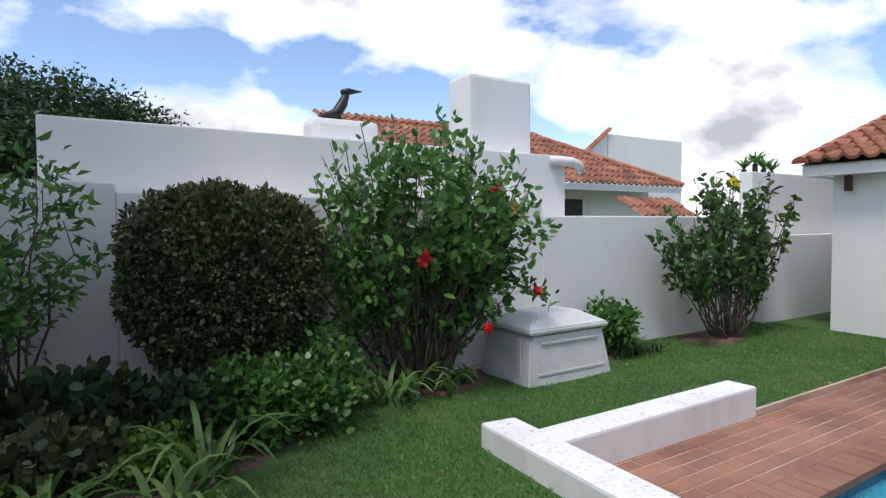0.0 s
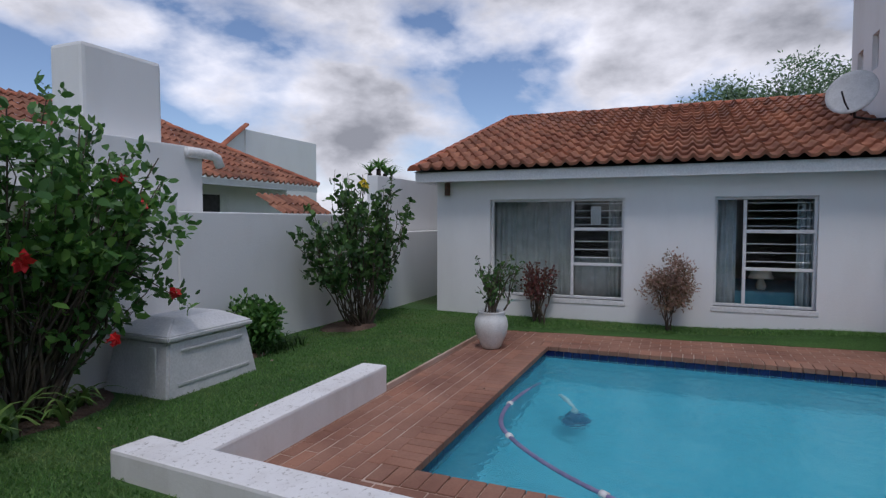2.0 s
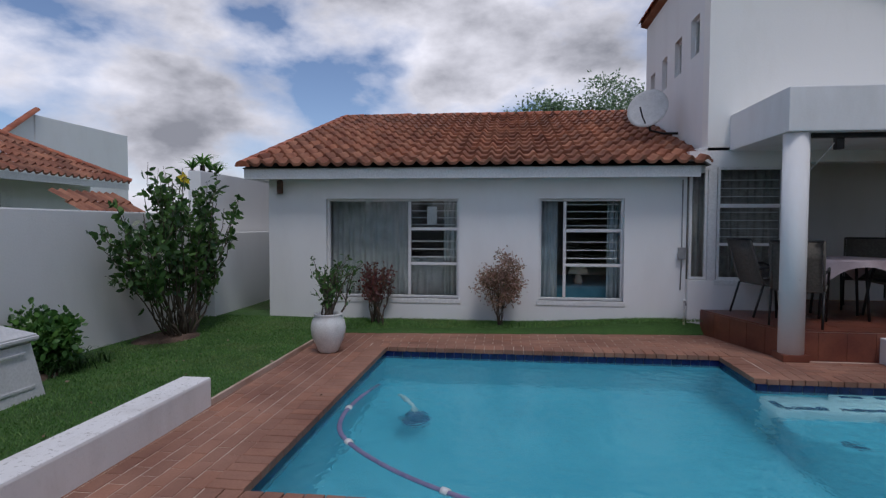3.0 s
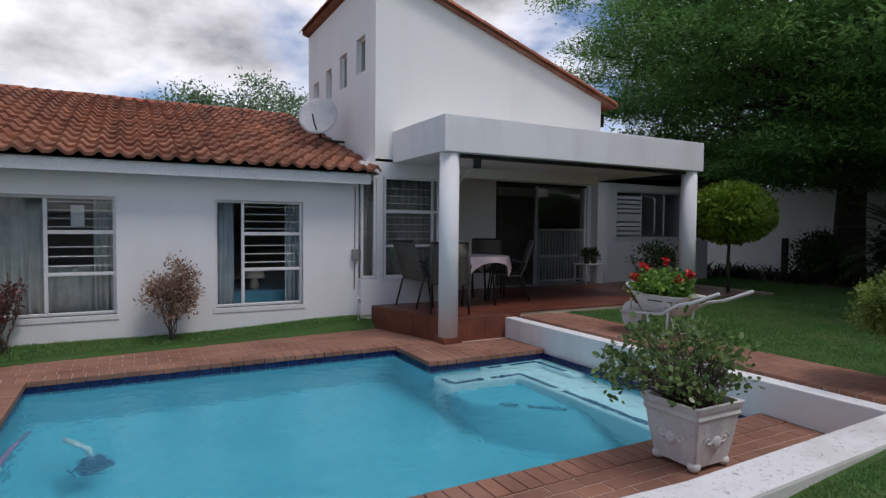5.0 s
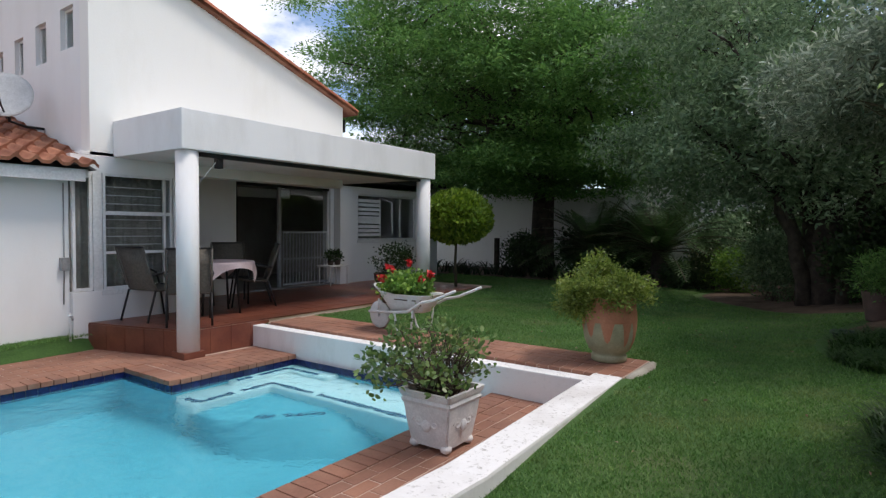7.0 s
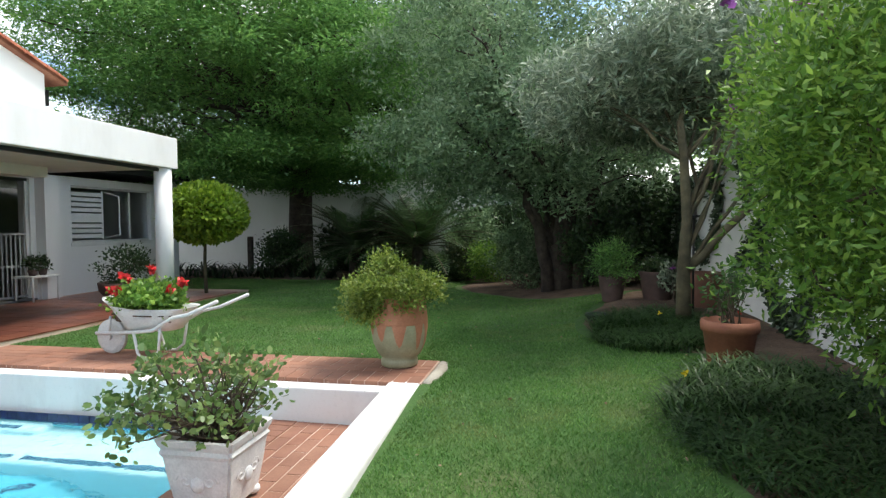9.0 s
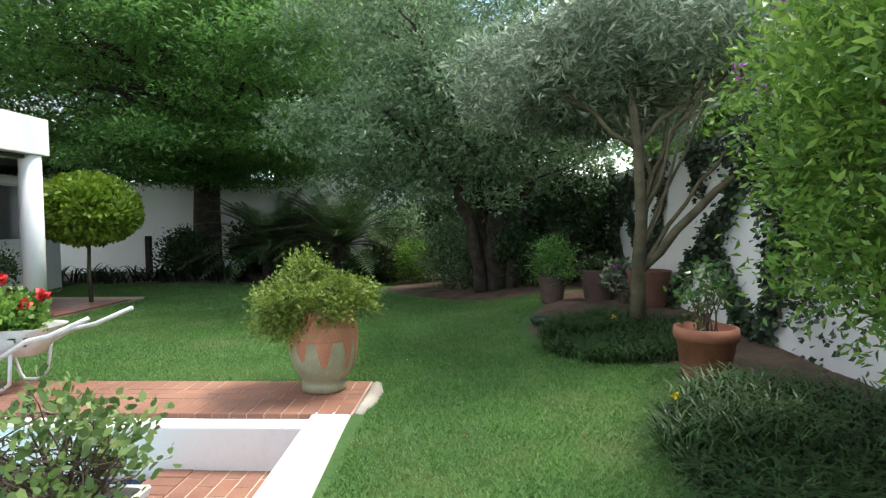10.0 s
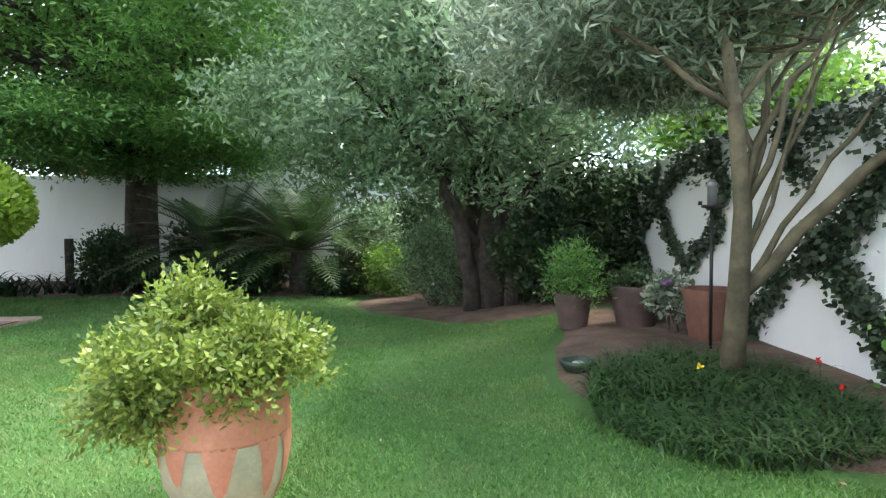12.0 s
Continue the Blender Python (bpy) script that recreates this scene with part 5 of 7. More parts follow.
vb = [deckbm.verts.new(p) for p in back]
deckbm.faces.new(vs)
deckbm.faces.new((vs[2], vb[0], vb[1], vs[3]))
deckbm.faces.new((vs[1], vb[0], vs[2]))
deckbm.faces.new((vs[0], vs[3], vb[1]))
keep_world(part("underlay", deckbm, M_DARK), roof)
keep_world(wall_with_holes("gable_end", "x", 3.08, -0.2, (8.62, 14.36), 2.32, 2.45, [], M_PLASTER), roof)


def tile_mesh(mat, name):
    """One roll tile: 0.20 wide along y, 0.44 long along x, laid from its lower edge."""
    bm = bmesh.new()
    n = 10
    prof = [0.062 * (0.5 - 0.5 * math.cos(2 * math.pi * min(1.0, i / 7))) for i in range(n + 1)]
    low, high, lip = [], [], []
    for i in range(n + 1):
        y = 0.20 * i / n
        low.append(bm.verts.new((0.0, y, prof[i] + 0.046)))
        high.append(bm.verts.new((0.44, y, prof[i] + 0.0)))
        lip.append(bm.verts.new((0.0, y, prof[i] * 0.8 + 0.006)))
    for i in range(n):
        bm.faces.new((low[i], low[i + 1], high[i + 1], high[i]))
        bm.faces.new((lip[i], lip[i + 1], low[i + 1], low[i]))
    me = mesh_of(bm, mat, name)
    for p in me.polygons:
        p.use_smooth = p.index % 2 == 0
    return me


tile_me = tile_mesh(M_TILE, "roof_tile")
slope = Matrix(((R_DIR.x, 0, R_N.x, 0), (0, 1, 0, 0), (R_DIR.z, 0, R_N.z, 0), (0, 0, 0, 1)))
rest_v, rest_f = [], []
rt = random.Random(4)
count = 0
for c in range(15):
    for k in range(32):
        o = R0 + R_DIR * (c * 0.383) + Vector((0, R_Y0 + 0.20 * k + 0.0, 0)) + R_N * rt.uniform(-0.003, 0.004)
        m = Matrix.Translation(o) @ slope @ pose(0, 0, 0, rt.uniform(-0.6, 0.6), rt.uniform(-0.5, 0.5), rt.uniform(-0.5, 0.5))
        if count < 294:
            piece("roof_tile", tile_me, m, roof)
        else:
            k0 = len(rest_v)
            rest_v.extend([tuple(m @ v.co) for v in tile_me.vertices])
            rest_f.extend([tuple(k0 + q for q in p.vertices) for p in tile_me.polygons])
        count += 1
rest = bpy.data.meshes.new("roof_tile_field")
rest.from_pydata(rest_v, [], rest_f)
keep_world(tagged(link_mesh("roof_tile_field", rest, M_TILE_J), kind="stuff"), roof)


def ridge_mesh():
    bm = bmesh.new()
    n = 8
    a, b = [], []
    for i in range(n + 1):
        t = math.pi * i / n
        a.append(bm.verts.new((0, 0.11 * math.cos(t), 0.09 * math.sin(t))))
        b.append(bm.verts.new((0.40, 0.10 * math.cos(t), 0.08 * math.sin(t))))
    for i in range(n):
        bm.faces.new((a[i], a[i + 1], b[i + 1], b[i]))
    bm.faces.new(a)
    return mesh_of(bm, M_RIDGE, "ridge_tile")


ridge_me = ridge_mesh()
RIDGE = R0 + R_DIR * R_LEN
for k in range(17):
    piece("ridge_tile", ridge_me, Matrix.Translation((RIDGE.x, R_Y0 + 0.375 * k, RIDGE.z - 0.02 + rt.uniform(-0.008, 0.008))) @ pose(0, 0, 0, 0, 0, 90 + rt.uniform(-1.5, 1.5)), roof)
for k in range(15):
    o = R0 + R_DIR * (k * 0.375) + Vector((0, R_Y1 - 0.02, 0)) + R_N * 0.005
    piece("ridge_tile", ridge_me, Matrix.Translation(o) @ slope, roof)

# row of verge tiles along the gable of the main house
vroof = thing("verge", (TX, -5, 4.5), "row of red tiles along the sloping gable edge", "roof", kind="structure")
bpy.context.view_layer.update()
gs = Vector((0, T_YS - TYN, T_LOW - T_TOP)).normalized()
for k in range(15):
    o = Vector((TX - 0.04, TYN + 0.12, T_TOP + 0.08)) + gs * (0.335 * k)
    ang = math.degrees(math.atan2(gs.z, -gs.y))
    piece("verge_tile", ridge_me, Matrix.Translation(o) @ pose(0, 0, 0, 0, 0, -90) @ pose(0, 0, 0, 0, -ang, 0), vroof)
for k in range(10):
    piece("verge_tile", ridge_me, Matrix.Translation((TX + 0.375 * k, TYN + 0.06, T_TOP + 0.07)), vroof)


# ---- brick paving ----
BR_L, BR_W, BR_T, GAP = 0.221, 0.105, 0.05, 0.009


def brick_mesh(l, w, t, mat, name, bevel=0.0025):
    bm = add_box(bmesh.new(), (-l / 2, -w / 2, -t), (l / 2, w / 2, 0))
    top = [e for e in bm.edges if all(abs(v.co.z) < 1e-6 for v in e.verts)]
    bmesh.ops.bevel(bm, geom=top, offset=bevel, segments=1, affect="EDGES")
    return mesh_of(bm, mat, name)


class Paver:
    def __init__(self, parent, name, mat_one, mat_field, limit, seed):
        self.parent, self.name, self.limit, self.count = parent, name, limit, 0
        self.me = brick_mesh(BR_L, BR_W, BR_T, mat_one, name)
        self.v, self.f, self.field, self.r = [], [], mat_field, random.Random(seed)

    def lay(self, x, y, z, turn, sx=1.0, one=True):
        m = Matrix.Translation((x, y, z + self.r.uniform(-0.0016, 0.0010))) @ pose(0, 0, 0, self.r.uniform(-0.25, 0.25), self.r.uniform(-0.25, 0.25), turn + self.r.uniform(-0.8, 0.8)) @ Matrix.Diagonal((sx, 1, 1, 1))
        if one and self.count < self.limit:
            piece(self.name, self.me, m, self.parent)
            self.count += 1
        else:
            k0 = len(self.v)
            self.v.extend([tuple(m @ p.co) for p in self.me.vertices])
            self.f.extend([tuple(k0 + q for q in p.vertices) for p in self.me.polygons])

    def fill(self, x0, x1, y0, y1, z, along, one=True, edge=None):
        """Running bond over a rectangle."""
        L, Wd = BR_L + GAP, BR_W + GAP
        u0, u1, v0, v1 = (x0, x1, y0, y1) if along == "x" else (y0, y1, x0, x1)
        row, v = 0, v0
        while v + Wd * 0.6 < v1:
            u = u0 - (L / 2 if row % 2 else 0)
            while u < u1 - 0.03:
                a, b = max(u, u0), min(u + L, u1)
                if b - a > 0.04:
                    cu, cv = (a + b) / 2, v + Wd / 2
                    x, y = (cu, cv) if along == "x" else (cv, cu)
                    if not edge or x < edge(y) + 0.03:
                        self.lay(x, y, z, 0 if along == "x" else 90, (b - a - GAP) / BR_L, one)
                u += L
            v += Wd
            row += 1

    def done(self):
        if self.v:
            me = bpy.data.meshes.new(self.name + "_field")
            me.from_pydata(self.v, [], self.f)
            ob = tagged(link_mesh(self.name + "_field", me, self.field), kind="stuff")
            keep_world(ob, self.parent)


deck = thing("pool_deck", (2.6, 1.5, 0), "worn red clay brick paving round the pool", "pavement", kind="structure")
bpy.context.view_layer.update()
keep_world(box("edging", (4.535, 1.918, -0.1), (7.70, 1.945, 0.052), M_MORTAR, None, "thin pale mortar edging", 0.006), deck)
coping = thing("pool_coping", (3.0, 0, 0), "row of red clay coping bricks at the pool edge", "pavement", kind="structure")
path = thing("garden_path", (4, -5, 0.3), "raised red clay brick path above the pool", "pavement", kind="structure")
bpy.context.view_layer.update()
CW = 0.225
for lo, hi in (((2.2, PY1 + 0.02, -0.25), (7.68, 1.925, -0.0045)), ((2.2, -4.38, -0.25), (PX0 - 0.02, PY1 + 0.02, -0.0045)), ((PX1 + 0.02, -3.42, -0.25), (8.36, PY1 + 0.02, -0.0045)), ((BX + 0.02, -4.38, -0.25), (PX1 + 0.02, BY - 0.02, -0.0045))):
    keep_world(box("mortar_bed", lo, hi, M_MORTAR), deck)
pv = Paver(deck, "brick", M_BRICK, M_BRICK_J, 298, 7)
pv.fill(2.238, PX0 - CW + 0.01, -4.38, PY1, 0.0, "y")
pv.fill(2.23, 5.2, PY1 + CW - 0.018, 1.99, 0.0, "x")
pv.fill(2.23, PX0 - CW, PY1, PY1 + CW, 0.0, "x")
pv.fill(5.2, 7.86, PY1 + CW - 0.018, 1.99, 0.0, "x", False, deck_edge)
pv.fill(PX1 + CW, 8.34, -3.36, PY1 + CW, 0.0, "y", False, deck_edge)
pv.fill(BX + CW, PX1 + CW, -3.36, BY - CW, 0.0, "x", False)
pv.fill(BX + CW, 6.68, -4.38, -3.36, 0.0, "y", False)
pv.done()
cp = Paver(coping, "coping_brick", M_BRICK, M_BRICK_J, 298, 9)
step = BR_W + GAP
y = -4.38 + step / 2
while y < PY1 + CW - 0.02:
    cp.lay(PX0 - CW / 2 + 0.02, y, 0.006, 0)
    y += step
x = PX0 + 0.08
while x < PX1 + 0.0:
    cp.lay(x, PY1 + CW / 2 - 0.02, 0.006, 90)
    x += step
y = BY - CW + step / 2
while y < PY1 + CW - 0.02:
    cp.lay(PX1 + CW / 2 - 0.02, y, 0.006, 0)
    y += step
x = BX + step / 2
while x < PX1 - 0.03:
    cp.lay(x, BY - CW / 2 + 0.02, 0.006, 90)
    x += step
y = -4.36 + step / 2
while y < BY - CW + 0.15:
    cp.lay(BX + CW / 2 - 0.02, y, 0.006, 0)
    y += step
cp.done()
keep_world(box("mortar_bed", (1.96, -5.32, 0.0), (6.69, -4.55, 0.2975), M_MORTAR), path)
pp = Paver(path, "brick", M_BRICK, M_BRICK_J, 298, 11)
pp.fill(1.97, 6.69, -5.085, -4.76, 0.302, "x")
x = 1.97 + step / 2
while x < 6.69:
    for py in (-5.20, -4.655):
        pp.lay(x, py, 0.302, 90)
    x += step
pp.done()
est = thing("edging_stone", (1.9, -5.0, 0.25), "pale concrete edging at the end of the brick path", "edging", kind="structure")
bpy.context.view_layer.update()
eb = bmesh.new()
add_tube(eb, [(1.93, -5.32, 0.25), (1.89, -5.05, 0.27), (1.90, -4.8, 0.27), (1.93, -4.58, 0.27)], [0.05, 0.065, 0.06, 0.04], 8)
keep_world(part("edging", eb, M_STONE, None, "", smooth=True), est)

# ---- patio floor tiles ----
PT = 0.30
ptile = mesh_of(add_box(bmesh.new(), (-PT / 2 + 0.003, -PT / 2 + 0.003, -0.012), (PT / 2 - 0.003, PT / 2 - 0.003, 0)), M_QUARRY, "floor_tile")
cnt = 0
yy = -3.47 - PT / 2
while yy > -10.2:
    xx = 6.79 + PT / 2
    while xx < 9.6:
        if cnt < 280:
            piece("floor_tile", ptile, Matrix.Translation((xx, yy, PATIO_Z)), patio)
            cnt += 1
        xx += PT
    yy -= PT
nb = bmesh.new()
nv = [nb.verts.new(p) for p in ((6.80, -3.49, PATIO_Z - 0.002), (BAYX, -3.49, PATIO_Z - 0.002), (BAYX, -3.02, PATIO_Z - 0.002), (6.80, -3.45, PATIO_Z - 0.002))]
lv = [nb.verts.new((v.co.x, v.co.y, -0.1)) for v in nv]
nb.faces.new(nv)
for i in range(4):
    j = (i + 1) % 4
    nb.faces.new((nv[i], nv[j], lv[j], lv[i]))
keep_world(part("edge_step", nb, M_QUARRY), patio)
for k in range(4):
    piece("riser_tile", mesh_of(add_box(bmesh.new(), (-0.006, -0.143, 0.0), (0.006, 0.143, PATIO_Z - 0.02)), M_QUARRY, "riser_tile"), Matrix.Translation((6.793, -3.62 - 0.29 * k, 0.0)), patio)
for k in range(5):
    u = (k + 0.5) / 5
    piece("riser_tile", mesh_of(add_box(bmesh.new(), (-0.150, -0.006, 0.0), (0.150, 0.006, PATIO_Z - 0.02)), M_QUARRY, "riser_tile"), Matrix.Translation((6.80 + 1.48 * u, -3.445 + 0.425 * u + 0.006, 0.0)) @ pose(0, 0, 0, 0, 0, 16.0), patio)

# ---- pool waterline tiles and steps ----
wt = mesh_of(add_box(bmesh.new(), (-0.0498, -0.004, -0.077), (0.0498, 0.004, 0.077), 0.002), M_BLUE_TILE, "waterline_tile")
bpy.context.view_layer.update()


def tile_run(x0, y0, x1, y1):
    d = Vector((x1 - x0, y1 - y0, 0))
    n = int(d.length / 0.1)
    for k in range(n):
        p = Vector((x0, y0, -0.122)) + d * ((k + 0.5) / n)
        piece("waterline_tile", wt, Matrix.Translation(p) @ pose(0, 0, 0, 0, 0, math.degrees(math.atan2(d.y, d.x))), pool)


tile_run(PX0 + 0.004, PY0, PX0 + 0.004, PY1)
tile_run(PX0, PY1 - 0.004, PX1, PY1 - 0.004)
tile_run(PX1 - 0.004, PY1, PX1 - 0.004, BY)
tile_run(PX1, BY + 0.004, BX, BY + 0.004)
tile_run(BX - 0.004, BY, BX - 0.004, PY0)
tile_run(BX, PY0 + 0.004, PX0, PY0 + 0.004)
edge_tile = mesh_of(add_box(bmesh.new(), (-0.045, -0.032, -0.006), (0.045, 0.032, 0.010), 0.002), M_BLUE_TILE, "step_edge_tile")


def step_block(corner, arm, top, label, mat=M_POOL_STEP):
    """An L-shaped tread against the corner of the basin: corner is its inner angle, arm its two far ends."""
    bm = bmesh.new()
    (cx, cy), (ax, ay) = corner, arm
    loop = [(BX - 0.002, PY0 + 0.002), (BX - 0.002, ay), (cx, ay), (cx, cy), (ax, cy), (ax, PY0 + 0.002)]
    base = bm.faces.new([bm.verts.new((x, y, DEPTH)) for x, y in loop])
    up = bmesh.ops.extrude_face_region(bm, geom=[base])
    bmesh.ops.translate(bm, verts=[g for g in up["geom"] if isinstance(g, bmesh.types.BMVert)], vec=(0, 0, top - DEPTH))
    bmesh.ops.recalc_face_normals(bm, faces=bm.faces)
    edges = [e for e in bm.edges if max(v.co.z for v in e.verts) > top - 0.001 and max(v.co.x for v in e.verts) < BX - 0.01 or abs(e.verts[0].co.z - e.verts[1].co.z) > 0.1]
    bmesh.ops.bevel(bm, geom=edges, offset=0.065, segments=3, affect="EDGES", profile=0.5)
    keep_world(part("step", bm, mat, None, label, smooth=True), pool)


step_block((5.78, -4.12), (5.12, -3.40), -0.15, "white plastered pool step")
step_block((5.49, -3.66), (PX0 + 0.004, -2.80), -0.27, "white plastered pool step")


def corner_step(top):
    """The lowest tread, cut across the corner."""
    bm = bmesh.new()
    loop = [(BX - 0.3, -2.80), (5.10, -2.80), (4.46, -3.56), (4.46, -3.80), (BX - 0.3, -3.80)]
    foot = [bm.verts.new((BX - 0.3 + (x - BX + 0.3) * 1.75, -3.80 + (y + 3.80) * 1.0, DEPTH)) for x, y in loop]
    head = [bm.verts.new((x, y, top)) for x, y in loop]
    bm.faces.new(head)
    for i in range(5):
        j = (i + 1) % 5
        bm.faces.new((foot[i], foot[j], head[j], head[i]))
    bmesh.ops.bevel(bm, geom=[e for e in bm.edges if min(v.co.z for v in e.verts) > top - 0.001], offset=0.06, segments=3, affect="EDGES", profile=0.5)
    keep_world(part("step", bm, M_POOL, None, "pale blue plastered pool step", smooth=True), pool)


corner_step(-0.52)
rst = random.Random(12)
for (x0, y0), (x1, y1), z in (((5.85, -3.48), (5.85, -4.19), -0.15), ((5.85, -4.19), (5.22, -4.19), -0.15), ((5.85, -2.86), (5.57, -2.86), -0.27), ((5.57, -2.86), (5.57, -3.74), -0.27), ((5.57, -3.74), (3.25, -3.74), -0.27), ((5.10, -2.90), (4.54, -3.56), -0.52)):
    d = Vector((x1 - x0, y1 - y0, 0))
    n = max(2, int(d.length / 0.09))
    for k in range(n):
        if rst.random() < (0.08 if z > -0.5 else 0.12):
            continue
        p = Vector((x0, y0, z)) + d * ((k + 0.5) / n)
        piece("step_edge_tile", edge_tile, Matrix.Translation(p) @ pose(0, 0, 0, 0, 0, math.degrees(math.atan2(d.y, d.x)) + rst.uniform(-2, 2)), pool)

# ---- pool cleaner and hose ----
hose = thing("pool_hose", (4.7, 0.9, -0.1), "mauve ribbed vacuum hose floating on the pool", "hose")
pts = [(3.30, -0.75), (3.38, -0.35), (3.55, -0.02), (3.8, 0.32), (4.1, 0.62), (4.4, 0.82), (4.75, 0.90), (5.1, 0.90), (5.5, 0.86), (5.75, 0.82)]
curve = []
for i in range(len(pts) - 1):
    p0, p1, p2, p3 = pts[max(i - 1, 0)], pts[i], pts[i + 1], pts[min(i + 2, len(pts) - 1)]
    for k in range(8):
        t = k / 8
        curve.append(tuple(0.5 * (2 * p1[j] + (p2[j] - p0[j]) * t + (2 * p0[j] - 5 * p1[j] + 4 * p2[j] - p3[j]) * t * t + (3 * p1[j] - p0[j] - 3 * p2[j] + p3[j]) * t ** 3) for j in (0, 1)))
bpy.context.view_layer.update()
hb = bmesh.new()
add_tube(hb, [(a, b, -0.120 - 0.03 * max(0, (i - 60) / 12)) for i, (a, b) in enumerate(curve)], [0.020 + 0.002 * (i % 2) for i in range(len(curve))], 8)
keep_world(part("tube", hb, M_HOSE, None, "", smooth=True), hose)
for i in (14, 34, 52):
    a, b = curve[i], curve[i + 1]
    cb = bmesh.new()
    add_tube(cb, [(a[0], a[1], -0.120), (b[0], b[1], -0.120)], 0.032, 8)
    keep_world(part("cuff", cb, M_TRIM, None, "white hose cuff", smooth=True), hose)
cl = thing("pool_cleaner", (5.25, 0.38, -0.62), "dark blue pool cleaner under water", "pool cleaner")
lathe("skirt", [(0.12, -0.05), (0.14, 0.0), (0.10, 0.03), (0.05, 0.04)], M_CLEANER, cl, "", 18)
lathe("body", [(0.09, 0.02), (0.10, 0.12), (0.04, 0.18)], M_CLEANER, cl, "", 14)
tube("neck", [(0, 0, 0.15), (0.05, 0.03, 0.3), (0.3, 0.2, 0.36)], [0.03, 0.03, 0.025], M_TRIM, cl)

# ---- pots and planted containers ----
def potted(name, at, label, group=""):
    return thing(name, at, label, "plant pot", group)


def glazed_drips(parent, radius_at, z_top, mat, seed, count=9):
    """Unglazed clay tongues that run down from the rim."""
    rng = random.Random(seed)
    for k in range(count):
        a0 = 2 * math.pi * k / count + rng.uniform(-0.1, 0.1)
        wid, length = rng.uniform(0.13, 0.27), rng.uniform(0.12, 0.34)
        bm = bmesh.new()
        rows = []
        for i in range(9):
            u = i / 8
            z = z_top - length * u
            w = wid * ((1 - u ** 3) ** 0.6 * (0.62 + 0.55 * (1 - u) ** 3) + 0.01)
            r = radius_at(z) + 0.0028
            rows.append([bm.verts.new((r * math.cos(a0 + w * s), r * math.sin(a0 + w * s), z)) for s in (-1, -0.5, 0, 0.5, 1)])
        for p, q in zip(rows, rows[1:]):
            for i in range(4):
                bm.faces.new((p[i], p[i + 1], q[i + 1], q[i]))
        part("bare_clay_streak", bm, mat, parent, "", smooth=True)


BIG_AT = (2.285, -5.11, 0.302)
big = potted("glazed_pot", BIG_AT, "large clay pot with pale green glaze and bare drips")
prof = [(0.155, 0.0), (0.172, 0.012), (0.172, 0.06), (0.158, 0.075), (0.20, 0.115), (0.245, 0.21), (0.265, 0.33), (0.262, 0.44), (0.246, 0.56), (0.24, 0.61), (0.21, 0.61), (0.21, 0.53)]
prof = [(r * 0.95, z) for r, z in prof]
lathe("body", prof, M_POT_GREEN, big, "", 40)


def big_r(z):
    for (r0, z0), (r1, z1) in zip(prof[:10], prof[1:10]):
        if z0 <= z <= z1:
            return r0 + (r1 - r0) * (z - z0) / (z1 - z0)
    return 0.228


bpy.context.view_layer.update()
lathe("clay_rim_band", [(0.2529, 0.385), (0.2538, 0.40), (0.2522, 0.44), (0.2375, 0.56), (0.2318, 0.612), (0.2138, 0.614)], M_TERRA, big, "bare terracotta upper band", 40)
glazed_drips(big, big_r, 0.42, M_TERRA, 3, 10)
lathe("soil", [(0.2, 0.52), (0.2, 0.54), (0.05, 0.55)], M_SOIL, big, "", 24)
bushy("potted_shrub", (BIG_AT[0], BIG_AT[1], BIG_AT[2] + 0.52), "spreading yellow-green shrub growing in a clay pot", "plant", (0.07, 0.03, 0.15), (0.44, 0.40, 0.20), 120, 125, 0.042, 0.034, 0.48, L_POT, 34, 402, 0.25, -0.8, 0.008, 0.5, 0.3)
bushy("trailing_shrub", (BIG_AT[0] + 0.12, BIG_AT[1] + 0.12, BIG_AT[2] + 0.53), "yellow-green trailing foliage spilling over the pot rim", "plant", (0.10, 0.08, 0.03), (0.24, 0.18, 0.17), 50, 64, 0.045, 0.034, 0.48, L_POT, 8, 403, 0.2, -0.9, 0.006, 0.5, -0.3)
bushy("potted_shrub", (BIG_AT[0], BIG_AT[1], BIG_AT[2] + 0.6), "upright yellow-green shoots growing in a clay pot", "plant", (0.1, 0.0, 0.28), (0.16, 0.14, 0.15), 28, 48, 0.042, 0.034, 0.48, L_POT, 10, 404, 0.2, -0.9, 0.006, 0.5, 0.5)


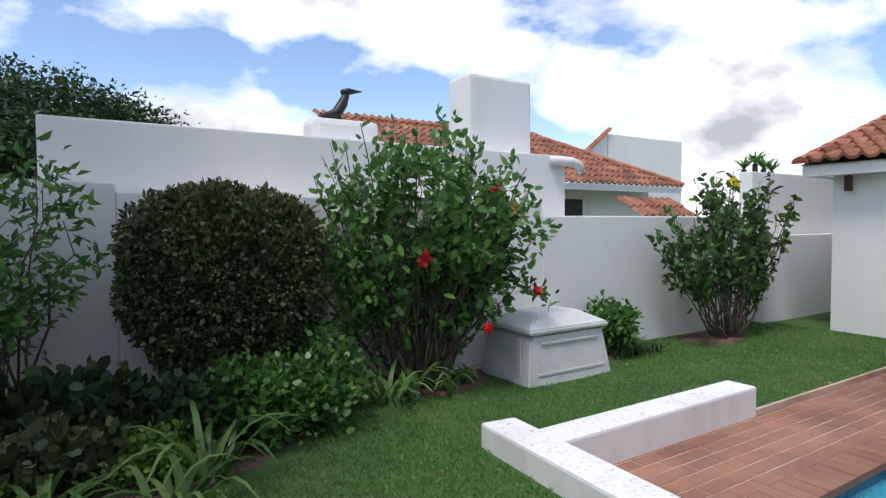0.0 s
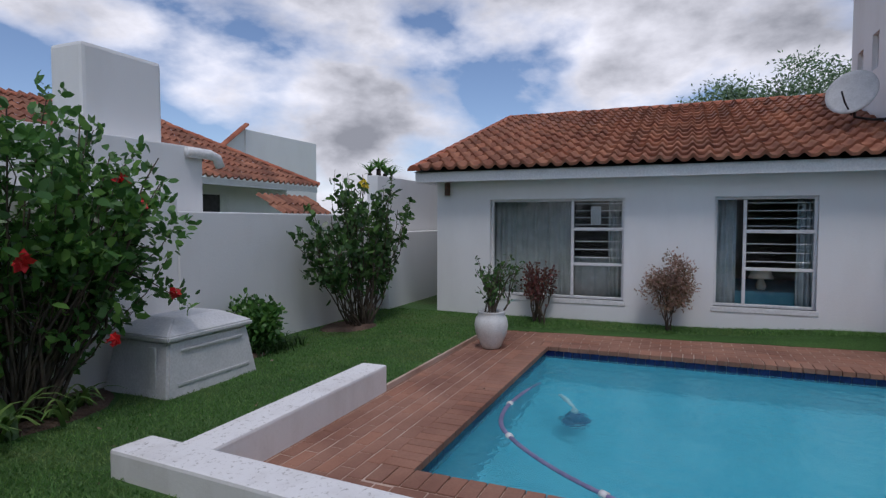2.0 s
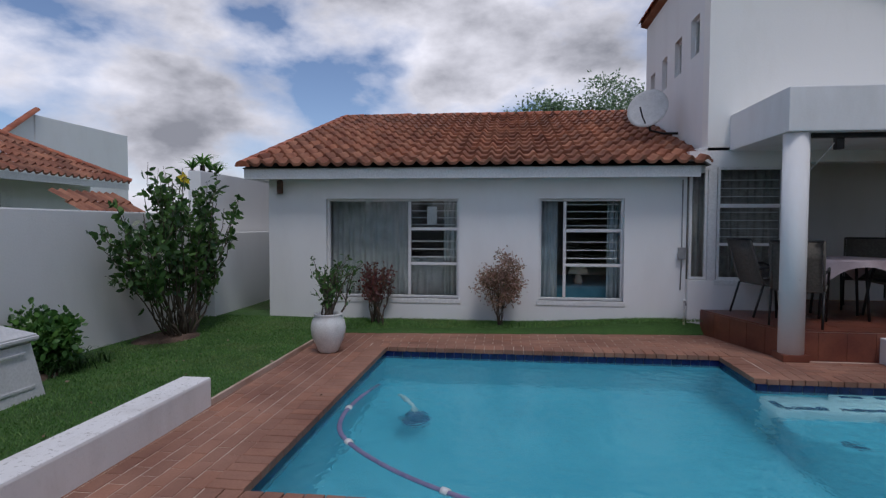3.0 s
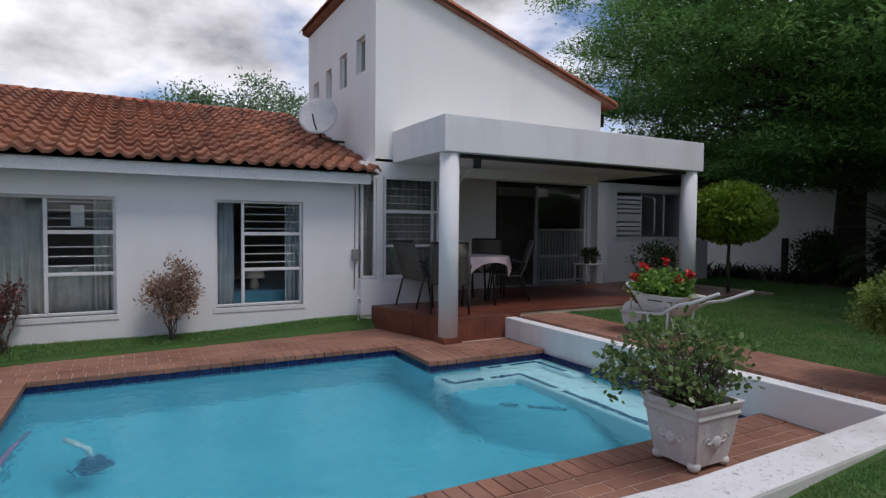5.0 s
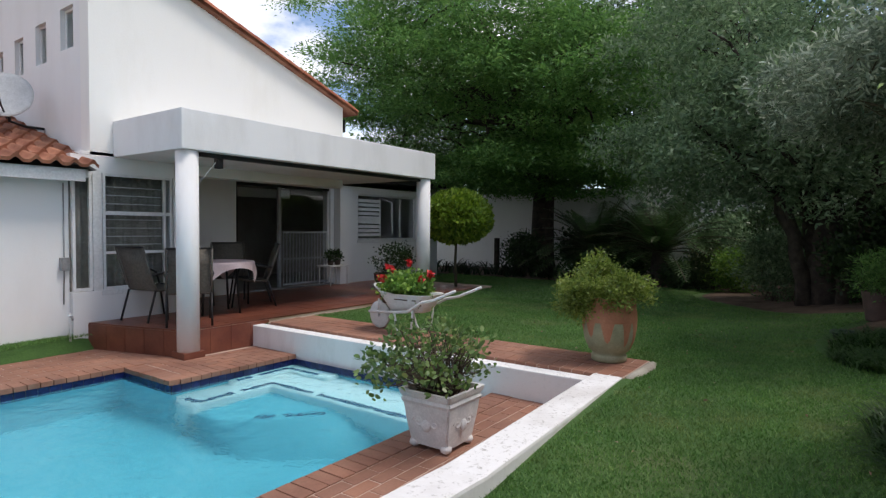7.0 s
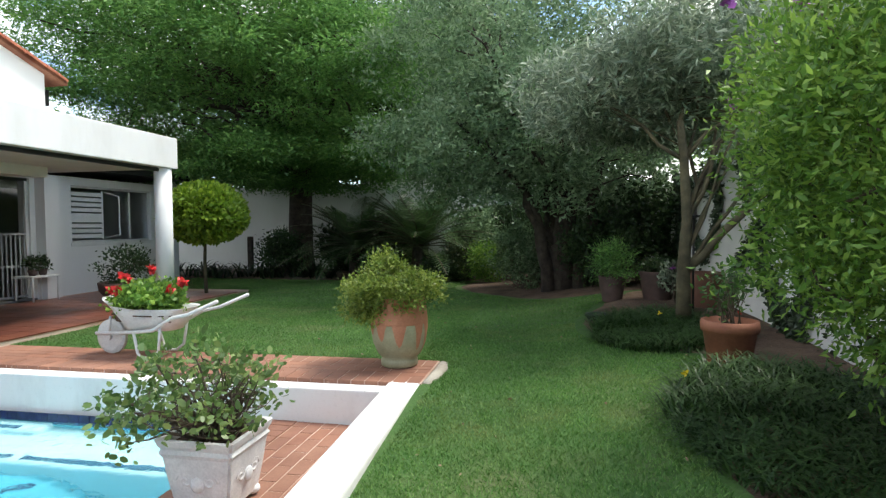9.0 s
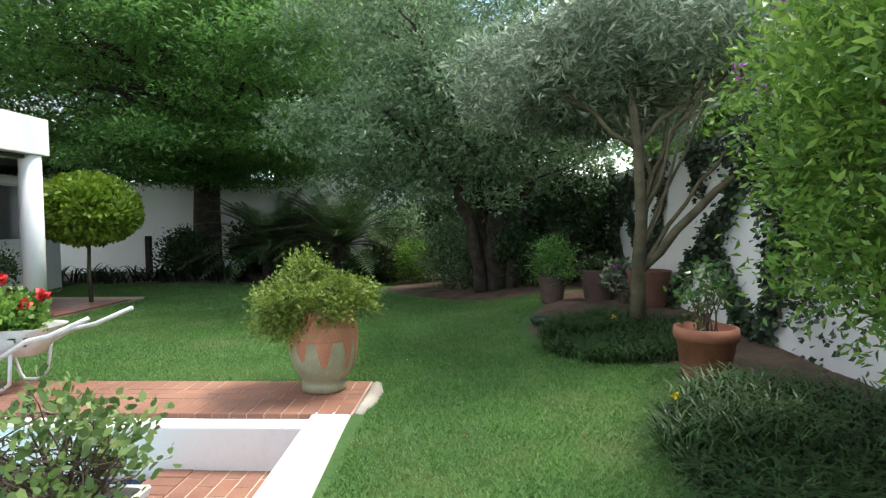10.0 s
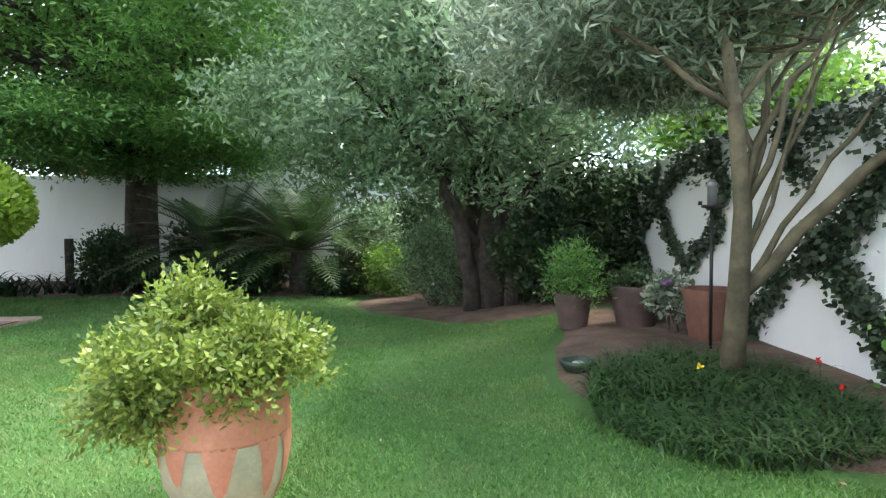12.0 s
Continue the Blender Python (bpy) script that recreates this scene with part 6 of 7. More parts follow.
# ---- square white planter ----
def planter(at):
    ob = potted("square_planter", at, "square white moulded planter with curved feet")
    bm = bmesh.new()
    levels = ((0.03, 0.155), (0.08, 0.165), (0.20, 0.185), (0.32, 0.20), (0.345, 0.215), (0.365, 0.205), (0.385, 0.218), (0.42, 0.228))
    rings = []
    for z, h in levels:
        rings.append([bm.verts.new((sx * h, sy * h, z)) for sx, sy in ((-1, -1), (1, -1), (1, 1), (-1, 1))])
    inner = [bm.verts.new((sx * 0.20, sy * 0.20, 0.42)) for sx, sy in ((-1, -1), (1, -1), (1, 1), (-1, 1))]
    deep = [bm.verts.new((sx * 0.19, sy * 0.19, 0.34)) for sx, sy in ((-1, -1), (1, -1), (1, 1), (-1, 1))]
    for p, q in zip(rings + [inner], rings[1:] + [inner, deep]):
        if p is inner and q is inner:
            continue
        for i in range(4):
            j = (i + 1) % 4
            bm.faces.new((p[i], p[j], q[j], q[i]))
    bm.faces.new(rings[0][::-1])
    bmesh.ops.bevel(bm, geom=[e for e in bm.edges if abs(e.verts[0].co.z - e.verts[1].co.z) > 0.01], offset=0.012, segments=2, affect="EDGES")
    part("body", bm, M_WHITE_POT, ob)
    for sx in (-1, 1):
        for sy in (-1, 1):
            fb = bmesh.new()
            bmesh.ops.create_icosphere(fb, subdivisions=2, radius=0.042, matrix=Matrix.Translation((sx * 0.135, sy * 0.135, 0.033)) @ Matrix.Diagonal((1, 1, 0.8, 1)))
            part("foot", fb, M_WHITE_POT, ob, "", smooth=True)
    for ax in range(4):
        rb = bmesh.new()
        rot = Matrix.Rotation(ax * math.pi / 2, 4, "Z")
        for c, r in (((-0.07, 0.20), 0.05), ((0.07, 0.20), 0.05)):
            pts = [rot @ Vector((c[0] + r * (1 - k / 14) * math.cos(k * 0.75) * (1 if c[0] > 0 else -1), 0.178 + 0.03 * (c[1] - 0.1 + r * math.sin(k * 0.75)), c[1] + r * (1 - k / 14) * math.sin(k * 0.75))) for k in range(13)]
            add_tube(rb, pts, 0.009, 5)
        bmesh.ops.create_icosphere(rb, subdivisions=2, radius=0.04, matrix=rot @ Matrix.Translation((0, 0.186, 0.18)) @ Matrix.Diagonal((1, 0.5, 1.1, 1)))
        part("moulded_scroll", rb, M_WHITE_POT, ob, "", smooth=True)
    sb = add_box(bmesh.new(), (-0.192, -0.192, 0.34), (0.192, 0.192, 0.375))
    part("soil", sb, M_SOIL, ob)
    return ob


PL = (2.775, -3.045, 0.003)
planter(PL)
bushy("planter_shrub", (PL[0], PL[1], 0.375), "open jade-leaved shrub growing in a white planter", "plant", (0.10, 0.10, 0.27), (0.52, 0.44, 0.30), 84, 17, 0.042, 0.046, 0.66, L_JADE, 74, 410, 0.45, -0.6, 0.009, 0.5, 0.4)
bpy.data.objects["planter_shrub"].rotation_euler = (0, 0, 0.3)

# ---- white urn ----
urn = potted("round_urn", (6.55, 1.60, 0.004), "glossy white rounded urn on the brick deck")
lathe("body", [(0.10, 0.0), (0.115, 0.015), (0.13, 0.06), (0.185, 0.18), (0.20, 0.28), (0.185, 0.36), (0.15, 0.40), (0.16, 0.425), (0.165, 0.44), (0.14, 0.44), (0.13, 0.40)], M_WHITE_METAL, urn, "", 32)
lathe("soil", [(0.13, 0.395), (0.13, 0.41), (0.02, 0.415)], M_SOIL, urn, "", 20)
vase("urn_plant", (6.55, 1.60, 0.41), "sparse leafy shrub growing in a white urn", 13, 0.62, 0.30, 0.26, 0.3, 0.06, L_HIB_DK, 420, 16, "plant")

# ---- shrubs by the bedroom wall ----
vase("red_leaf_shrub", gz(8.10, 1.40, 0.0), "small red-leaved shrub on thin stems by the wall", 14, 0.98, 0.16, 0.24, 0.5, 0.052, L_RED_DK, 430, 30)
bushy("red_leaf_shrub", gz(8.08, -0.33, 0.0), "bushy pink-tipped shrub by the bedroom wall", "shrub", (0, 0, 0.60), (0.2, 0.30, 0.36), 110, 34, 0.048, 0.044, 0.48, L_RED, 9, 431, 0.2, -0.95, 0.01, 0.5, 0.3, base_spread=0.04)


# ---- wheelbarrow planter ----
def wheelbarrow(at):
    ob = thing("wheelbarrow", at, "old white-painted wheelbarrow used as a flower planter", "wheelbarrow")
    # local: x from the handles (negative) to the wheel (positive)
    bm = bmesh.new()
    loops = []
    for z, x0, x1, w in ((0.28, -0.30, 0.30, 0.17), (0.40, -0.40, 0.42, 0.23), (0.50, -0.46, 0.52, 0.28), (0.52, -0.49, 0.56, 0.30), (0.505, -0.47, 0.53, 0.285), (0.42, -0.38, 0.42, 0.22)):
        loop = []
        for k in range(20):
            a = 2 * math.pi * k / 20
            c, s = math.cos(a), math.sin(a)
            px = (x0 + x1) / 2 + (x1 - x0) / 2 * math.copysign(abs(c) ** 0.6, c)
            py = w * math.copysign(abs(s) ** 0.6, s)
            lift = 0.32 * max(0, (px - 0.22)) if z > 0.35 else 0
            loop.append(bm.verts.new((px, py, z + lift)))
        loops.append(loop)
    for p, q in zip(loops, loops[1:]):
        for k in range(20):
            bm.faces.new((p[k], p[(k + 1) % 20], q[(k + 1) % 20], q[k]))
    bm.faces.new(loops[0][::-1])
    part("tray", bm, M_WHITE_METAL, ob, "chipped white tray", smooth=True)
    rb = bmesh.new()
    rng = random.Random(2)
    for k in range(14):
        a = rng.uniform(math.pi * 0.1, math.pi * 0.9) * (1 if k % 3 else -1)
        x = -0.0 + 0.44 * math.cos(a)
        y = 0.262 * math.copysign(abs(math.sin(a)) ** 0.6, math.sin(a))
        add_box(rb, (x - rng.uniform(0.015, 0.05), y - 0.004, 0.44), (x + 0.03, y + 0.004, 0.452))
        part("rust_patch", rb, M_RUST, ob)
        rb = bmesh.new()
    for sy in (-1, 1):
        tube("handle", [(0.72, 0.06 * sy, 0.22), (0.5, 0.10 * sy, 0.235), (0.1, 0.2 * sy, 0.27), (-0.15, 0.24 * sy, 0.30), (-0.42, 0.28 * sy, 0.44), (-0.62, 0.30 * sy, 0.48), (-0.98, 0.31 * sy, 0.62)], 0.019, M_WHITE_METAL, ob)
        tube("leg", [(0.12, 0.2 * sy, 0.27), (0.06, 0.22 * sy, 0.06), (0.02, 0.22 * sy, 0.012), (-0.10, 0.22 * sy, 0.012), (-0.2, 0.22 * sy, 0.08), (-0.24, 0.24 * sy, 0.34)], 0.016, M_WHITE_METAL, ob)
        tube("strut", [(0.52, 0.09 * sy, 0.235), (0.46, 0.14 * sy, 0.42)], 0.014, M_WHITE_METAL, ob)
    wheel = thing("wheel", (0.56, 0, 0.185))
    wheel.parent = ob
    wm = bmesh.new()
    add_tube(wm, [(0.0, -0.035, 0.0), (0.0, -0.02, 0.0), (0.0, 0.02, 0.0), (0.0, 0.035, 0.0)], [0.15, 0.185, 0.185, 0.15], 28)
    part("tyre", wm, M_WHITE_METAL, wheel, "white-painted solid tyre")
    hm = bmesh.new()
    add_tube(hm, [(0, -0.07, 0), (0, 0.07, 0)], 0.03, 12)
    part("hub", hm, M_WHITE_METAL, wheel)
    part("soil", add_box(bmesh.new(), (-0.34, -0.19, 0.36), (0.38, 0.19, 0.45), 0.05), M_SOIL, ob)
    return ob


WB = (4.75, -5.13, 0.302)
wheelbarrow(WB).scale = (0.86, 0.86, 0.92)
ger = bushy("geranium", (WB[0], WB[1], 0.71), "red-flowering geranium growing in the wheelbarrow", "plant", (0.02, 0, 0.12), (0.38, 0.24, 0.18), 80, 34, 0.05, 0.055, 0.9, L_FRESH, 14, 440, 0.2, -0.5, 0.006, 0.4, 0.5)
for k, (x, y, z) in enumerate(((0.44, 0.05, 0.22), (0.26, 0.18, 0.24), (0.30, 0.05, 0.36), (-0.26, 0.12, 0.24), (-0.30, 0.0, 0.30), (0.1, -0.1, 0.42), (0.36, -0.12, 0.30))):
    bloom(ger, (x, y, z), 0.05, F_RED, 450 + k, "flower_head", 8)


# ---- white moulded box by the wall ----
def pump_box(at):
    ob = thing("pump_cover", at, "white moulded pool pump cover with a hipped lid", "pump cover")
    bm = bmesh.new()
    w0, d0, w1, d1, h = 0.54, 0.38, 0.46, 0.32, 0.46
    a = [bm.verts.new((sx * w0, sy * d0, -0.02)) for sx, sy in ((-1, -1), (1, -1), (1, 1), (-1, 1))]
    b = [bm.verts.new((sx * w1, sy * d1, h)) for sx, sy in ((-1, -1), (1, -1), (1, 1), (-1, 1))]
    for i in range(4):
        j = (i + 1) % 4
        bm.faces.new((a[i], a[j], b[j], b[i]))
    bm.faces.new(b)
    bmesh.ops.bevel(bm, geom=list(bm.edges), offset=0.02, segments=2, affect="EDGES")
    part("body", bm, M_KENNEL, ob)
    lb = bmesh.new()
    rings = []
    for z, w, d in ((h, 0.50, 0.36), (h + 0.045, 0.50, 0.36), (h + 0.06, 0.47, 0.33), (h + 0.16, 0.27, 0.17)):
        rings.append([lb.verts.new((sx * w, sy * d, z)) for sx, sy in ((-1, -1), (1, -1), (1, 1), (-1, 1))])
    for p, q in zip(rings, rings[1:]):
        for i in range(4):
            j = (i + 1) % 4
            lb.faces.new((p[i], p[j], q[j], q[i]))
    lb.faces.new(rings[0][::-1])
    lb.faces.new(rings[-1])
    bmesh.ops.bevel(lb, geom=list(lb.edges), offset=0.012, segments=2, affect="EDGES")
    part("lid", lb, M_KENNEL, ob, "hipped white lid")
    for lo, hi in (((-0.42, -0.375, 0.08), (0.42, -0.365, 0.11)), ((-0.36, -0.352, 0.36), (0.36, -0.342, 0.385))):
        part("moulded_rib", add_box(bmesh.new(), lo, hi, 0.006), M_KENNEL, ob)
    part("side_panel", add_box(bmesh.new(), (-0.525, -0.24, 0.05), (-0.505, -0.16, 0.42), 0.008), M_KENNEL, ob)
    return ob


pump_box((3.98, 3.72, ground_z(3.98, 3.55)))


# ---- patio furniture ----
def sling_chair():
    ob = thing("patio_chair", (0, 0, 0), "brown steel patio chair with a taupe mesh sling", "chair", "chairs round the table")
    # faces +x
    def sheet(name, pts, w):
        bm = bmesh.new()
        rows = [[bm.verts.new((x, -w / 2, z)), bm.verts.new((x, w / 2, z))] for x, z in pts]
        for p, q in zip(rows, rows[1:]):
            bm.faces.new((p[0], p[1], q[1], q[0]))
        ext = bmesh.ops.extrude_face_region(bm, geom=list(bm.faces))
        bmesh.ops.translate(bm, verts=[g for g in ext["geom"] if isinstance(g, bmesh.types.BMVert)], vec=(0.004, 0, -0.008))
        return part(name, bm, M_SLING, ob, "", smooth=True)

    sheet("seat", [(0.25, 0.43), (0.1, 0.40), (-0.12, 0.385), (-0.2, 0.40)], 0.48)
    sheet("backrest", [(-0.2, 0.41), (-0.25, 0.55), (-0.31, 0.75), (-0.38, 0.95)], 0.48)
    for s in (-1, 1):
        y = 0.255 * s
        tube("side_rail", [(0.26, y, 0.435), (0.0, y, 0.40), (-0.18, y, 0.40), (-0.24, y, 0.52), (-0.38, y, 0.96)], 0.013, M_SLING, ob, "dark brown steel tube")
        tube("front_leg", [(0.33, y, 0.0), (0.27, y * 1.05, 0.42), (0.22, y * 1.08, 0.60), (0.12, y * 1.1, 0.645), (-0.1, y * 1.1, 0.63), (-0.27, y, 0.60)], 0.014, M_DARK, ob)
        tube("rear_leg", [(-0.32, y, 0.0), (-0.2, y, 0.40)], 0.014, M_DARK, ob)
    tube("crossbar", [(0.26, -0.255, 0.435), (0.26, 0.255, 0.435)], 0.012, M_DARK, ob)
    tube("crossbar", [(-0.38, -0.255, 0.96), (-0.38, 0.255, 0.96)], 0.012, M_DARK, ob)
    return ob


ch = sling_chair()
TBL = (7.8, -4.5)
ch.matrix_world = pose(7.93, -3.7, PATIO_Z, 0, 0, -80)
for x, y, a in ((7.25, -3.77, -30), (8.62, -5.27, 150), (8.08, -5.32, 60)):
    copy_thing(ch, pose(x, y, PATIO_Z, 0, 0, a))
tb = thing("patio_table", (TBL[0], TBL[1], PATIO_Z), "round patio table on steel legs", "table")
lathe("tabletop", [(0.50, 0.70), (0.51, 0.715), (0.50, 0.73)], M_DARK, tb, "", 32)
for k in range(4):
    a = k * math.pi / 2 + 0.5
    tube("leg", [(0.36 * math.cos(a), 0.36 * math.sin(a), 0.0), (0.3 * math.cos(a), 0.3 * math.sin(a), 0.70)], 0.016, M_DARK, tb)
clo = bmesh.new()
rows = []
for i in range(9):
    row = []
    for k in range(48):
        a = 2 * math.pi * k / 48
        if i < 4:
            r, z = 0.13 * i + 0.12, 0.737
        else:
            u = (i - 4) / 4
            sq = 0.50 / max(abs(math.cos(a)), abs(math.sin(a)), 0.72)
            drop = (sq - 0.44) * 1.25 * u
            r, z = 0.525 + 0.03 * u + 0.02 * u * math.sin(6 * a) + 0.012 * u * math.sin(11 * a), 0.735 - drop
        row.append(clo.verts.new((r * math.cos(a), r * math.sin(a), z)))
    rows.append(row)
clo.faces.new(rows[0])
for p, q in zip(rows, rows[1:]):
    for k in range(48):
        clo.faces.new((p[k], p[(k + 1) % 48], q[(k + 1) % 48], q[k]))
cloth = part("tablecloth", clo, M_CLOTH, None, "", smooth=True)
cloth.matrix_world = pose(TBL[0], TBL[1], PATIO_Z)
tagged(cloth, "pale pink tablecloth draped over the patio table", "tablecloth")
st = thing("side_table", (9.45, -8.35, PATIO_Z), "small white side table beside the sliding door", "table")
part("tabletop", add_box(bmesh.new(), (-0.2, -0.28, 0.40), (0.2, 0.28, 0.43), 0.006), M_WHITE_METAL, st)
for sx in (-1, 1):
    for sy in (-1, 1):
        tube("leg", [(0.17 * sx, 0.24 * sy, 0), (0.17 * sx, 0.24 * sy, 0.40)], 0.014, M_WHITE_METAL, st)
for k, dy in enumerate((-0.12, 0.08)):
    p = potted("small_pot", (9.45, -8.35 + dy, PATIO_Z + 0.43), "small dark pot plant on the side table")
    lathe("body", [(0.05, 0), (0.07, 0.1), (0.06, 0.1)], M_TERRA_DK, p, "", 16)
    bushy("pot_plant", (9.45, -8.35 + dy, PATIO_Z + 0.53), "small dark pot plant on the side table", "plant", (0, 0, 0.1), (0.09, 0.09, 0.12), 14, 18, 0.03, 0.05, 0.5, L_DARK, 4, 470 + k)
wp = potted("wide_pot", (8.1, -8.7, ground_z(8.1, -8.7) + 0.0), "wide brown clay bowl by the patio column")
lathe("body", [(0.2, 0), (0.36, 0.2), (0.38, 0.34), (0.35, 0.34), (0.33, 0.3)], M_TERRA_DK, wp, "", 28)
bushy("bowl_plant", (8.1, -8.7, ground_z(8.1, -8.7) + 0.3), "mixed dark leafy plants in a clay bowl", "plant", (0, 0, 0.25), (0.45, 0.4, 0.35), 50, 26, 0.07, 0.06, 0.5, L_DARK, 10, 475)
ba = thing("blind_crank", (SX + 0.2, -3.95, 2.4), "thin pull cord hanging from the patio blind", "cord")
tube("cord", [(0, 0, 0), (0.1, 0.45, -0.6)], 0.006, M_TRIM, ba)
part("bracket", add_box(bmesh.new(), (-0.04, -0.04, -0.12), (0.04, 0.04, 0.03), 0.01), M_DARK, ba)

# ---- fittings on the walls ----
dish = thing("satellite_dish", (9.45, -2.55, 3.25), "light grey satellite dish on a wall bracket", "satellite dish")
db = bmesh.new()
rows = []
for i in range(7):
    r = 0.31 * i / 6
    rows.append([db.verts.new((r * math.cos(2 * math.pi * k / 32), r * 1.08 * math.sin(2 * math.pi * k / 32), 0.28 * r * r)) for k in range(32)] if i else [db.verts.new((0, 0, 0))])
for k in range(32):
    db.faces.new((rows[0][0], rows[1][k], rows[1][(k + 1) % 32]))
for p, q in zip(rows[1:], rows[2:]):
    for k in range(32):
        db.faces.new((p[k], q[k], q[(k + 1) % 32], p[(k + 1) % 32]))
ext = bmesh.ops.extrude_face_region(db, geom=list(db.faces))
bmesh.ops.translate(db, verts=[g for g in ext["geom"] if isinstance(g, bmesh.types.BMVert)], vec=(0, 0, -0.012))
dp = part("reflector", db, M_DISH, dish, "", smooth=True)
dp.matrix_local = look((0, 0, 0), (9, -5, -4.5))
tube("feed_arm", [(-0.02, 0.0, -0.30), (-0.2, 0.12, -0.16), (-0.3, 0.18, -0.03)], 0.012, M_DARK, dish)
tube("mast", [(0.05, -0.03, 0.0), (0.05, -0.05, -0.32), (0.25, -0.3, -0.34), (0.25, -0.52, -0.34)], 0.02, M_DARK, dish)
cab = thing("cable_conduit", (BWX, -2.78, 1.0), "thin grey conduit with a junction box on the wall", "conduit")
tube("conduit", [(-0.012, 0, 1.08), (-0.012, 0.0, 0.1), (-0.012, 0.01, -0.42)], 0.008, M_STEEL, cab)
part("junction_box", add_box(bmesh.new(), (-0.06, -0.05, 0.0), (0.0, 0.05, 0.16), 0.006), M_STEEL, cab)
tap = thing("garden_tap", (BWX - 0.10, -2.80, 0.17), "short white standpipe with a tap", "tap")
tube("standpipe", [(0, 0, -0.05), (0, 0, 0.30)], 0.015, M_TRIM, tap)
tube("spout", [(0, 0, 0.26), (-0.06, 0, 0.27), (-0.08, 0, 0.22)], 0.012, M_STEEL, tap)
wl2 = thing("wall_lamp", (BWX, 2.88, 2.0), "brown wall lamp under the eaves", "lamp")
lathe("housing", [(0.035, -0.10), (0.045, -0.09), (0.045, 0.09), (0.03, 0.1)], M_RUST, wl2, "", 16, (-0.07, 0, 0))
part("arm", add_box(bmesh.new(), (-0.06, -0.02, -0.02), (0.0, 0.02, 0.02)), M_RUST, wl2)

# ---- neighbour's house beyond the north wall ----
nbh = thing("neighbour_house", (8, 10, 0), "white house with terracotta tile roof beyond the wall", "house", kind="structure")
bpy.context.view_layer.update()
keep_world(box("chimney", (3.74, 4.66, 1.5), (4.62, 5.1, 3.17), M_PLASTER, None, "white plastered chimney", 0.04), nbh)
keep_world(box("parapet", (1.97, 4.66, 1.5), (2.65, 5.0, 2.53), M_PLASTER, None, "", 0.06), nbh)
pw = bmesh.new()
add_tube(pw, [(4.66, 4.36, 2.23), (4.95, 4.34, 2.23), (5.05, 4.33, 2.20), (5.09, 4.32, 2.10)], [0.055, 0.055, 0.055, 0.05], 12)
keep_world(part("vent_pipe", pw, M_TRIM, None, "white plastic vent pipe", smooth=True), nbh)
keep_world(box("wall", (4.5, 9.7, 0), (13.2, 9.95, 2.4), M_PLASTER), nbh)
keep_world(box("fascia", (4.5, 8.98, 2.30), (13.62, 9.02, 2.44), M_TRIM), nbh)
keep_world(box("pane", (10.0, 9.68, 1.68), (10.7, 9.695, 2.12), M_DARK), nbh)
keep_world(box("window_frame", (10.66, 9.66, 1.68), (10.95, 9.69, 2.14), M_TRIM), nbh)
keep_world(box("box_wall", (14.2, 12.0, 0), (17.9, 12.3, 4.33), M_PLASTER, None, "", 0.02), nbh)
gw = bmesh.new()
gf = gw.faces.new([gw.verts.new(p) for p in ((12.75, 12.05, 0), (14.2, 12.05, 0), (14.2, 12.05, 4.33), (12.75, 12.05, 3.3))])
gx = bmesh.ops.extrude_face_region(gw, geom=[gf])
bmesh.ops.translate(gw, verts=[g for g in gx["geom"] if isinstance(g, bmesh.types.BMVert)], vec=(0, 0.25, 0))
keep_world(part("box_wall", gw, M_PLASTER), nbh)


def tiled_slope(parent, o, along, up, n_along, n_up, seed, clip=None):
    """A field of roll tiles on a slope: along and up are unit vectors."""
    along, up = Vector(along).normalized(), Vector(up).normalized()
    nrm = up.cross(along) * (1 if up.cross(along).z > 0 else -1)
    m0 = Matrix(((up.x, along.x, nrm.x, 0), (up.y, along.y, nrm.y, 0), (up.z, along.z, nrm.z, 0), (0, 0, 0, 1)))
    v, f = [], []
    rr = random.Random(seed)
    for c in range(n_up):
        for k in range(n_along):
            if clip and not clip(k / n_along, c / n_up):
                continue
            m = Matrix.Translation(Vector(o) + along * 0.20 * k + up * 0.383 * c + nrm * rr.uniform(0, 0.006)) @ m0
            k0 = len(v)
            v.extend([tuple(m @ p.co) for p in tile_me.vertices])
            f.extend([tuple(k0 + q for q in p.vertices) for p in tile_me.polygons])
    me = bpy.data.meshes.new("roof_tile_field")
    me.from_pydata(v, [], f)
    return keep_world(tagged(link_mesh("roof_tile_field", me, M_TILE_J), kind="stuff"), parent)


UPN = Vector((0, 2.8, 1.5)).normalized()
tiled_slope(nbh, (4.6, 8.95, 2.44), (1, 0, 0), UPN, 45, 9, 21, lambda a, u: a < 1.0 - 0.32 * u)
hipd = Vector((10.85, 11.8, 3.95)) - Vector((13.65, 8.95, 2.46))
for k in range(11):
    d = hipd.normalized()
    o = Vector((13.65, 8.95, 2.50)) + d * 0.37 * k
    piece("ridge_tile", ridge_me, Matrix.Translation(o) @ d.to_track_quat("X", "Z").to_matrix().to_4x4(), nbh)
for k in range(14):
    piece("ridge_tile", ridge_me, Matrix.Translation((10.85 - 0.37 * (k + 1), 11.8, 3.97)), nbh)
for k in range(5):
    d = Vector((1.25, 0, 0.92)).normalized()
    piece("ridge_tile", ridge_me, Matrix.Translation(Vector((12.85, 12.0, 3.42)) + d * 0.34 * k) @ d.to_track_quat("X", "Z").to_matrix().to_4x4(), nbh)
tiled_slope(nbh, (9.7, 7.1, 1.62), (1, 0, 0), (0, 0.8, 0.5), 9, 2, 25)
bird = thing("roof_ornament", (2.29, 4.83, 2.54), "black metal bird-shaped chimney cowl", "ornament")
rb = bmesh.new()
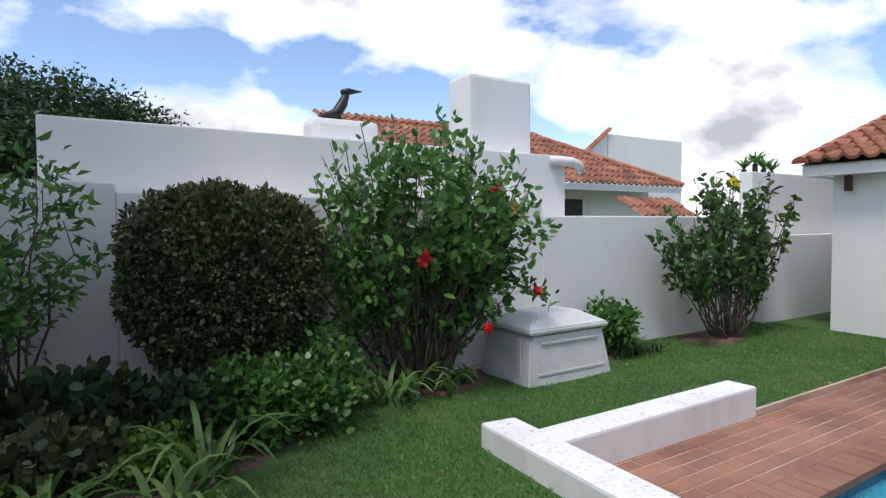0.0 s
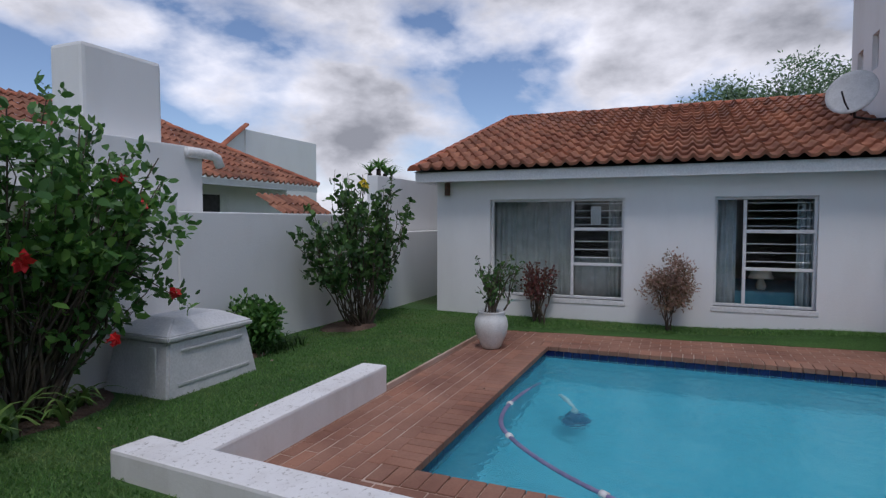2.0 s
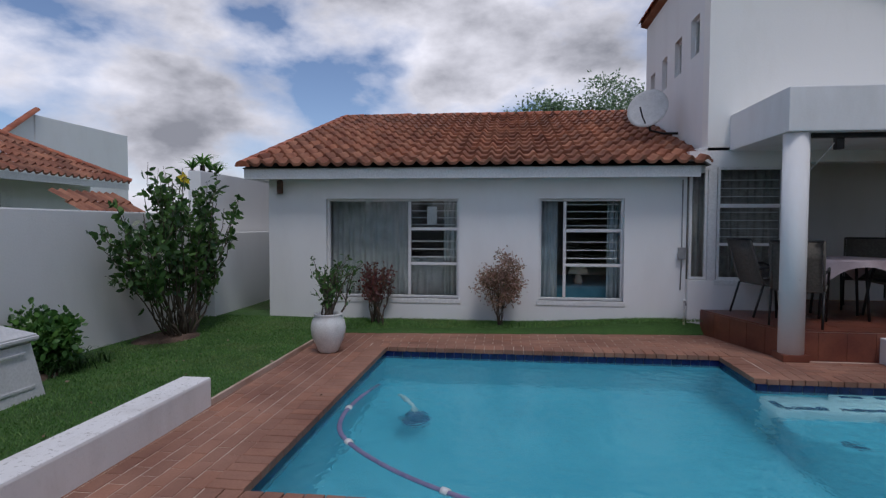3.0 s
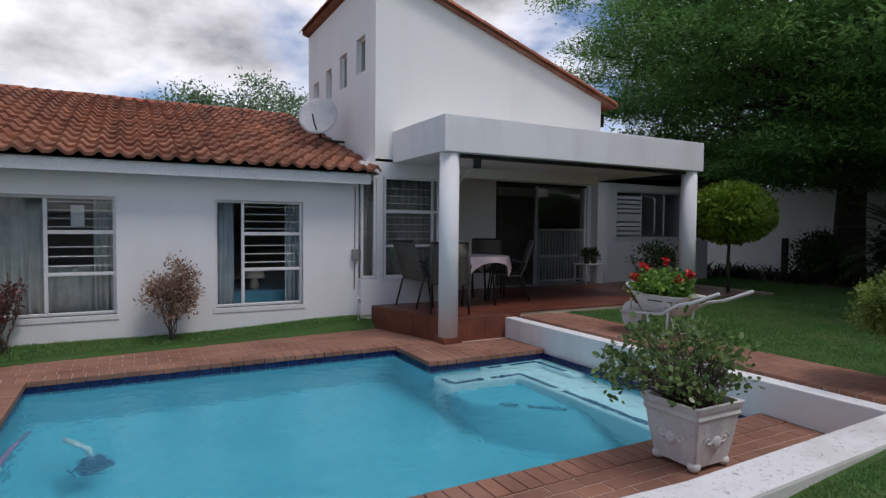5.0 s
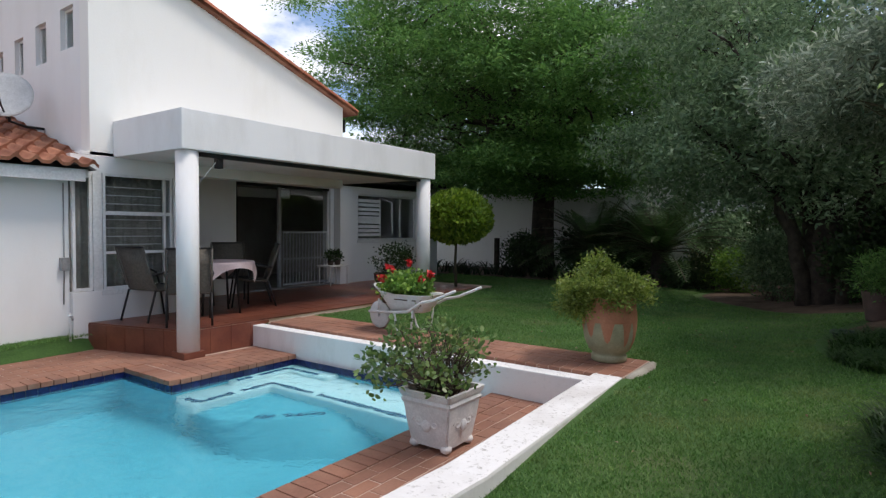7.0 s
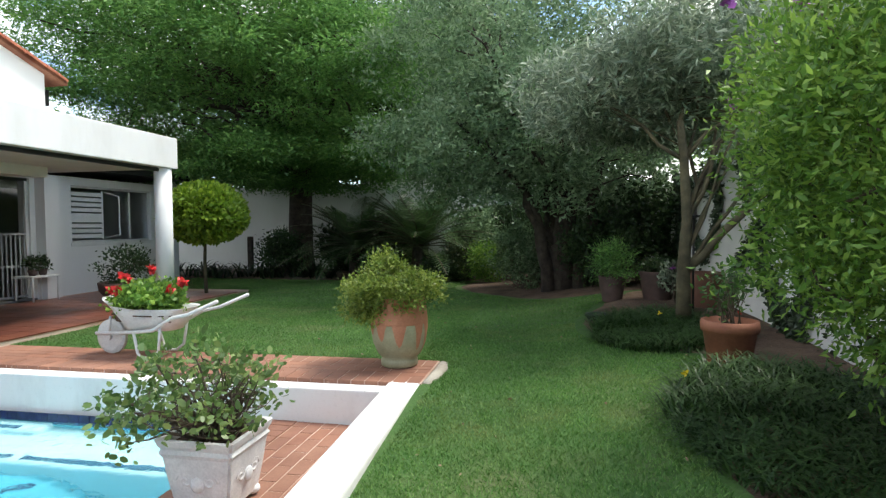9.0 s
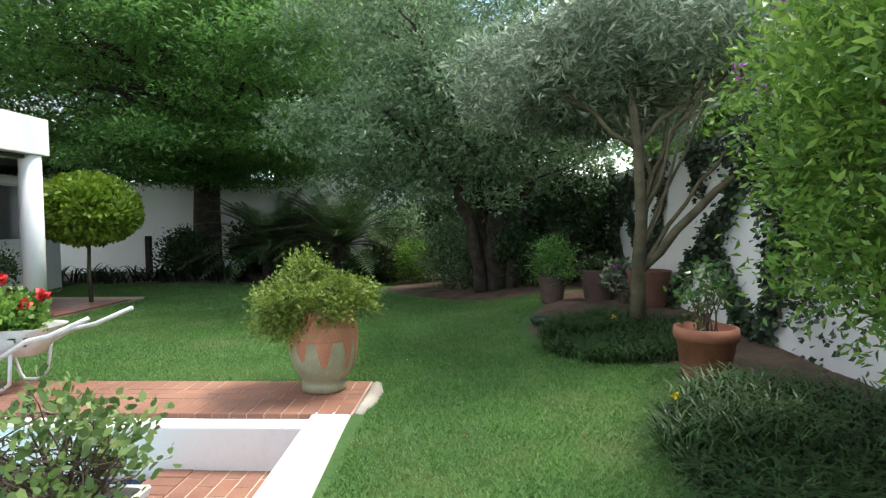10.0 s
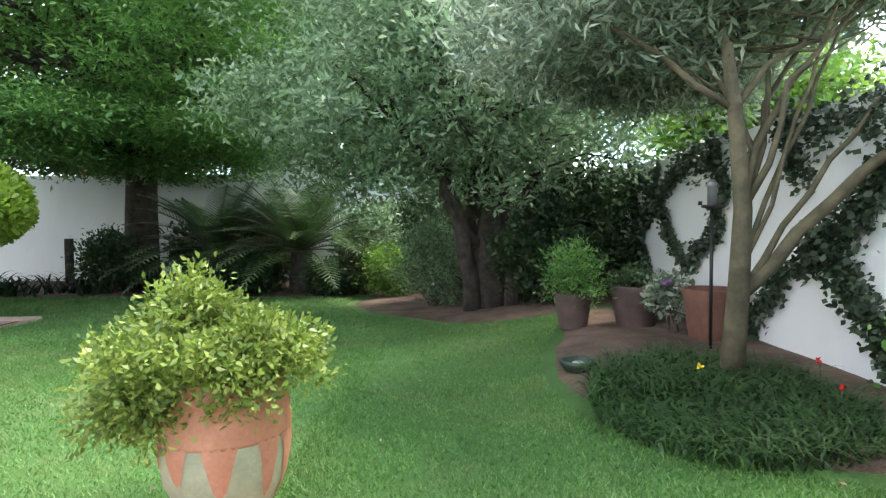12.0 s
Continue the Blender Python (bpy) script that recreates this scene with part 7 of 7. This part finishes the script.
add_tube(rb, [(-0.14, 0, 0.015), (-0.02, 0, 0.05), (0.03, 0, 0.13), (0.06, 0, 0.2), (0.07, 0, 0.235)], [0.012, 0.045, 0.04, 0.028, 0.02], 10)
add_tube(rb, [(0.03, 0, 0.215), (0.08, 0, 0.235), (0.19, 0, 0.245)], [0.028, 0.028, 0.004], 8)
add_tube(rb, [(0.0, 0, 0.06), (0.01, 0, -0.01), (0.05, 0, -0.01)], 0.018, 6)
bmesh.ops.scale(rb, vec=(1.3, 1.3, 1.25), verts=rb.verts)
part("figure", rb, M_DARK, bird, "", smooth=True)
aloe = plant("spiky_aloe", (13.1, 6.8, 0.0), "spiky green aloe rosettes beyond the wall", "plant")
bpy.context.view_layer.update()
rg = np.random.default_rng(9)
for dx, dz in ((-0.35, 2.7), (0.1, 2.85), (0.45, 2.75), (0.8, 2.7)):
    n = 40
    strap_mesh("rosette", np.tile((dx, 0.0, dz), (n, 1)), rg.uniform(0, 6.283, n), rg.uniform(0.3, 0.5, n), 0.05, 0.9, L_TREE, aloe, "", 11, 4, 0.7)
    tube("stem", [(dx * 0.6, 0, 0.0), (dx, 0, dz)], [0.09, 0.06], M_BARK, aloe)
# house beyond the south wall
nbs = thing("neighbour_house", (6, -20, 0), "white house with a red tile roof beyond the rear wall", "house", kind="structure")
bpy.context.view_layer.update()
keep_world(box("wall", (0.5, -21, 0), (8.0, -20.7, 3.9), M_PLASTER), nbs)
keep_world(box("wall", (8.0, -21, 0), (18.0, -20.7, 3.1), M_PLASTER), nbs)
tiled_slope(nbs, (11.0, -20.5, 3.1), (1, 0, 0), (0, -2.6, 1.3), 12, 4, 27)
keep_world(box("wall", (-9, -14.0, 0), (-6.0, -8.0, 3.2), M_PLASTER), nbs)
tiled_slope(nbs, (-5.9, -8.0, 3.2), (0, -1, 0), (-2, 0, 1.0), 30, 7, 29)


# ---- ivy trellis pattern on the west wall ----
def ivy():
    ob = plant("wall_ivy", (-1.2, -6.5, 0.3), "dark ivy trained in diamond bands on the wall", "ivy")
    rng = np.random.default_rng(61)
    pos = []
    bm = bmesh.new()
    spans = []
    for k in range(2):
        y0 = -12.2 + 1.3 * k
        spans.append(((y0, 0.2), (y0 + 1.1, 1.9)))
        spans.append(((y0 + 1.1, 0.2), (y0, 1.9)))
    spans += [((-10.95, 2.16), (-9.81, 1.48)), ((-9.81, 1.48), (-8.99, 0.75)), ((-8.74, 1.95), (-9.81, 1.48)), ((-9.81, 1.48), (-11.23, 0.60)), ((-8.99, 0.75), (-8.32, 1.09)), ((-8.32, 1.09), (-8.14, 1.53)), ((-8.14, 1.53), (-8.41, 2.01)), ((-7.76, 0.20), (-7.51, 0.53)), ((-7.51, 0.53), (-6.88, 1.01)), ((-6.88, 1.01), (-6.55, 1.19)), ((-6.88, 1.01), (-6.59, 0.91)), ((-6.59, 0.91), (-6.33, 0.62)), ((-7.21, 2.06), (-7.16, 1.76)), ((-7.16, 1.76), (-6.96, 1.49)), ((-6.55, 1.19), (-5.7, 1.85)), ((-6.33, 0.62), (-5.75, 0.2)), ((-5.75, 0.2), (-5.1, 1.6))]
    for (ya, za), (yb, zb) in spans:
        reach = math.hypot(yb - ya, zb - za)
        near = max(ya, yb) > -6.6
        dens = int(reach * (1100 if near else 620))
        wide = 0.075 if near else 0.055
        u = rng.random(dens)
        y = ya + (yb - ya) * u + rng.normal(0, wide, dens) + 0.05 * np.sin(u * 9)
        z = za + (zb - za) * u + rng.normal(0, wide, dens)
        x = np.abs(rng.normal(0.02, 0.03, dens)) + 0.01
        pos.append(np.column_stack([x, y + 6.5, z]))
        add_tube(bm, [(0.012, ya + 6.5 + (yb - ya) * t + 0.05 * math.sin(t * 9), za + (zb - za) * t) for t in np.linspace(0, 1, 8)], 0.012, 5)
    n = 5200
    y = rng.normal(-5.3, 0.55, n)
    z = np.clip(rng.normal(1.45, 0.5, n), 0.2, 2.1)
    keep = rng.random(n) < np.clip(1.2 - np.abs(y + 5.3 + 0.5 * (z - 1.4)) * 1.6, 0, 1)
    pos.append(np.column_stack([np.abs(rng.normal(0.03, 0.04, keep.sum())) + 0.01, y[keep] + 6.5, z[keep]]))
    n = 2600
    y = rng.uniform(-10.5, -4.6, n)
    top = np.clip(0.5 + 0.9 * np.sin(y * 2.7) + 0.4 * np.sin(y * 6.1), 0, 1)
    keep = rng.random(n) < top
    pos.append(np.column_stack([np.abs(rng.normal(0.02, 0.03, keep.sum())) + 0.01, y[keep] + 6.5, rng.normal(1.86, 0.1, keep.sum())]))
    p = np.concatenate(pos)
    leaf_mesh("foliage", p, np.tile((0.8, 0, -0.5), (len(p), 1)), 0.052, 0.86, L_IVY, ob, "", 62, 0.15, 0.45)
    part("vine", bm, M_STEM, ob, "", smooth=True)


ivy()


# ---- pots and things in the west border ----
# Darker and redder than the other terracotta.
M_TERRA_POT = speckled("dark red terracotta", (0.24, 0.085, 0.05), (0.36, 0.145, 0.085), 4, 60, 0.75, 0.3)


def clay_pot(at, r, h, mat, label, rim=True):
    ob = potted("clay_pot", at, label)
    body = [(r * 0.68, 0.0), (r * 0.72, 0.02), (r * 0.93, h * 0.78)]
    if rim:
        body += [(r, h * 0.79), (r * 1.03, h * 0.88), (r * 1.0, h), (r * 0.88, h), (r * 0.86, h * 0.85)]
    else:
        body += [(r, h * 0.97), (r, h), (r * 0.9, h), (r * 0.88, h * 0.9)]
    lathe("body", body, mat, ob, "", 32)
    lathe("soil", [(r * 0.86, h * 0.82), (r * 0.86, h * 0.86), (0.02, h * 0.87)], M_SOIL, ob, "", 24)
    return ob


clay_pot(gz(-0.36, -4.8, -0.05), 0.20, 0.38, M_TERRA_POT, "terracotta pot with a thick rolled rim")
bushy("pot_shrub", gz(-0.36, -4.8, 0.26), "sparse green shrub growing in a terracotta pot", "plant", (0.0, -0.02, 0.30), (0.17, 0.17, 0.2), 18, 18, 0.05, 0.045, 0.55, L_HIB_DK, 12, 480, 0.3, -0.9, 0.008)
clay_pot(gz(0.13, -8.55), 0.19, 0.36, M_TERRA_DK, "brown clay pot on bare soil", False)
bushy("pot_fern", gz(0.13, -8.55, 0.33), "bright green bushy fern in a brown pot", "plant", (0.0, 0, 0.22), (0.34, 0.32, 0.28), 80, 30, 0.06, 0.06, 0.3, L_TREE, 14, 482, 0.2, -0.8, 0.006)
clay_pot(gz(-0.46, -8.45), 0.25, 0.42, M_TERRA_DK, "wide ribbed brown clay pot on bare soil", False)
bushy("pot_plant", gz(-0.46, -8.45, 0.38), "low dark plant in a wide clay pot", "plant", (0.0, 0, 0.08), (0.24, 0.22, 0.1), 30, 24, 0.05, 0.05, 0.6, L_DARK, 6, 484)
clay_pot(gz(-0.88, -7.75), 0.25, 0.46, speckled("old brick-red clay", (0.14, 0.065, 0.045), (0.21, 0.10, 0.068), 5, 60, 0.8, 0.3), "tall brick-red clay cylinder pot", False)
tb2 = bushy("pot_plant", gz(-0.62, -8.0, 0.0), "pale leafy plant with purple flowers beside a pot", "plant", (0.0, 0, 0.36), (0.16, 0.16, 0.16), 26, 22, 0.05, 0.06, 0.6, L_OLIVE, 6, 486)
bloom(tb2, (0.08, 0.12, 0.5), 0.035, F_PURPLE, 487)
feeder = thing("bird_feeder", gz(-0.66, -7.3), "black metal pole with a hanging bird feeder", "bird feeder")
tube("pole", [(0, 0, -0.05), (0, 0, 1.15)], 0.014, M_DARK, feeder)
lathe("seed_tray", [(0.015, 1.13), (0.075, 1.14), (0.08, 1.16), (0.07, 1.16)], M_DARK, feeder, "", 18)
lathe("seed_tube", [(0.035, 1.16), (0.035, 1.30), (0.05, 1.31), (0.01, 1.36)], M_STEEL, feeder, "dull steel seed tube", 14)
tube("arm", [(0, 0, 0.85), (0.12, -0.05, 0.88)], 0.008, M_DARK, feeder)
hose2 = thing("rubber_dish", gz(0.45, -6.95, 0.02), "dark green rubber dish lying at the bed edge", "dish")
lathe("body", [(0.10, 0.0), (0.14, 0.06), (0.13, 0.08), (0.11, 0.07), (0.09, 0.02)], speckled("dark green rubber", (0.015, 0.03, 0.02), (0.03, 0.05, 0.035), 10, 60, 0.5, 0.2), hose2, "", 24)
lathe("pebble", [(0.01, 0.02), (0.06, 0.035), (0.04, 0.06), (0.005, 0.065)], M_STONE, hose2, "pale stone", 12)
for k, (x, y, m) in enumerate(((-0.12, -6.25, F_YELLOW), (-0.62, -5.75, F_RED), (0.12, -3.95, F_YELLOW), (-0.9, -6.35, F_RED))):
    fl = plant("bedding_flower", gz(x, y), "single small bright flower among border grass", "flower")
    tube("stalk", [(0, 0, 0), (0.01, 0, 0.16)], 0.003, M_STEM, fl)
    bloom(fl, (0.01, 0, 0.165), 0.022, m, 490 + k, "bloom", 4)


# ---- fallen leaves on deck and lawn ----
def litter():
    rng = np.random.default_rng(71)
    n = 260
    pos = []
    while len(pos) < n:
        x, y = rng.uniform(-1.0, 7.5), rng.uniform(-8.5, 3.5)
        if PX0 - 0.1 < x < PX1 + 0.1 and PY0 < y < PY1 + 0.1:
            continue
        on_deck = 2.3 < x < 7.8 and -4.3 < y < 1.9
        if x > 6.6 and y < -3:
            continue
        if on_deck or (1.9 < x < 6.7 and -5.35 < y < -4.5):
            if rng.random() < 0.55:
                continue
        z = 0.012 if on_deck else (0.312 if 1.9 < x < 6.7 and -5.35 < y < -4.5 else ground_z(x, y) + 0.025)
        pos.append((x, y, z))
    d = rng.normal(0, 1, (n, 3))
    d[:, 2] = 0
    ob = leaf_mesh("fallen_leaf_litter", np.array(pos), d, 0.035, 0.45, L_RED, None, "", 72, 0.15, 0.1)
    tagged(ob, "scattered dry brown leaves on paving and lawn", "leaf litter", kind="stuff")


litter()
